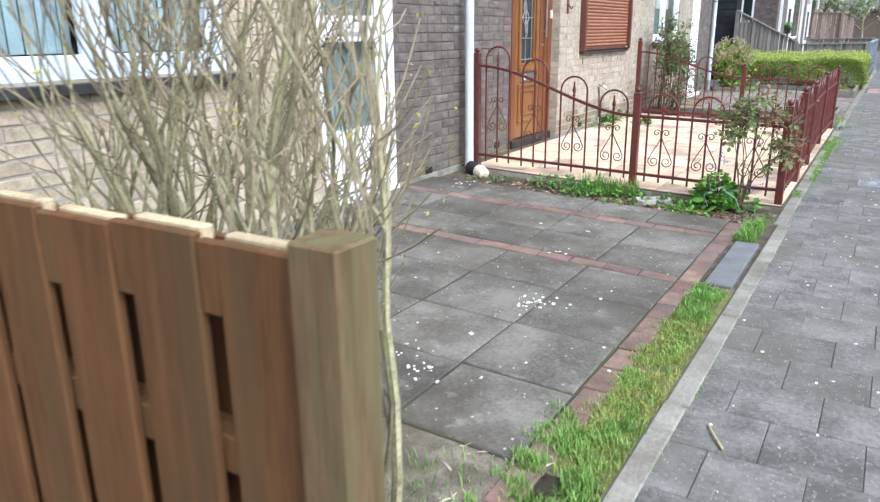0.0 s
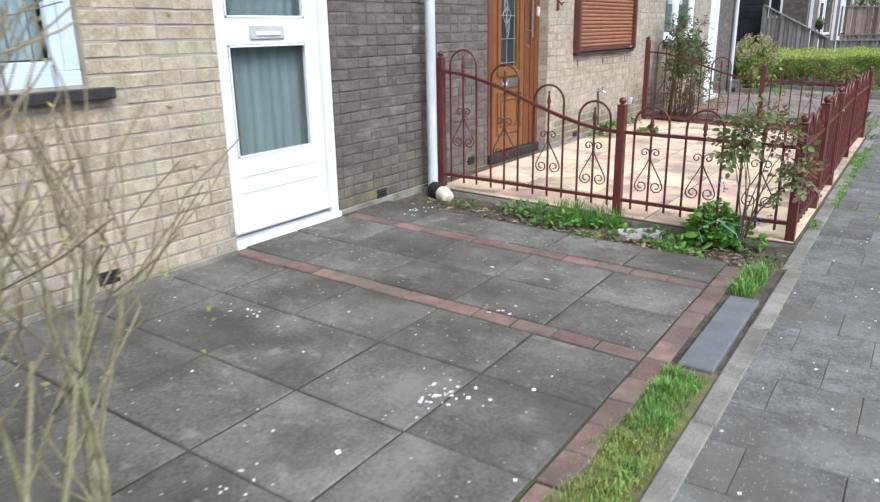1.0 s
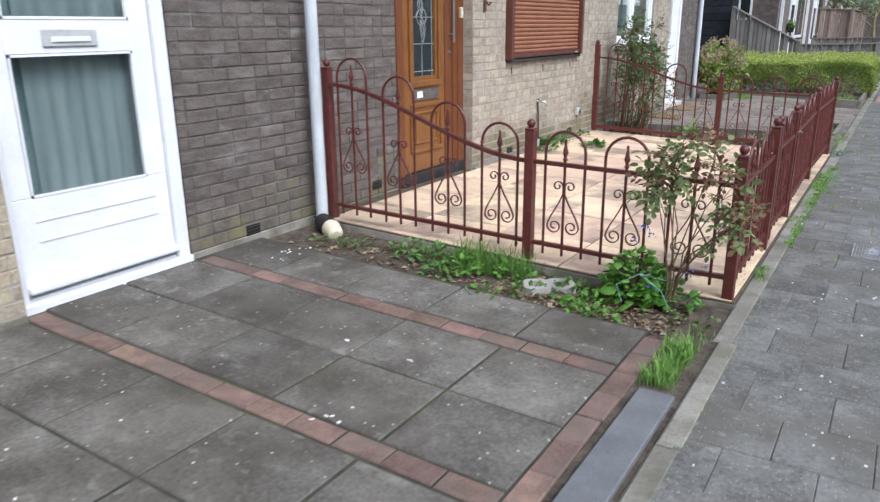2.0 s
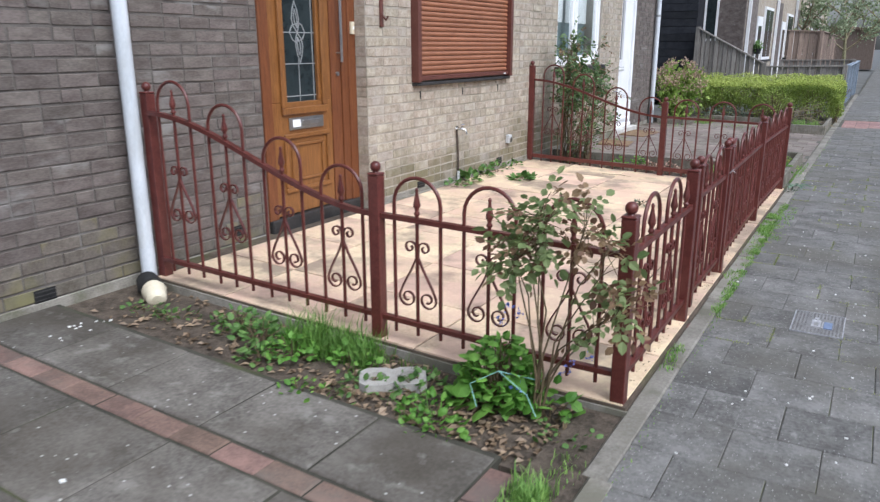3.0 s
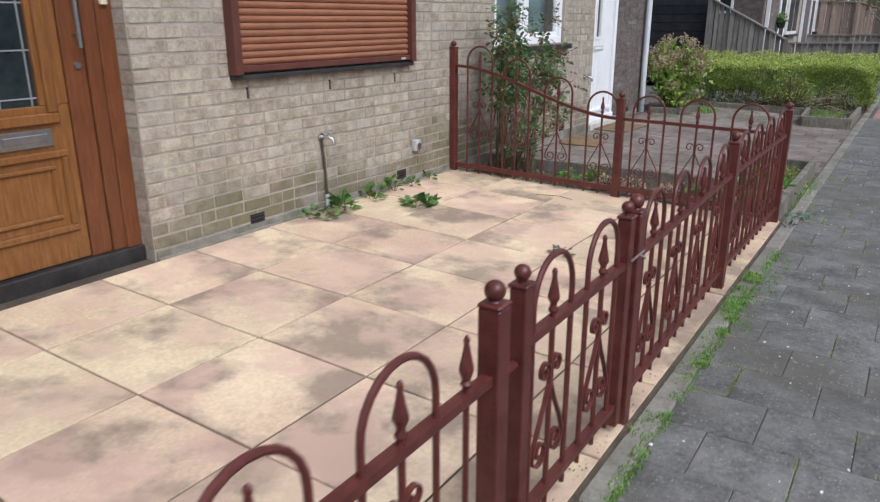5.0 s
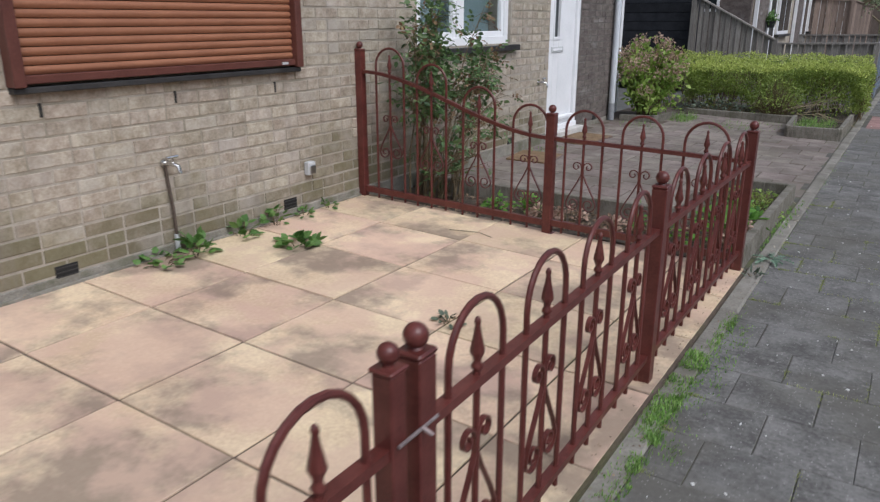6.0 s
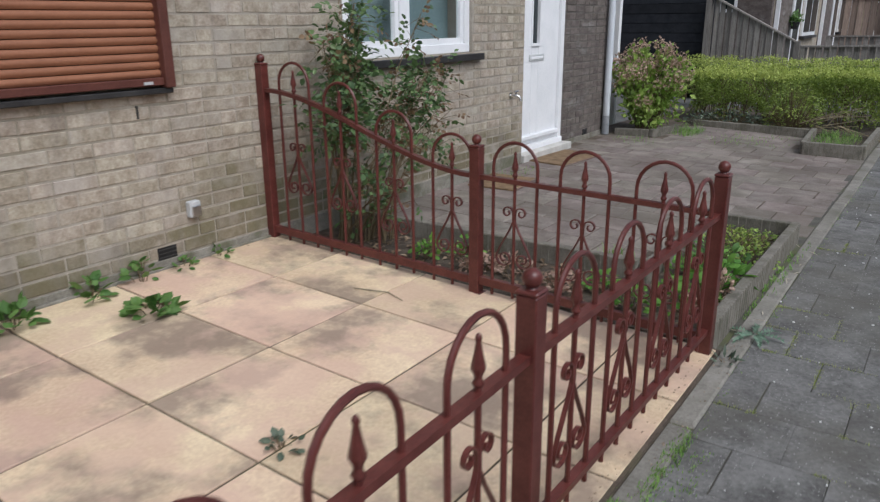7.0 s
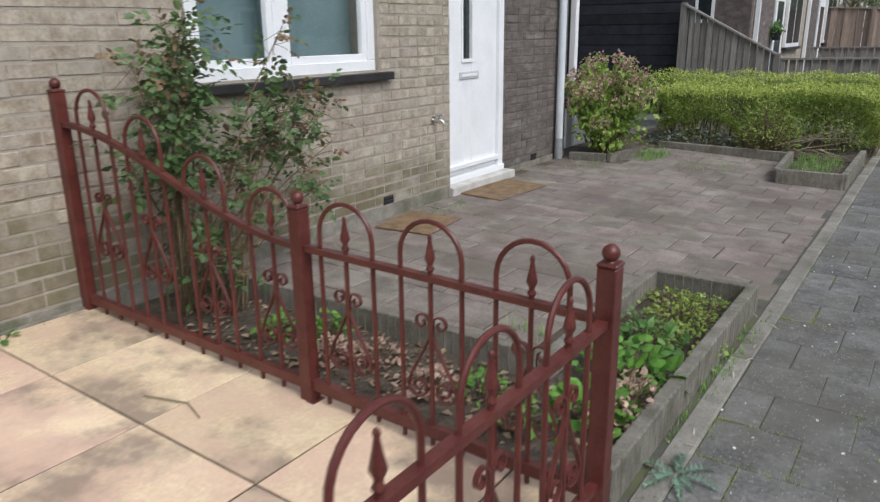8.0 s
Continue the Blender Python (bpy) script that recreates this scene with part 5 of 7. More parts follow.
broad_plant("leafy_plant", "low green plant at the foot of the corner post", (-0.82, 6.84, -0.02), 0.09, 0.06, 0.15, 34, 0.060, 302, BROAD_LEAF, ratio=0.9)
r = random.Random(4)
V, F = [], []
for c in ((0.0, 0.05, 0.40), (0.02, 0.12, 0.34), (0.22, 0.12, 0.14), (0.25, 0.16, 0.16), (-0.05, 0.10, 0.30), (0.12, -0.08, 0.12), (0.3, 0.2, 0.18)):
    v, f = scatter_leaves([Vector(c)], 0.016, r, up=0.3, ratio=0.8, spread=0.03, per=12)
    F += [tuple(i + len(V) for i in q) for q in f]
    V += v
tagged(raw("blue_flowers", V, F, BLUE_FLOWER, bp, "tiny blue flowers"), kind="stuff")
bm = bmesh.new()
tube(bm, [(-0.02, -0.16, 0.05), (-0.06, -0.14, 0.13), (0.05, -0.12, 0.20), (0.12, -0.06, 0.17), (0.20, -0.02, 0.15)], 0.002, 5)
tube(bm, [(0.05, -0.12, 0.20), (0.16, -0.10, 0.12), (0.2, -0.1, 0.04)], 0.002, 5)
part("twine", bm, TWINE, bp, "turquoise binding twine", smooth=True)

for k, (x, y, h, n, lf, m) in enumerate(((-1.35, 6.75, 0.09, 80, 0.036, WEED_LEAF), (-1.22, 6.60, 0.08, 70, 0.034, BROAD_LEAF), (-2.02, 6.70, 0.10, 100, 0.038, BROAD_LEAF), (-2.25, 6.74, 0.13, 110, 0.038, WEED_LEAF),
                                          (-2.45, 6.78, 0.11, 70, 0.036, WEED_LEAF), (-2.80, 6.70, 0.05, 40, 0.030, WEED_LEAF), (-1.75, 6.80, 0.09, 70, 0.036, BROAD_LEAF), (-0.72, 6.72, 0.05, 40, 0.030, WEED_LEAF), (-1.55, 6.60, 0.06, 50, 0.032, WEED_LEAF), (-3.0, 6.66, 0.05, 30, 0.030, WEED_LEAF),
                                          (-1.74, 6.44, 0.06, 50, 0.030, BROAD_LEAF), (-1.15, 6.50, 0.06, 60, 0.034, BROAD_LEAF), (-2.12, 6.60, 0.07, 60, 0.034, WEED_LEAF))):
    broad_plant("weed", "low green weed on the soil strip", (x, y, gz(x) - 0.03), 0.13, 0.11, h, n, lf, 30 + k, m)
for k, (x, y, rr, h, n, lf) in enumerate(((-3.18, 10.25, 0.13, 0.07, 30, 0.055), (-3.16, 10.47, 0.10, 0.12, 40, 0.07), (-3.2, 10.85, 0.09, 0.12, 30, 0.06), (-3.2, 11.12, 0.07, 0.13, 22, 0.06), (-2.83, 10.93, 0.12, 0.05, 40, 0.08), (-3.22, 11.4, 0.06, 0.06, 14, 0.04), (-3.22, 11.65, 0.06, 0.06, 14, 0.04))):
    broad_plant("weed", "green weed growing from a terrace joint", (x, y, gz(x) + 0.03), rr, rr * 0.8, h, n, lf, 60 + k, WEED_LEAF)
broad_plant("dry_weed", "small withered weed on a terrace joint", (-1.53, 10.53, 0.055), 0.06, 0.05, 0.05, 26, 0.035, 75, IVY)
for k, (x, y, h, n, lf, m) in enumerate(((-0.82, 12.55, 0.15, 70, 0.07, BROAD_LEAF), (-0.80, 12.9, 0.20, 80, 0.07, BROAD_LEAF), (-0.88, 13.25, 0.12, 70, 0.06, WEED_LEAF), (-0.85, 13.65, 0.12, 220, 0.024, HEDGE_LEAF), (-0.75, 13.4, 0.10, 170, 0.024, HYDRANGEA), (-0.95, 13.85, 0.10, 160, 0.025, HEDGE_LEAF), (-0.78, 13.85, 0.09, 160, 0.022, HYDRANGEA), (-1.0, 13.45, 0.11, 120, 0.028, WEED_LEAF), (-0.92, 13.0, 0.12, 90, 0.04, BROAD_LEAF))):
    broad_plant("bed_plant", "green plant in the concrete-edged bed", (x, y, 0.03), 0.16, 0.17, h, n, lf, 80 + k, m)
for k, (x, y) in enumerate(((-1.95, 12.42), (-1.80, 12.50), (-1.45, 12.40))):
    broad_plant("withered_plant", "withered pale flower heads on the bed soil", (x, y, 0.05), 0.12, 0.11, 0.10, 130, 0.030, 310 + k, DRY_BLOOM)
for k, (x, y) in enumerate(((-1.25, 12.48), (-1.05, 12.36), (-2.35, 12.45), (-2.15, 12.58))):
    broad_plant("bed_plant", "small green weed among litter in the bed", (x, y, 0.05), 0.10, 0.09, 0.12, 60, 0.036, 320 + k, BROAD_LEAF)
broad_plant("withered_plant", "withered brown flower heads in the bed", (-0.74, 12.62, 0.03), 0.10, 0.24, 0.20, 240, 0.028, 91, DRY_BLOOM)
def thistle(x, y, seed, leaves, size):
    """Flat rosette of deeply lobed, blue-green leaves."""
    r = random.Random(seed)
    w = thing("thistle", "blue-green thistle rosette with lobed leaves on the kerb", "plant", at=(x, y, 0.0))
    for k in range(leaves):
        a = 6.283 * k / leaves + r.uniform(-0.35, 0.35)
        way, side, ln = Vector((math.cos(a), math.sin(a), 0)), Vector((-math.sin(a), math.cos(a), 0)), size * r.uniform(0.7, 1.2)
        V, F = [], []

        def rib(u):
            return way * ln * u + Vector((0, 0, 0.008 + ln * (0.42 * u - 0.40 * u * u)))
        for m in range(7):
            u, wd = 0.10 + m * 0.13, ln * (0.20 - 0.20 * abs(m / 6 - 0.45))
            p, q, i0 = rib(u), rib(u + 0.13), len(V)
            for sg in (-1, 1):
                tip = rib(u + 0.12) + side * sg * wd + Vector((0, 0, r.uniform(0.0, 0.012)))
                V += [p - side * sg * 0.002, rib(u + 0.04) + side * sg * wd * 0.45 + Vector((0, 0, 0.004)), tip, q]
                F += [(i0, i0 + 1, i0 + 2, i0 + 3)]
                i0 += 4
        V += [rib(0.98), rib(0.98) + side * ln * 0.05, rib(1.12), rib(0.98) - side * ln * 0.05]
        F.append((len(V) - 4, len(V) - 3, len(V) - 2, len(V) - 1))
        raw("leaf", [tuple(v) for v in V], F, THISTLE, w)
    return w


thistle(-0.49, 12.44, 92, 9, 0.125)
broad_plant("thistle", "flat weed rosette at the fence foot", (-0.53, 12.1, 0.0), 0.05, 0.05, 0.03, 12, 0.05, 93, IVY, ratio=0.35)

rg = random.Random(9)


def lawn(name, label, patches, material=GRASS):
    V, F = [], []
    for a in patches:
        v, f = grass_patch(*a[:6], rg, *a[6:])
        F += [tuple(i + len(V) for i in q) for q in f]
        V += v
    return tagged(raw(name, V, F, material), label, "grass", kind="stuff")


lawn("verge_grass", "fresh green grass on the narrow verge", [(-0.92, -0.53, 2.35, 3.30, 13000, 0.052, lambda x: -0.01, 0.08), (-0.80, -0.54, 3.0, 4.35, 7000, 0.034, lambda x: -0.01, 0.22), (-0.75, -0.565, 4.32, 4.88, 6000, 0.052, lambda x: -0.01, -0.1), (-0.80, -0.55, 1.2, 2.5, 1500, 0.06), (-2.3, -1.5, 2.2, 2.8, 2600, 0.11, lambda x: gz(x) - 0.01, -0.1), (-1.15, -0.85, 2.45, 2.85, 240, 0.05), (-0.75, -0.59, 5.90, 6.36, 4200, 0.08, lambda x: -0.01, -0.1), (-0.70, -0.56, 6.35, 6.6, 150, 0.05)])
lawn("dry_verge_grass", "yellowed short grass on the narrow verge", [(-0.80, -0.54, 2.9, 4.5, 10000, 0.026, lambda x: -0.01, 0.0), (-0.88, -0.53, 2.45, 3.2, 2600, 0.026, lambda x: -0.01, 0.05)], DRY_GRASS)
lawn("soil_grass", "long grass tuft on the soil strip", [(-2.20, -1.60, 6.70, 6.985, 2800, 0.17, lambda x: gz(x) - 0.03, -0.3), (-1.7, -1.3, 6.80, 6.97, 160, 0.07, lambda x: gz(x) - 0.03), (-1.45, -1.15, 6.48, 6.65, 140, 0.06, lambda x: gz(x) - 0.03), (-2.6, -2.0, 6.7, 6.95, 140, 0.09, lambda x: gz(x) - 0.03)], LONG_GRASS)
lawn("joint_grass", "grass in the joint between kerb and pavement", [(-0.60, -0.50, 7.40, 7.76, 420, 0.030), (-0.60, -0.47, 10.2, 11.0, 3400, 0.026, lambda x: 0.004, -0.05), (-0.525, -0.455, 8.2, 11.5, 9000, 0.020, lambda x: 0.0, -0.02), (-0.50, -0.36, 10.0, 11.4, 1600, 0.014, lambda x: 0.0, 0.05), (-0.58, -0.52, 8.9, 9.15, 160, 0.03), (-0.565, -0.52, 13.0, 14.2, 500, 0.028, lambda x: 0.0, 0.1), (-0.49, -0.44, 11.3, 17, 1200, 0.016, lambda x: -0.004, 0.1), (-0.48, -0.44, 3.0, 8.4, 500, 0.010), (-0.60, -0.565, 12.6, 13.9, 900, 0.032, lambda x: 0.0, 0.12), (-0.60, -0.47, 9.3, 10.3, 1300, 0.022, lambda x: 0.0, 0.05)])
lawn("paving_grass", "grass and weeds in joints of the brown paving", [(-3.25, -2.95, 14.6, 15.2, 240, 0.05, lambda x: 0.05), (-3.2, -2.6, 17.0, 17.5, 160, 0.05, lambda x: 0.05), (-2.6, -1.3, 17.6, 18.6, 420, 0.04, lambda x: 0.03), (-2.75, -2.4, 17.9, 18.6, 700, 0.12, lambda x: 0.03), (-1.25, -0.7, 17.9, 19.0, 900, 0.12, lambda x: 0.04), (-1.6, -1.3, 13.1, 13.3, 120, 0.09, lambda x: 0.01)])


def joint_moss():
    """Low tufts in the joints of the pavement tiles nearest the kerb."""
    r, V, F = random.Random(19), [], []
    for _ in range(5200):
        j = r.randrange(38, 62)
        if r.random() < 0.55:
            x = -0.485 + PW * r.choice((0, 0, 1, 1, 2)) - (PW / 2 if j % 2 else 0) + r.gauss(0, 0.005)
            y = PY0 + PL * (j + r.random())
        else:
            x, y = -0.47 + 0.75 * r.random() ** 2, PY0 + PL * j + r.gauss(0, 0.005)
        if x < -0.48 or noise.noise((x * 3.1, y * 2.3, 5.5)) < 0.08:
            continue
        for _ in range(5):
            a, h = r.uniform(0, 6.283), r.uniform(0.004, 0.013)
            p = Vector((x + r.gauss(0, 0.005), y + r.gauss(0, 0.006), -0.004))
            d, w = Vector((math.cos(a), math.sin(a), 0)) * h * 0.7, Vector((-math.sin(a), math.cos(a), 0)) * 0.0016
            k = len(V)
            V += [tuple(p - w), tuple(p + w), tuple(p + d + Vector((0, 0, h)))]
            F.append((k, k + 1, k + 2))
    tagged(raw("joint_moss", V, F, DRY_GRASS), "yellow-green moss in the pavement joints", "moss", kind="stuff")


PW, PL = 0.295, 0.2925            # module of the pavement tiles, across and along
PY0 = 7.345 - PL * 38
joint_moss()


# ---- litter and small things ----
def litter(name, label, category, patches, material, size, seed, ratio=0.6):
    r = random.Random(seed)
    V, F = [], []
    for x0, x1, y0, y1, n, z in patches:
        for _ in range(n):
            x, y = r.uniform(x0, x1), r.uniform(y0, y1)
            a = r.uniform(0, 6.283)
            way = Vector((math.cos(a), math.sin(a), r.uniform(-0.1, 0.35))).normalized()
            side = Vector((-math.sin(a), math.cos(a), r.uniform(-0.3, 0.3))).normalized()
            s = size * r.uniform(0.5, 1.4)
            leaf_quad(V, F, Vector((x, y, z(x) + 0.004 + 0.006 * r.random())), way, side, s, s * ratio, 0.3)
    return tagged(raw(name, [tuple(v) for v in V], F, material), label, category, kind="stuff")


soilz = lambda x: gz(x) - 0.03
litter("leaf_litter", "dry brown fallen leaves on the soil strip", "leaves", [(-1.75, -0.75, 6.46, 6.95, 620, soilz), (-3.2, -1.7, 6.5, 6.95, 300, soilz), (-2.9, -0.75, 12.2, 12.7, 620, lambda x: 0.05)], DRY_LEAF, 0.036, 15)
litter("straw_litter", "dry stalks and bits on the bare soil", "litter", [(-1.3, -0.75, 2.1, 2.9, 130, lambda x: -0.015), (-0.8, -0.5, 12.3, 14.0, 30, lambda x: 0.0)], surf("dry_stalk", (0.35, 0.30, 0.22), (0.58, 0.52, 0.42)), 0.05, 16, 0.14)


def crumbs(name, label, patches, seed, size=0.012):
    r = random.Random(seed)
    bm = bmesh.new()
    for cx, cy, sx, sy, n, z in patches:
        for _ in range(n):
            x, y, s = r.gauss(cx, sx), r.gauss(cy, sy), size * r.uniform(0.4, 1.3)
            m = Matrix.Translation((x, y, z(x) + 0.002)) @ Euler((r.uniform(-0.3, 0.3), r.uniform(-0.3, 0.3), r.uniform(0, 6))).to_matrix().to_4x4() @ Matrix.Diagonal((s, s * r.uniform(0.5, 1), 0.004, 1))
            bmesh.ops.create_cube(bm, size=1, matrix=m)
    return tagged(part(name, bm, CRUMB), label, "litter", kind="stuff")


crumbs("white_droppings", "scattered white chips on the grey tiles", [(-1.34, 4.22, 0.06, 0.035, 16, gz), (-1.40, 4.10, 0.035, 0.05, 16, gz), (-1.45, 3.25, 0.10, 0.10, 22, gz), (-2.55, 4.25, 0.10, 0.05, 10, gz), (-1.6, 5.55, 0.02, 0.02, 3, gz), (-1.8, 4.2, 0.6, 0.8, 26, gz), (-3.0, 6.3, 0.04, 0.12, 12, gz), (-1.6, 5.0, 0.03, 0.02, 3, gz)], 22, 0.014)
litter("fence_dirt", "dry bits and dirt along the iron fence foot", "litter", [(-0.63, -0.585, 7.1, 12.0, 170, lambda x: 0.034), (-0.57, -0.47, 8.8, 12.3, 160, lambda x: 0.0), (-3.27, -3.2, 9.1, 12.0, 150, lambda x: 0.125)], DRY_LEAF, 0.010, 18, 0.7)
crumbs("pavement_chips", "white chips and gum spots on the pavement", [(0.0, 8.0, 0.3, 4.0, 150, lambda x: 0.0), (-0.25, 13.0, 0.15, 1.6, 30, lambda x: 0.0)], 23, 0.0095)
stick = tagged(part("dry_stick", tube(bmesh.new(), [(-0.295, 3.27, 0.006), (-0.335, 3.335, 0.012), (-0.37, 3.41, 0.006)], [0.005, 0.004, 0.003], 6), RAW_EDGE, smooth=True), "short dry stick on the pavement", "stick")
stick2 = tagged(part("dry_stick", tube(bmesh.new(), [(-2.28, 11.72, 0.09), (-2.1, 11.78, 0.085), (-1.98, 11.74, 0.08)], [0.003, 0.003, 0.002], 5), TWIG, smooth=True), "thin dry twig on the terrace", "stick")

# perforated concrete block in the soil
blk = thing("concrete_block", "pale concrete block with two round holes", "block", at=(-1.49, 6.73, soilz(-1.5) - 0.022))
blk.rotation_euler = (0, 0, radians(35))
bm = bmesh.new()
outer = [(-0.14, -0.05), (-0.11, -0.085), (-0.03, -0.085), (0.0, -0.065), (0.03, -0.085), (0.11, -0.085), (0.14, -0.05), (0.14, 0.05), (0.11, 0.085), (0.03, 0.085), (0.0, 0.065), (-0.03, 0.085), (-0.11, 0.085), (-0.14, 0.05)]
top = [bm.verts.new((x, y, 0.06)) for x, y in outer]
low = [bm.verts.new((x, y, -0.02)) for x, y in outer]
holes = []
for cx in (-0.07, 0.07):
    ring = [bm.verts.new((cx + 0.043 * math.cos(2 * math.pi * k / 16), 0.043 * math.sin(2 * math.pi * k / 16), 0.06)) for k in range(16)]
    deep = [bm.verts.new((v.co.x, v.co.y, 0.0)) for v in ring]
    for k in range(16):
        bm.faces.new((ring[k], ring[(k + 1) % 16], deep[(k + 1) % 16], deep[k]))
    bm.faces.new(deep)
    holes.append(ring)
edges = []
for loop in (top, *holes):
    for k in range(len(loop)):
        edges.append(bm.edges.get((loop[k], loop[(k + 1) % len(loop)])) or bm.edges.new((loop[k], loop[(k + 1) % len(loop)])))
bmesh.ops.triangle_fill(bm, edges=edges, use_beauty=True)
for k in range(len(outer)):
    bm.faces.new((low[k], low[(k + 1) % len(outer)], top[(k + 1) % len(outer)], top[k]))
part("block_body", bm, BLOCK, blk)

# pavement lid
lid = thing("utility_lid", "small grey utility lid with worn white and blue marks", "manhole cover", at=(-0.007, 8.383, 0.0))
part("lid_plate", B(-0.112, 0.112, -0.157, 0.157, -0.02, 0.004, bevel=0.002), LID, lid)
for a, b, c, d in ((-0.118, -0.1125, -0.163, 0.163), (0.1125, 0.118, -0.163, 0.163), (-0.112, 0.112, -0.163, -0.1575), (-0.112, 0.112, 0.1575, 0.163)):
    part("lid_rim", B(a, b, c, d, -0.02, 0.0055), LID_MARK, lid)
bm = bmesh.new()
for i in range(14):
    for j in range(20):
        u, v = -0.104 + i * 0.016, -0.149 + j * 0.0157
        if not (-0.05 < u < 0.07 and -0.08 < v < 0.08):
            box(bm, u - 0.004, u + 0.004, v - 0.004, v + 0.004, 0.004, 0.0065)
tagged(part("lid_studs", bm, LID, lid), kind="stuff")
part("lid_mark", B(-0.03, 0.012, -0.06, 0.045, 0.004, 0.0065), LID_MARK, lid)
part("lid_mark_hole", B(-0.018, 0.002, -0.045, 0.0, 0.0065, 0.008), LID, lid)
part("lid_badge", B(0.026, 0.064, -0.07, 0.03, 0.004, 0.0065), BLUE_MARK, lid)
part("lid_badge_bar", B(0.018, 0.023, -0.07, 0.03, 0.004, 0.0065), LID_MARK, lid)
part("lid_badge_bar", B(0.067, 0.071, -0.07, 0.03, 0.004, 0.0065), LID_MARK, lid)
part("lid_mark_bar", B(-0.02, 0.0, 0.055, 0.085, 0.004, 0.0065), LID_MARK, lid)

# door mats, cardboard-brown
for y0, x0, x1, dy, rot in ((15.42, -3.27, -2.86, 0.75, -3), (14.20, -3.22, -2.80, 0.52, 8)):
    m = thing("door_mat", "flat brown coir mat on the paving", "door mat", at=((x0 + x1) / 2, y0 + dy / 2, gz(-3.0, 0.025) + 0.006))
    m.rotation_euler = (0, radians(1.4), radians(rot))
    part("mat_body", B(-(x1 - x0) / 2, (x1 - x0) / 2, -dy / 2, dy / 2, -0.004, 0.010, bevel=0.003), MAT, m)
    part("mat_edge", B((x1 - x0) / 2, (x1 - x0) / 2 + 0.015, -dy / 2, dy / 2, -0.004, 0.008, bevel=0.002), RED_BRICK, m)


# ---- palisade edgings and beds ----
def edging(name, label, x0, y0, x1, y1, z0, z1, thick=0.055):
    """Ribbed concrete edging from one corner to the other: a row of round-topped ribs on a plate."""
    w = thing(name, label, "garden edging", "concrete edgings", at=(x0, y0, z0))
    d = Vector((x1 - x0, y1 - y0, 0))
    ln = d.length
    w.rotation_euler = (0, 0, math.atan2(d.y, d.x))
    part("plate", B(0, ln, -thick / 2, thick / 2, -0.05, z1 - z0, bevel=0.006), EDGING, w)
    bm = bmesh.new()
    n = max(2, int(ln / 0.045))
    for k in range(n):
        u = ln * (k + 0.5) / n
        wd = ln / n * 0.47
        bmesh.ops.create_cone(bm, cap_ends=True, segments=8, radius1=thick * 0.56, radius2=thick * 0.54, depth=z1 - z0 + 0.02, matrix=Matrix.Translation((u, 0, (z1 - z0) / 2 - 0.011)) @ Matrix.Diagonal((wd / (thick * 0.56), 0.98, 1, 1)))
    tagged(part("ribs", bm, EDGING, w, "rounded concrete ribs"), kind="stuff")
    return w


tagged(part("kerb_fill", B(-0.625, -0.572, 12.15, 18.9, -0.08, -0.003), FOOT_JOINT), "sandy strip between kerb and edging", "soil", kind="structure")
EL = "weathered ribbed concrete edging round a garden bed"
edging("bed_edging", EL, -0.63, 12.17, -0.63, 14.13, 0.0, 0.137)
edging("bed_edging", EL, -0.655, 14.10, -1.14, 14.10, 0.0, 0.137)
edging("bed_edging", EL, -1.14, 14.07, -1.14, 12.76, 0.0, 0.137)
edging("bed_edging", EL, -1.17, 12.76, -3.25, 12.76, 0.02, 0.16)
bm = bmesh.new()
box(bm, -1.12, -0.65, 12.17, 14.08, -0.06, 0.03)
box(bm, -3.27, -1.12, 12.17, 12.73, -0.06, 0.05)
tagged(part("bed_soil", bm, SOIL), "dark soil of the edged bed", "soil", kind="structure")
edging("bed_edging", EL, -0.62, 17.60, -1.18, 17.60, 0.0, 0.14)
edging("bed_edging", EL, -0.62, 17.62, -0.62, 19.2, 0.0, 0.14)
edging("bed_edging", EL, -1.18, 17.62, -1.25, 18.75, 0.0, 0.14)
edging("bed_edging", EL, -1.28, 18.78, -2.72, 18.95, 0.0, 0.12)
edging("bed_edging", EL, -2.86, 17.62, -3.25, 17.55, 0.03, 0.14)
edging("bed_edging", EL, -2.83, 17.62, -2.72, 18.25, 0.03, 0.14)
tagged(part("bed_soil", B(-3.4, -0.6, 18.9, 21.3, -0.06, 0.05), SOIL), "dark soil under the hedge", "soil", kind="structure")
tagged(part("bed_soil", B(-1.2, -0.64, 17.62, 18.95, -0.06, 0.04), SOIL), "dark soil of the small bed", "soil", kind="structure")
tagged(part("bed_soil", B(-3.4, -2.8, 17.6, 18.95, -0.06, 0.06), SOIL), "dark soil under the hydrangea", "soil", kind="structure")


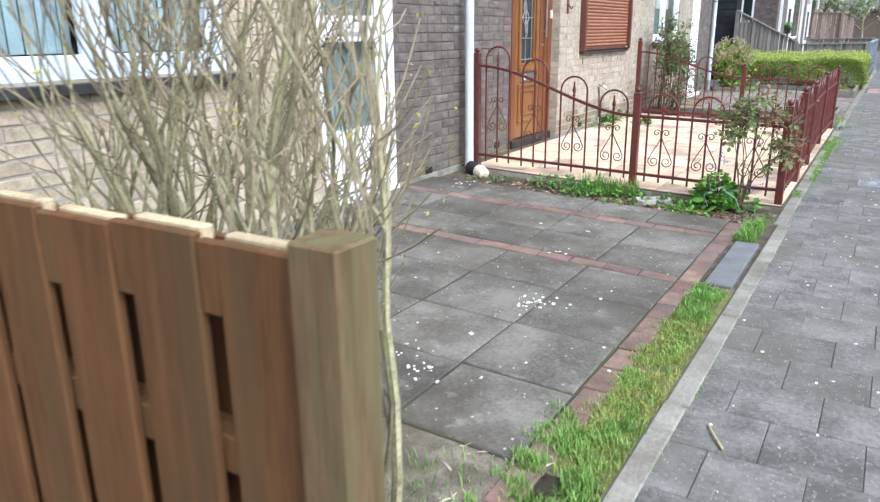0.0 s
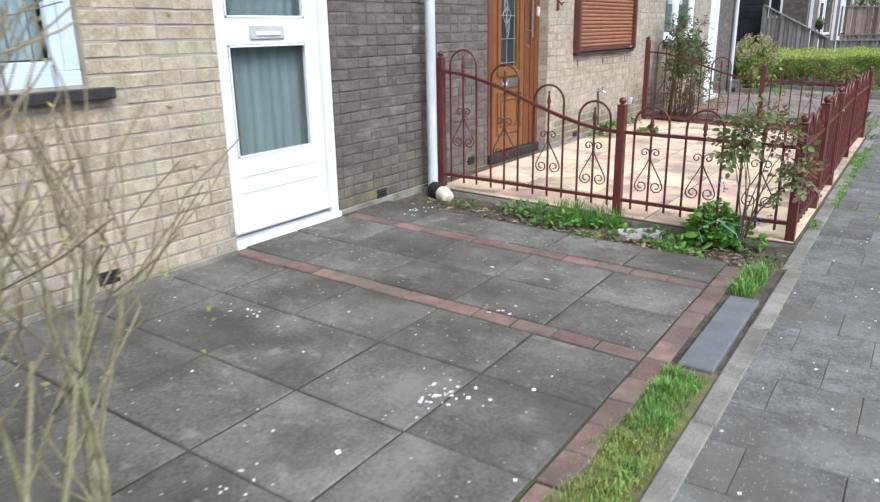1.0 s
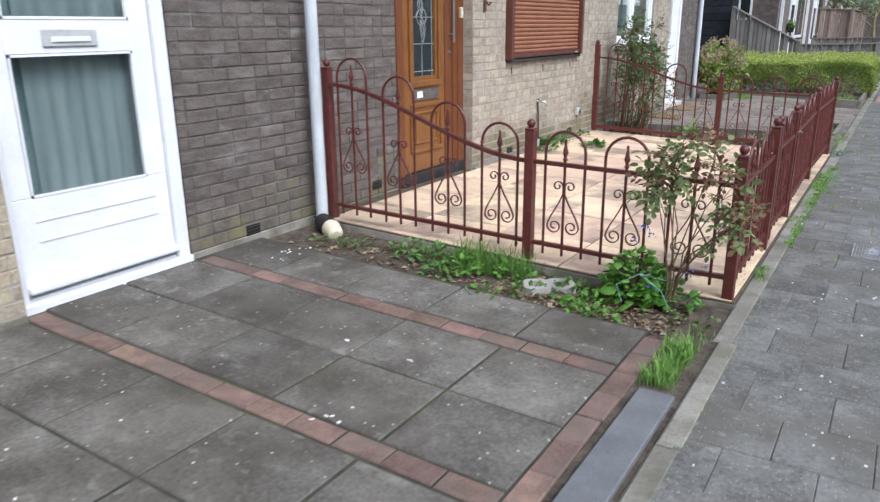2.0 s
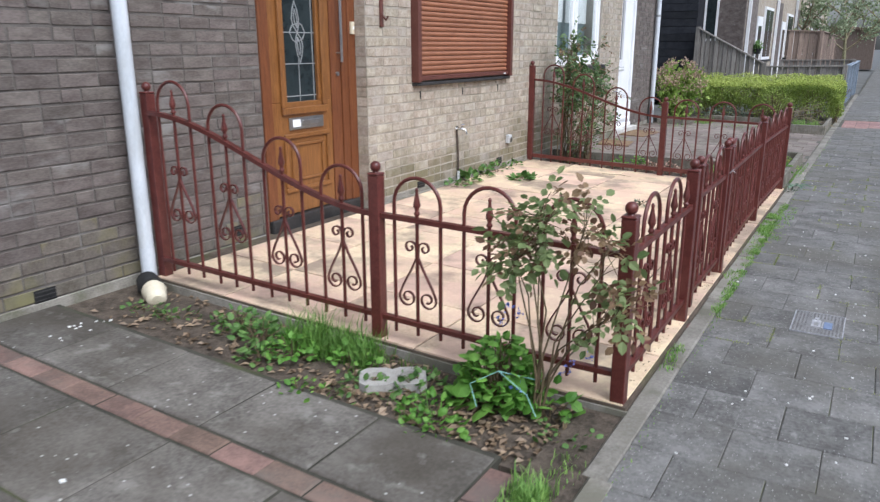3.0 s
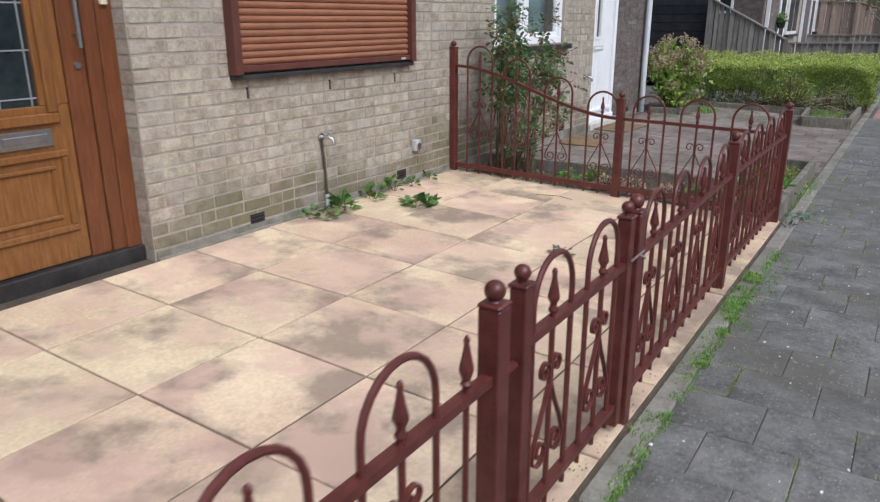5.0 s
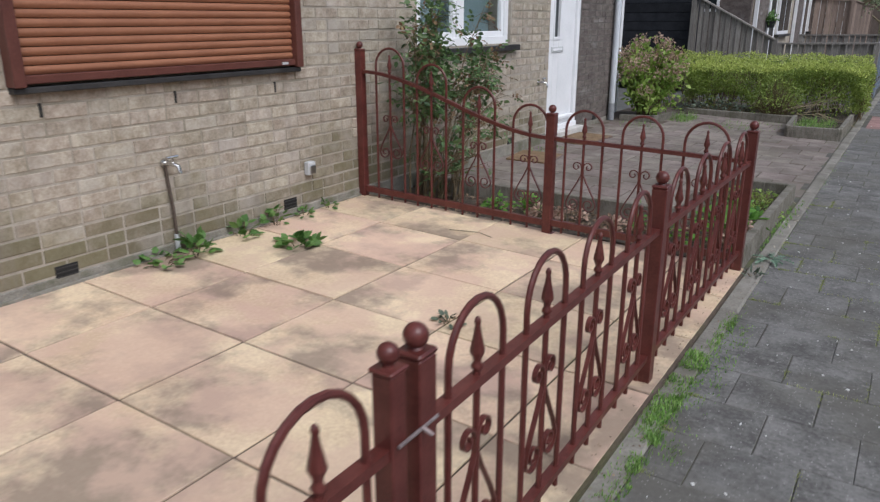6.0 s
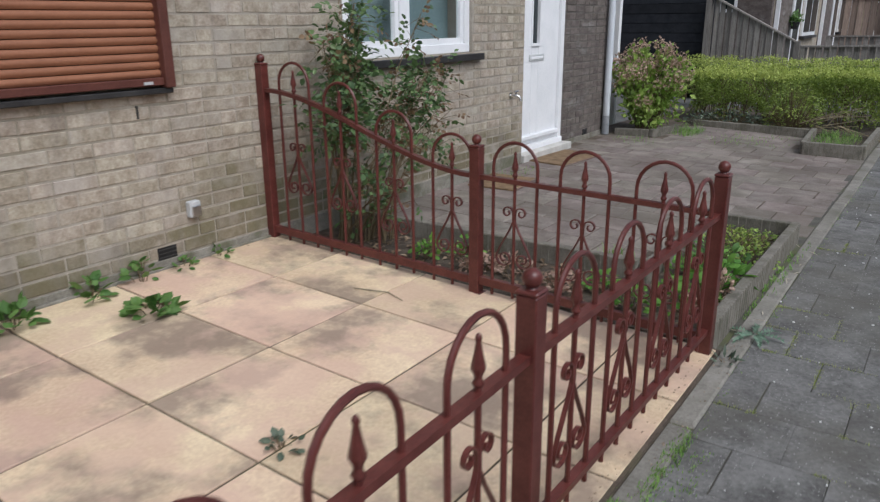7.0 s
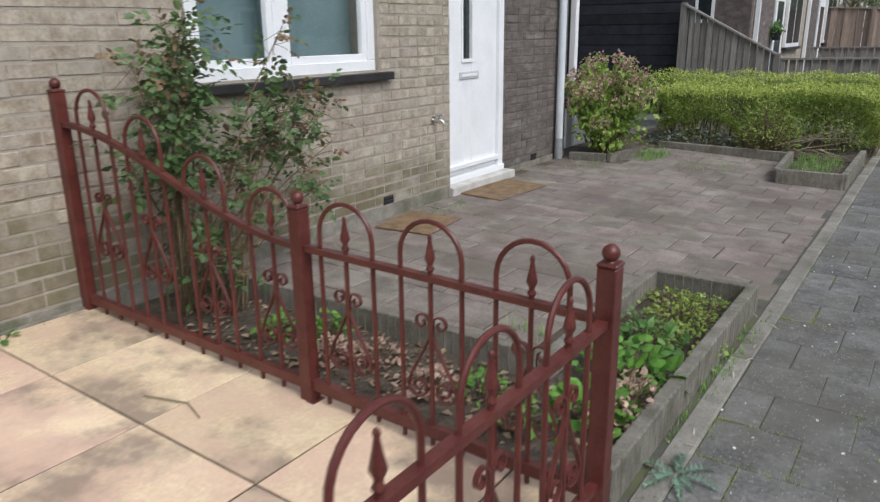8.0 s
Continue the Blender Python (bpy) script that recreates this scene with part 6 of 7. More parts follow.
# ---- hydrangea, hedge ----
def hydrangea():
    r = random.Random(41)
    w = thing("hydrangea", "green hydrangea bush with dry brown flower heads", "shrub", at=(-3.06, 18.05, 0.05))
    stems, V1, heads = bmesh.new(), [], []
    for k in range(95):
        a, q = r.uniform(0, 6.283), math.sqrt(r.random())
        tip = Vector((0.46 * q * math.cos(a), 0.60 * q * math.sin(a), 1.08 * (1 - 0.3 * q * q) * (1 - 0.75 * r.random() ** 2.2)))
        mid = tip * 0.5 + Vector((0, 0, 0.08))
        tube(stems, [(tip.x * 0.2, tip.y * 0.2, -0.05), mid, tip], [0.006, 0.004, 0.003], 5)
        V1 += [(mid * 0.55).lerp(tip, t) + rvec(r) * 0.09 for t in [r.random() ** 0.7 for _ in range(30)]]
        if tip.z > 0.5 or r.random() < 0.3:
            heads.append(tip)
        if k % 3 == 0:
            heads.append(mid.lerp(tip, 0.55) + rvec(r) * 0.1)
    tagged(part("stem_mass", stems, ROSE_STEM, w, smooth=True), kind="stuff")
    V, F = scatter_leaves(V1, 0.075, r, up=0.3, ratio=0.62, spread=0.04)
    tagged(raw("leaves", V, F, HYDRANGEA, w), kind="stuff")
    pts = [h + rvec(r) * 0.065 for h in heads for _ in range(42)]
    V, F = scatter_leaves(pts, 0.029, r, up=0.2, ratio=0.8)
    tagged(raw("dry_bloom", V, F, DRY_BLOOM, w, "dry beige-brown flower heads"), kind="stuff")


hydrangea()


def hedge(name, label, x0, x1, y0, y1, top, n, seed, leaf=0.042):
    r = random.Random(seed)
    w = thing(name, label, "hedge", at=((x0 + x1) / 2, (y0 + y1) / 2, 0.05))
    cx, cy = (x0 + x1) / 2, (y0 + y1) / 2
    stems, side_pts, top_pts = bmesh.new(), [], []
    for k in range(int(abs(x1 - x0) * 16)):
        x, y = r.uniform(x0, x1), r.uniform(y0 + 0.1, y1 - 0.1)
        for j in range(3):
            tube(stems, [(x - cx, y - cy, -0.05), (x - cx + r.uniform(-0.1, 0.1), y - cy + r.uniform(-0.12, 0.12), 0.3), (x - cx + r.uniform(-0.2, 0.2), y - cy + r.uniform(-0.25, 0.25), top * 0.75)], [0.008, 0.006, 0.003], 4)
    tagged(part("stem_mass", stems, ROSE_STEM, w), kind="stuff")
    while len(side_pts) + len(top_pts) < n:
        x, y, z = r.uniform(x0 - 0.05, x1 + 0.05), r.uniform(y0, y1), r.uniform(0.1, top)
        edge = min(x - x0, x1 - x, y - y0, y1 - y, top - z)
        bulge = 0.17 * noise.noise((x * 2.2, y * 2.2, z * 2.2 + seed))
        if edge > 0.16 + bulge and r.random() > 0.10:
            continue
        if z < 0.28 and r.random() > 0.25 + 2 * noise.noise((x * 5, y * 5, z * 5)):
            continue
        if noise.noise((x * 4.5, y * 4.5, z * 4.5 + 9)) < -0.2 and r.random() < 0.6:
            continue
        p = Vector((x - cx + bulge * 0.6, y - cy + bulge * 0.8, z - 0.05 + bulge * 0.5))
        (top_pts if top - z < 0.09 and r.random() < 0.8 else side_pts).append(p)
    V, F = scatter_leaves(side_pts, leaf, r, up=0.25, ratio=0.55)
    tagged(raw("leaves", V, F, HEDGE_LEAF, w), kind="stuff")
    # leaves near the top take the lighter material, which paints the lit top
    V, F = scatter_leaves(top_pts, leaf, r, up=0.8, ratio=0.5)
    tagged(raw("fresh_growth", V, F, HEDGE_LIT_TOP, w, "fresh yellow-green tips, lightened for the lit top"), kind="stuff")


hedge("hedge", "clipped green privet hedge beside the paving", -2.9, -0.54, 19.35, 20.35, 0.74, 34000, 51, leaf=0.034)
hedge("hedge", "low clipped hedge before the grey fence", -3.9, -0.70, 21.6, 22.5, 0.76, 16000, 52, leaf=0.036)
broad_plant("shrub", "small leafy shrub at the hedge foot", (-1.55, 19.05, 0.05), 0.34, 0.28, 0.62, 900, 0.045, 53, HEDGE_LEAF, 0.5)
broad_plant("ivy", "grey-green ground cover below the hedge", (-2.35, 19.15, 0.04), 0.55, 0.16, 0.22, 420, 0.045, 54, IVY)
br = thing("cut_brushwood", "pale bare cut branches lying by the hedge", "brushwood", at=(-1.1, 18.9, 0.1))
r = random.Random(55)
for k in range(12):
    a = r.uniform(-0.6, 1.1)
    p = Vector((r.uniform(-0.35, 0.1), r.uniform(-0.15, 0.2), r.uniform(0.0, 0.1)))
    d = Vector((math.cos(a), 0.2 * r.uniform(-1, 1), math.sin(a) * 0.7)) * r.uniform(0.35, 0.75)
    part("branch", tube(bmesh.new(), [p, p + d * 0.5 + rvec(r) * 0.03, p + d], [0.007, 0.005, 0.003], 5), TWIG, br, smooth=True)


# ---- grey boundary fence, black boards ----
YF = 23.5


def plank_fence(name, label, pts, step, plank, material, along, fixed, z0=0.0, gap_dark=True, cap=0.0, group=""):
    """Planks between pts (u, top) along x or y; every second plank set back, capped."""
    w = thing(name, label, "fence", group, at=((pts[0][0] + pts[-1][0]) / 2, fixed, z0) if along == "x" else (fixed, (pts[0][0] + pts[-1][0]) / 2, z0))
    inv = Matrix.Translation(-Vector(w.location))

    def top_at(u):
        for (a, ta), (b, tb) in zip(pts, pts[1:]):
            if a <= u <= b:
                return ta + (tb - ta) * (u - a) / (b - a)
        return pts[-1][1]
    u, k = pts[0][0], 0
    while u < pts[-1][0] - 0.01:
        v = min(u + plank, pts[-1][0])
        off = 0.0 if k % 2 == 0 else 0.025
        bm = bmesh.new()
        args = (u, v, fixed + off, fixed + off + 0.018) if along == "x" else (fixed - off - 0.018, fixed - off, u, v)
        box(bm, *args, z0 + 0.04, 1.0)
        for q in bm.verts:
            if q.co.z > 0.5:
                q.co.z = top_at(q.co.x if along == "x" else q.co.y)
        part("plank", bm, material, w).matrix_parent_inverse = inv
        u += step
        k += 1
    for (a, ta), (b, tb) in zip(pts, pts[1:]):
        bm = bmesh.new()
        n = (0, 1, 0) if along == "x" else (1, 0, 0)
        q = (lambda u, z: (u, fixed + 0.01, z)) if along == "x" else (lambda u, z: (fixed - 0.01, u, z))
        ribbon(bm, [q(a, ta + 0.01), q((a + b) / 2, (ta + tb) / 2 + 0.01), q(b, tb + 0.01)], n, 0.10, 0.03)
        part("cap_rail", bm, material, w).matrix_parent_inverse = inv
    for a, ta in (pts[0], pts[-1]):
        args = (a - 0.05, a + 0.05, fixed - 0.03, fixed + 0.06) if along == "x" else (fixed - 0.06, fixed + 0.03, a - 0.05, a + 0.05)
        part("post", B(*args, z0 - 0.05, ta + 0.03, bevel=0.004), material, w).matrix_parent_inverse = inv
    return w


plank_fence("plank_fence", "weathered grey plank fence with a sloping top", [(-3.95, 1.80), (-2.38, 0.97)], 0.105, 0.085, GREY_WOOD, "x", YF)
plank_fence("plank_fence", "low weathered grey plank fence", [(-2.30, 0.90), (-0.68, 0.93)], 0.115, 0.09, GREY_WOOD, "x", YF + 0.02)
plank_fence("plank_fence", "low weathered grey plank fence behind another", [(-2.5, 0.98), (-0.68, 1.0)], 0.115, 0.09, GREY_WOOD, "x", YF + 4.3)
plank_fence("picket_fence", "low blue-grey painted picket fence along the pavement", [(YF + 0.1, 0.93), (YF + 6.5, 0.93)], 0.16, 0.07, BLUE_RAIL, "y", -0.62)
plank_fence("tall_plank_fence", "tall brown plank fence along a garden", [(33.0, 1.85), (41.0, 1.80)], 0.16, 0.15, BROWN_WOOD, "y", -1.9)
plank_fence("tall_plank_fence", "tall brown plank fence across a garden", [(-4.2, 1.95), (-1.95, 1.85)], 0.16, 0.15, BROWN_WOOD, "x", 33.0)
shed = thing("black_shed", "black-stained horizontal board shed wall", "shed", at=(-6.0, 24.2, 0))
inv = Matrix.Translation(-Vector(shed.location))
part("shed_body", B(-9.0, -4.05, 23.72, 26.5, 0, 3.0), BLACK_WOOD, shed).matrix_parent_inverse = inv
for k in range(16):
    part("board", B(-9.0, -4.03, 23.685 + 0.004 * (k % 2), 23.715, 0.05 + k * 0.18, 0.05 + k * 0.18 + 0.172, bevel=0.004), BLACK_WOOD, shed).matrix_parent_inverse = inv
tagged(part("garden_post", B(-3.67, -3.60, 18.35, 18.43, 0.0, 2.6, bevel=0.004), WHITE_PAINT), "white-painted post beside the house corner", "post")


# ---- far row of houses ----
def far_house(y0, y1, seed):
    """Terraced house further along: yellow brick, brown brick bay by the door, windows, roof."""
    r = random.Random(seed)
    w = thing("terraced_house", "yellow brick terraced house with white window frames", "house", "far houses", at=(-3.05, (y0 + y1) / 2, 0))
    inv = Matrix.Translation(-Vector(w.location))

    def P(name, *b, m=WHITE_PAINT, bevel=0.0, parent=None, label=""):
        ob = part(name, B(*b, bevel=bevel), m, parent or w, label)
        ob.matrix_parent_inverse = inv
        return ob
    X = -3.05
    L = y1 - y0
    P("wall", X - 7, X, y0, y1, 0, 5.4, m=OLD_BRICK)
    P("porch_wall", X, X + 0.02, y0 + 0.02, y0 + 1.6, 0, 2.7, m=DARK_BRICK)
    P("door", X + 0.02, X + 0.05, y0 + 1.62, y0 + 2.55, 0.05, 2.15)
    P("door_pane", X + 0.05, X + 0.056, y0 + 1.8, y0 + 2.35, 0.9, 1.9, m=DARK_GLASS)
    for a, b, c, d in ((y0 + 2.95, y0 + 4.55, 1.0, 2.45), (y0 + 0.6, y0 + 1.9, 3.4, 4.7), (y0 + 2.95, y0 + 4.55, 3.4, 4.7)):
        win = P("window", X, X + 0.05, a, b, c, d)
        P("pane", X + 0.05, X + 0.056, a + 0.08, (a + b) / 2 - 0.04, c + 0.08, d - 0.08, m=DARK_GLASS)
        P("pane", X + 0.05, X + 0.056, (a + b) / 2 + 0.04, b - 0.08, c + 0.08, d - 0.08, m=DARK_GLASS)
        P("window_sill", X, X + 0.10, a - 0.05, b + 0.05, c - 0.06, c, m=DARK_SILL)
    P("drainpipe", X + 0.01, X + 0.09, y0 + 0.04, y0 + 0.12, 0, 5.3, m=WHITE_PAINT)
    bm = bmesh.new()
    for p, q in (((X + 0.35, 5.4), (X - 3.6, 8.2)), ((X - 3.6, 8.2), (X - 7.4, 5.4))):
        vs = [bm.verts.new((a, y, h + dz)) for y in (y0, y1) for (a, h) in (p, q) for dz in (0, 0.15)]
        for f in ((0, 2, 3, 1), (4, 5, 7, 6), (0, 1, 5, 4), (2, 6, 7, 3), (1, 3, 7, 5), (0, 4, 6, 2)):
            bm.faces.new([vs[i] for i in f])
    part("roof", bm, ROOF, w).matrix_parent_inverse = inv


for k in range(5):
    far_house(24.6 + k * 5.3, 24.6 + (k + 1) * 5.3 - 0.01, k)
tagged(part("house_end", B(-10.0, -3.06, 24.45, 24.595, 0, 5.4), DARK_BRICK), "brown-grey brick end wall of a terraced row", "wall", kind="structure")
gw = thing("gable_window", "narrow dark window in a white frame on the end wall", "window", at=(-3.86, 24.45, 1.50))
for a, b, c, d in ((-0.17, -0.12, 0, 1.3), (0.12, 0.17, 0, 1.3), (-0.12, 0.12, 0, 0.06), (-0.12, 0.12, 1.24, 1.3)):
    part("frame", B(a, b, -0.04, 0.0, c, d), WHITE_PAINT, gw)
part("pane", B(-0.12, 0.12, -0.02, -0.012, 0.06, 1.24), DARK_GLASS, gw)
pot = thing("hanging_plant", "small dark plant in a wall pot by a door", "plant pot", at=(-2.92, 26.1, 1.25))
part("pot", lathe(bmesh.new(), [(0.07, -0.08), (0.10, 0.06)], (0, 0, 0), 12), BLACK, pot)
V, F = scatter_leaves([rvec(rng) * 0.15 * rng.random() + Vector((0, 0, 0.12)) for _ in range(160)], 0.08, rng)
raw("foliage", V, F, WEED_LEAF, pot)


def tree(x, y, h, seed, leafm):
    r = random.Random(seed)
    w = thing("tree", "street tree with fresh spring leaves", "tree", "far trees", at=(x, y, 0))
    tips, segs = [], []
    grow(r, (0, 0, -0.1), (0, 0, 1), h * 0.55, h * 0.022, 0, tips, segs, up=0.5)
    top = segs[0][0][-1]
    for k in range(9):
        a = k * 0.7 + r.random()
        grow(r, segs[0][0][3 + k % 4], (math.cos(a), math.sin(a), 0.9), h * 0.42, h * 0.010, 2, tips, segs, bend=0.4, kids=(2, 4))
    bm = bmesh.new()
    for pts, rad, _ in segs[:1]:
        tube(bm, pts, rad, 8)
    part("trunk", bm, BARK, w, smooth=True)
    small = bmesh.new()
    for pts, rad, depth in segs[1:]:
        if depth == 2:
            part("limb", tube(bmesh.new(), pts[::2], [max(0.006, q) for q in rad[::2]], 6), TWIG, w, smooth=True)
        else:
            tube(small, pts[::2], [max(0.006, q) for q in rad[::2]], 5)
    tagged(part("twig_mass", small, TWIG, w), kind="stuff")
    pts = [q + rvec(r) * 0.35 * r.random() for p, _, dep in segs[1:] for q in p[2:] for _ in range(4)]
    V, F = scatter_leaves(pts, 0.13, r, up=0.1, ratio=0.7, spread=0.2)
    tagged(raw("crown", V, F, leafm, w), kind="stuff")


tree(-1.6, 43.5, 4.6, 61, SPRING_LEAF)
tree(-2.7, 36.2, 3.8, 62, SPRING_LEAF)
tree(0.4, 56.0, 7.0, 63, HEDGE_LEAF)
tree(5.5, 64.0, 8.0, 64, HEDGE_LEAF)
# next two stand out of view across the street, added as reflected backdrop
tree(12.5, 22.0, 6.0, 65, HEDGE_LEAF)
tree(12.0, 8.0, 5.5, 66, HEDGE_LEAF)
gs = thing("garden_shed", "brown wooden shed with a flat red-brown roof", "shed", at=(-1.8, 57, 0))
part("shed_wall", B(-1.5, 1.1, 0, 3, 0, 2.35), BROWN_WOOD, gs)
part("roof", B(-1.7, 1.25, -0.2, 3.2, 2.35, 2.5, bevel=0.01), RED_BRICK, gs)

# unseen houses across the street, added only for the panes to mirror
for k in range(6):
    y0 = -14 + k * 8
    w = thing("opposite_house", "unseen brick house across the street, added for pane reflections", "house", "opposite houses", at=(17, y0 + 4, 0))
    part("wall", B(0, 8, -4, 3.99, 0, 5.6), OLD_BRICK if k % 2 else DARK_BRICK, w)
    for a, c in ((-3, 0.9), (0.6, 0.9), (-3, 3.4), (0.6, 3.4)):
        part("window", B(-0.05, 0, a, a + 2.2, c, c + 1.5), WHITE_PAINT, w)
        part("pane", B(-0.06, -0.05, a + 0.1, a + 2.1, c + 0.1, c + 1.4), DARK_GLASS, w)
    part("roof", B(-0.4, 8.4, -4, 3.99, 5.6, 5.9), ROOF, w)
tagged(part("road", B(2.72, 9.5, -60, 90, -0.1, -0.06), surf("asphalt", (0.04, 0.04, 0.042), (0.07, 0.07, 0.072), vary=0, island=False)), "grey asphalt street", "road", kind="structure")
tagged(part("kerb_street", B(2.6, 2.72, -4, 60, -0.1, 0.0), KERB), "concrete street kerb", "kerb", kind="structure")


# ---- pieces: paving ----
def tile_mesh(name, lx, ly, th, bevel, material):
    bm = bmesh.new()
    box(bm, -lx / 2, lx / 2, -ly / 2, ly / 2, -th, 0)
    tops = [e for e in bm.edges if all(v.co.z > -0.001 for v in e.verts)]
    bmesh.ops.bevel(bm, geom=tops, offset=bevel, segments=1, affect="EDGES")
    me = bpy.data.meshes.new(name)
    bm.to_mesh(me)
    bm.free()
    me.materials.append(material)
    return me


def lay(name, me, parent, x, y, z, slope, r, jig=0.002, tip=0.004, sx=1.0, sy=1.0, dz=0.0015):
    ob = new(name, me)
    ob.parent = parent
    ob.location = (x + r.uniform(-jig, jig), y + r.uniform(-jig, jig), z + r.uniform(-dz, dz))
    ob.rotation_euler = (r.uniform(-tip, tip), math.atan(slope) + r.uniform(-tip, tip), r.uniform(-tip, tip))
    ob.scale = (sx, sy, 1)
    return ob


rp = random.Random(77)
drive = bpy.data.objects["driveway_bed"]
xs = [-0.855, -1.348, -1.862, -2.388, -2.885, -3.385]
rows = [(2.885, 3.39), (3.39, 3.885), (3.885, 4.405), (4.405, 4.872), (4.99, 5.43), (5.43, 5.90), (6.02, 6.435)]
me_tile = tile_mesh("grey_tile", 0.497, 0.497, 0.05, 0.005, GREY_TILE)
for a, b in rows:
    for p, q in zip(xs, xs[1:]):
        x, y = (p + q) / 2, (a + b) / 2
        lay("tile", me_tile, drive, x, y, gz(x), 0.035, rp, sx=(p - q - 0.012) / 0.497, sy=(b - a - 0.012) / 0.497)
me_brick = tile_mesh("edging_brick", 0.20, 0.10, 0.05, 0.005, RED_BRICK)
for yr in (4.931, 5.96):
    x = -0.96
    while x > -3.35:
        lay("brick", me_brick, drive, x, yr, gz(x) + 0.001, 0.035, rp, 0.003, 0.012)
        x -= 0.207
y = 2.75
while y < 6.46:
    ob = lay("brick", me_brick, drive, -0.80, y, 0.001, 0.0, rp, 0.004, 0.015)
    ob.rotation_euler.z += math.pi / 2
    y += 0.207
slab = tagged(part("stone_slab", B(-0.712, -0.568, 4.92, 5.85, -0.03, 0.012, bevel=0.006), SLATE), "smooth blue-grey stone slab by the kerb", "slab")

terrace = bpy.data.objects["terrace_bed"]
me_patio = tile_mesh("terrace_tile", 0.6, 0.6, 0.05, 0.003, PEACH_TILE)
px = [-0.578, -0.93, -1.54, -2.13, -2.735, -3.27]
py = [6.965, 7.51, 8.10, 8.695, 9.278, 9.86, 10.433, 11.015, 11.605, 12.14]
for p, q in zip(px, px[1:]):
    for a, b in zip(py, py[1:]):
        x, y = (p + q) / 2, (a + b) / 2
        lay("terrace_tile", me_patio, terrace, x, y, gz(x) + 0.032, 0.035 if x < -0.85 else 0.01, rp, 0.001, 0.003, sx=(p - q - 0.010) / 0.6, sy=(b - a - 0.010) / 0.6)
tagged(slope_slab("terrace_edge", -0.56, -3.42, 6.952, 6.962, -0.012, 0.06, KERB), "cement edge of the terrace", "terrace", kind="structure")
tagged(slope_slab("wall_strip", -3.265, -3.32, 9.05, 12.14, -0.042, 0.06, PLINTH), "cement strip along the house wall", "terrace", kind="structure")

kerb = tagged(new("kerb"), "row of worn narrow concrete kerb stones", "kerb", kind="structure")
me_kerb = tile_mesh("kerb_stone", 0.096, 0.99, 0.12, 0.012, KERB)
y = -4.0
while y < 30:
    lay("kerb_stone", me_kerb, kerb, -0.502 if y < 6.6 else -0.531, y, 0.004, 0.0, rp, 0.004, 0.004)
    y += 1.0

pave = bpy.data.objects["pavement_bed"]
me_pave = tile_mesh("pavement_tile", 0.2925, 0.2895, 0.05, 0.0025, PAVE_TILE)
V, F = [], []
for j in range(111):
    y = PY0 + PL / 2 + j * PL
    for i in range(12):
        x = -0.485 + PW / 2 + i * PW - (PW / 2 if j % 2 else 0.0)
        if y > 18.9 and y < 20.4:
            continue
        if x > 2.46:
            continue
        w = 1.0
        if i == 0 and j % 2:
            x, w = x + PW / 4, 0.49
        near = x < 0.8 and 2.2 < y < 14.5
        if near:
            lay("pavement_tile", me_pave, pave, x, y, 0.0, 0.0, rp, 0.002, 0.003, sx=w, dz=0.0006)
        else:
            k, hx, hy, z = len(V), 0.147 * w, 0.147, rp.uniform(-0.001, 0.002)
            V += [(x - hx, y - hy, z - 0.008), (x + hx, y - hy, z - 0.008), (x + hx, y + hy, z - 0.008), (x - hx, y + hy, z - 0.008), (x - hx + 0.006, y - hy + 0.006, z), (x + hx - 0.006, y - hy + 0.006, z), (x + hx - 0.006, y + hy - 0.006, z), (x - hx + 0.006, y + hy - 0.006, z)]
            F += [(k, k + 1, k + 5, k + 4), (k + 1, k + 2, k + 6, k + 5), (k + 2, k + 3, k + 7, k + 6), (k + 3, k, k + 4, k + 7), (k + 4, k + 5, k + 6, k + 7)]
tagged(part("pavement_far", B(-0.455, 2.59, 28.4, 90, -0.06, -0.001), PAVE_TILE), "grey pavement further along the street", "pavement", kind="structure")
tagged(raw("pavement_tiles", V, F, PAVE_TILE, pave), kind="stuff")
V, F = [], []
for j in range(7):
    for i in range(14):
        x, y = -0.43 + 0.105 + i * 0.21, 18.95 + 0.105 + j * 0.207
        k = len(V)
        V += [(x - 0.102, y - 0.101, 0.0), (x + 0.102, y - 0.101, 0.0), (x + 0.102, y + 0.101, 0.0), (x - 0.102, y + 0.101, 0.0)]
        F += [(k, k + 1, k + 2, k + 3)]
tagged(raw("crossing_bricks", V, F, surf("pink_red_paver", (0.24, 0.14, 0.125), (0.36, 0.22, 0.20), vary=0.15), pave, "pinkish red pavers across the pavement"), kind="stuff")

drive2 = bpy.data.objects["driveway_bed.001"]
me_pav2 = tile_mesh("brown_paver", 0.293, 0.293, 0.05, 0.005, DRIVE_PAVER)
for j in range(21):
    y = 12.80 + 0.15 + j * 0.30
    for i in range(11):
        x = -0.58 - 0.15 - i * 0.30 + (0.15 if j % 2 else 0)
        w = 1.0
        if x > -0.65:
            x, w = -0.652, 0.48
        if x < -3.42 or (y < 14.25 and x > -1.27) or (y > 17.5 and x > -1.3) or (y > 17.6 and x < -2.75):
            continue
        lay("paver", me_pav2, drive2, x, y, gz(x, 0.025) + 0.001, 0.025, rp, 0.004, 0.006, sx=w)


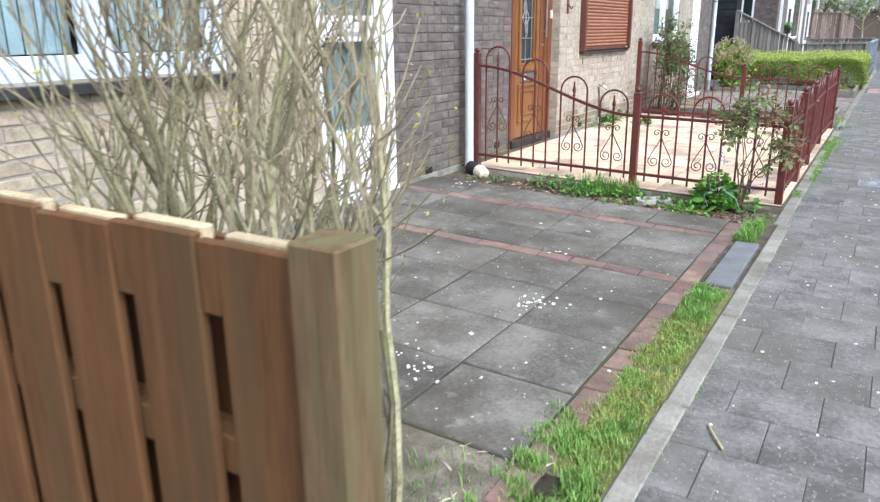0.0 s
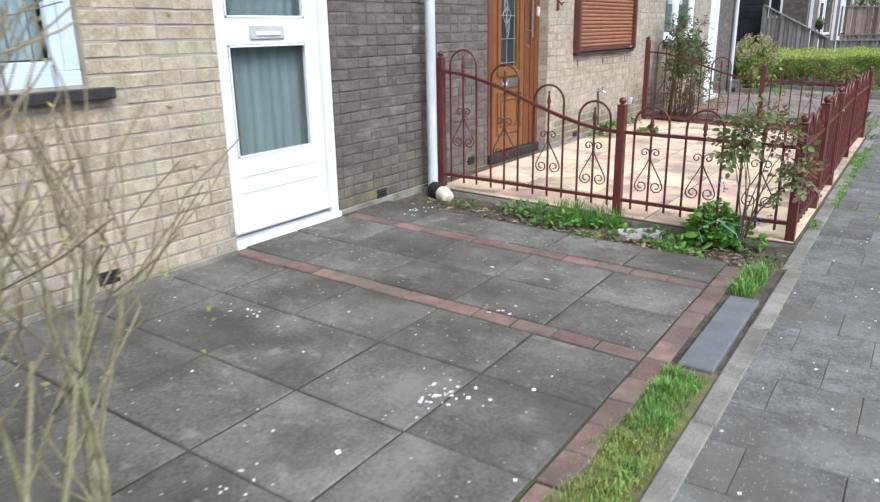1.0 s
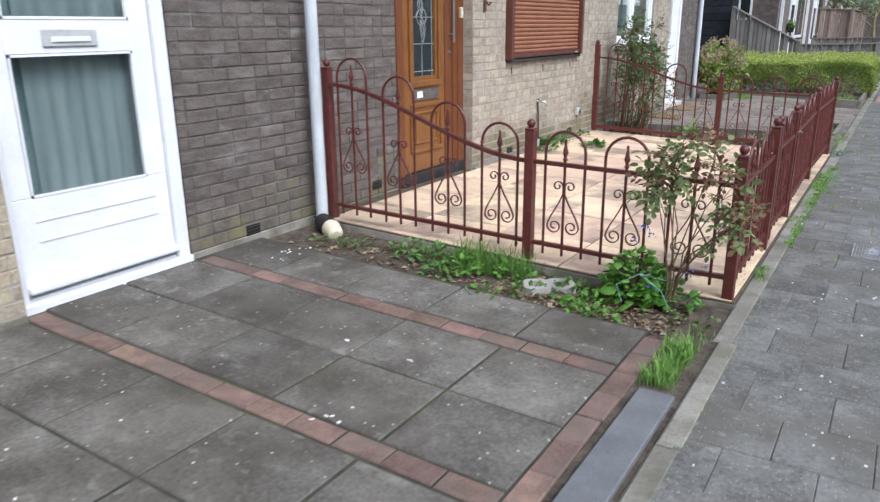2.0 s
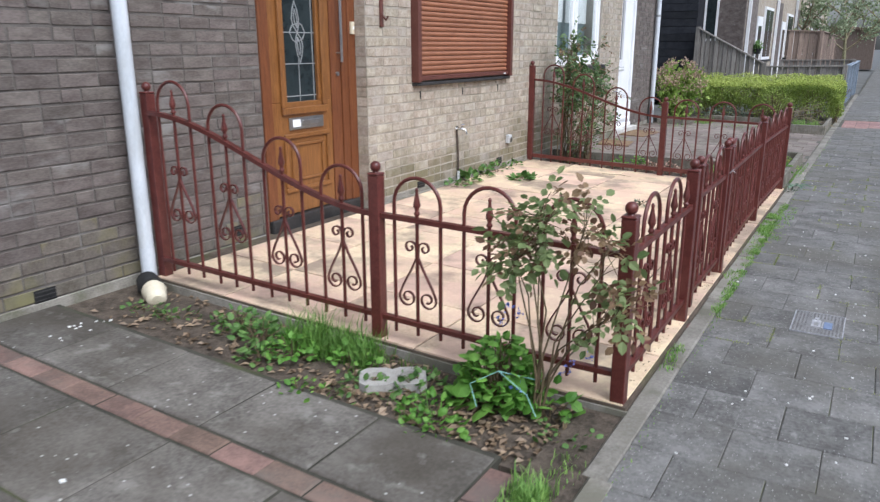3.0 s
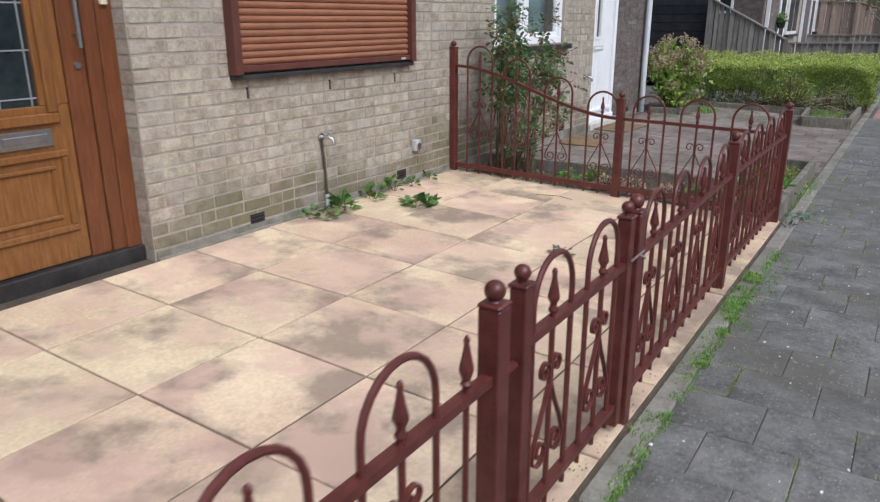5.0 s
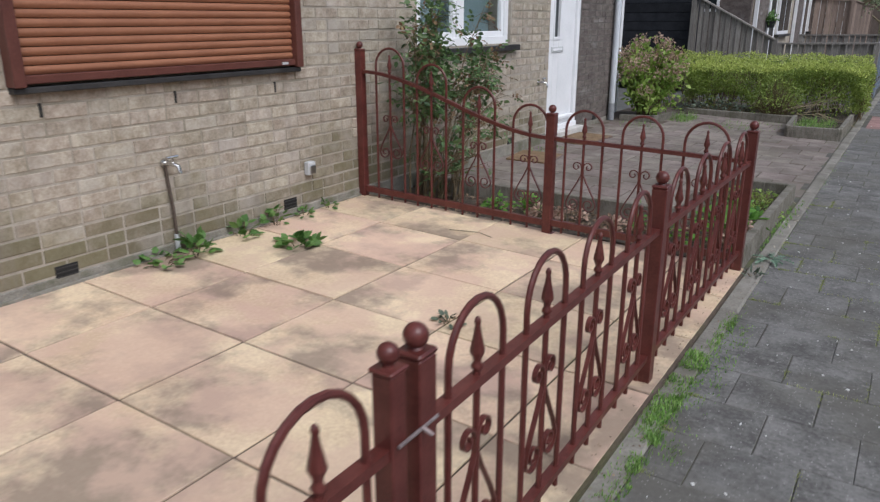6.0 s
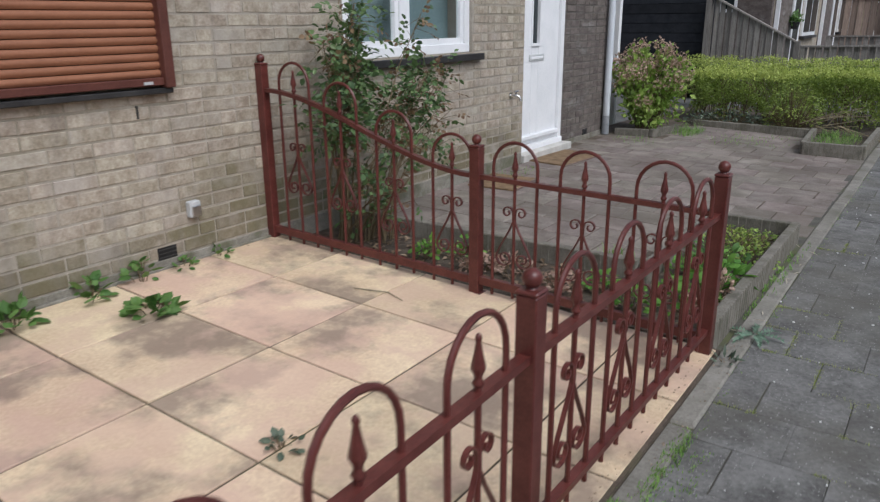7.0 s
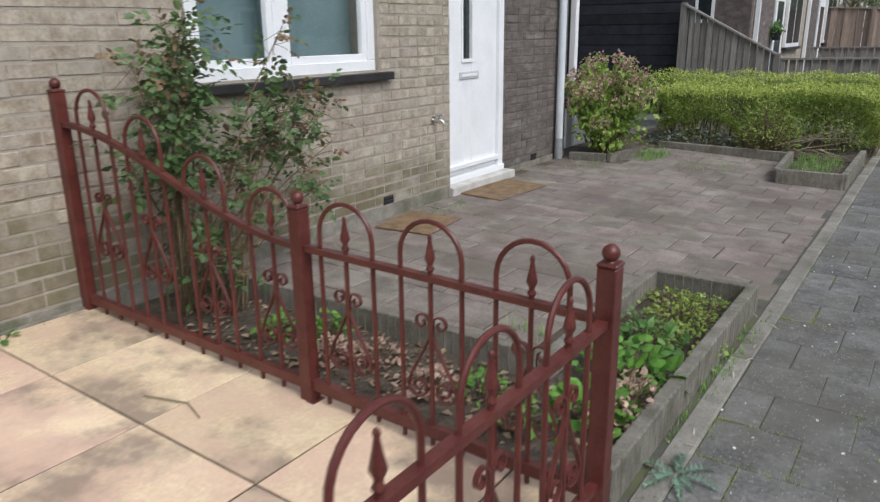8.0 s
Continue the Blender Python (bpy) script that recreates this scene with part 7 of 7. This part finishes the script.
# ---- pieces: brickwork ----
def brickwork(wall, x, y0, y1, z0, z1, holes, material, low_materials, low_z, near, seed, length=0.22, course=0.0745):
    """Half-lapped bricks on the backing wall: those in the near stretch singly, the rest joined."""
    r = random.Random(seed)
    shared, V, F, M = {}, [], [], []
    j, z, count = 0, z0, 0
    while z < z1 - 0.02:
        y = y0 - (length / 2 if j % 2 else 0)
        while y < y1:
            ln = length if r.random() < 0.74 else length / 2
            a, b = max(y, y0), min(y + ln, y1)
            y += ln
            pieces = [(a, b)]
            for h in holes:
                if z + course - 0.01 > h[2] and z < h[3]:
                    nxt = []
                    for p, q in pieces:
                        if p < h[0]:
                            nxt.append((p, min(q, h[0])))
                        if q > h[1]:
                            nxt.append((max(p, h[1]), q))
                    pieces = nxt
            for p, q in pieces:
                if q - p < 0.03:
                    continue
                p, q = p + 0.0045, q - 0.0045
                sag = 0.004 * noise.noise((p * 1.1, j * 3.7, seed))
                c0, c1 = z + 0.0055 + sag + r.uniform(-0.0015, 0.0015), z + course - 0.0055 + sag + r.uniform(-0.0015, 0.0015)
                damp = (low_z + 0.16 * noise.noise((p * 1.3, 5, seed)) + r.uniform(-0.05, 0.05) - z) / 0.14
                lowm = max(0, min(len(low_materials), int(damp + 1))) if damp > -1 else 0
                out = r.uniform(-0.002, 0.0025)
                if near[0] < p < near[1] and near[2] < z < near[3] and count < 290:
                    count += 1
                    key = (round(q - p, 2), lowm)
                    if key not in shared:
                        me = bpy.data.meshes.new("brick")
                        bm = bmesh.new()
                        w = (q - p) / 2
                        box(bm, -0.02, 0.0, -w, w, -(c1 - c0) / 2, (c1 - c0) / 2)
                        bmesh.ops.bevel(bm, geom=[e for e in bm.edges if all(v.co.x > -0.001 for v in e.verts)], offset=0.003, segments=1, affect="EDGES")
                        bm.to_mesh(me)
                        bm.free()
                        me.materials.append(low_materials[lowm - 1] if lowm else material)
                        shared[key] = me
                    ob = new("brick", shared[key])
                    ob.parent = wall
                    ob.location = (x + out, (p + q) / 2, (c0 + c1) / 2)
                    ob.rotation_euler = (r.uniform(-0.006, 0.006), 0, r.uniform(-0.008, 0.008))
                else:
                    k, e = len(V), 0.003
                    X = x + out
                    w0, w1, w2, w3 = (r.uniform(-0.002, 0.003) for _ in range(4))
                    V += [(X - 0.012, p, c0), (X - 0.012, q, c0), (X - 0.012, q, c1), (X - 0.012, p, c1), (X, p + e, c0 + e + w0), (X, q - e, c0 + e + w1), (X, q - e, c1 - e - w2), (X, p + e, c1 - e - w3)]
                    F += [(k, k + 1, k + 5, k + 4), (k + 1, k + 2, k + 6, k + 5), (k + 2, k + 3, k + 7, k + 6), (k + 3, k, k + 4, k + 7), (k + 4, k + 5, k + 6, k + 7)]
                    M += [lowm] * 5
        z += course
        j += 1
    ob = tagged(raw("bricks", V, F, material, wall), kind="stuff")
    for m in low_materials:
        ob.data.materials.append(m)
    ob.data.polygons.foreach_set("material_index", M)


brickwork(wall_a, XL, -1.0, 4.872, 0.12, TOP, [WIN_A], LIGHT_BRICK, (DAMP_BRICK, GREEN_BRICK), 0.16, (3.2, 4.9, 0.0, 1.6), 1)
brickwork(wall_d, XD, 4.872, 9.04, 0.12, TOP, [DOOR_1, DOOR_2], DARK_BRICK, (DARK_MOSS,), 0.30, (5.9, 7.5, 0.1, 1.3), 2)
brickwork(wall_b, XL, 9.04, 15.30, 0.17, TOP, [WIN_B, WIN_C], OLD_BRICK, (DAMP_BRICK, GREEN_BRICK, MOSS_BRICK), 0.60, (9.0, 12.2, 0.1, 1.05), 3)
brickwork(wall_e, XD, 15.30, Y_END, 0.12, TOP, [DOOR_3], DARK_BRICK, (), 0.0, (16.3, 17.4, 0.1, 1.3), 4)
# the side of the yellow wall beside the wooden door, and low plinths
V, F, z, j = [], [], 0.17, 0
while z < TOP:
    k = len(V)
    a, b = XL - 0.10, XL - 0.006
    V += [(a, 9.038, z + 0.006), (b, 9.038, z + 0.006), (b, 9.038, z + 0.068), (a, 9.038, z + 0.068), (a, 9.046, z + 0.006), (b, 9.046, z + 0.006), (b, 9.046, z + 0.068), (a, 9.046, z + 0.068)]
    F += [(k, k + 1, k + 2, k + 3), (k, k + 4, k + 5, k + 1), (k + 3, k + 2, k + 6, k + 7)]
    z += 0.0745
tagged(raw("bricks", V, F, OLD_BRICK, wall_b), kind="stuff")
for x, y0, y1, z1 in ((XL, -1.0, 4.872, 0.118), (XL, 9.05, 15.28, 0.165), (XD, 5.91, 8.0, 0.118), (XD, 16.4, Y_END, 0.118)):
    tagged(part("plinth", B(x - 0.03, x + 0.006, y0, y1, -0.02, z1, bevel=0.004), PLINTH), "mossy cement plinth of the house wall", "plinth", kind="structure")


# ---- sub-parts: pieces carried by a part ----
def nest(child_name, parent_name):
    """Hang each piece on the nearest part of that name within the same thing."""
    bpy.context.view_layer.update()

    def centre(o):
        c = sum((Vector(v) for v in o.bound_box), Vector()) / 8
        return o.matrix_world @ c
    for ob in [o for o in scene.objects if o.parent and o.name.split(".")[0] == child_name]:
        near = [o for o in ob.parent.children if o.name.split(".")[0] == parent_name]
        if near:
            best = min(near, key=lambda o: (centre(o) - centre(ob)).length)
            m = ob.matrix_world.copy()
            ob.parent = best
            ob.matrix_parent_inverse = best.matrix_world.inverted()
            ob.matrix_basis = m


for child, holder in (("letter_flap", "letter_plate"), ("letter_sticker", "letter_plate"), ("ball", "cap"), ("lid_mark_hole", "lid_mark"), ("tap_handle", "spout"), ("bell_button", "bell_plate"),
                      ("hook_arm", "hook_plate"), ("door_pane", "door"), ("cover", "housing"), ("lead_came", "pane"), ("lock", "bottom_rail"), ("stile_cap", "gate_stile")):
    nest(child, holder)
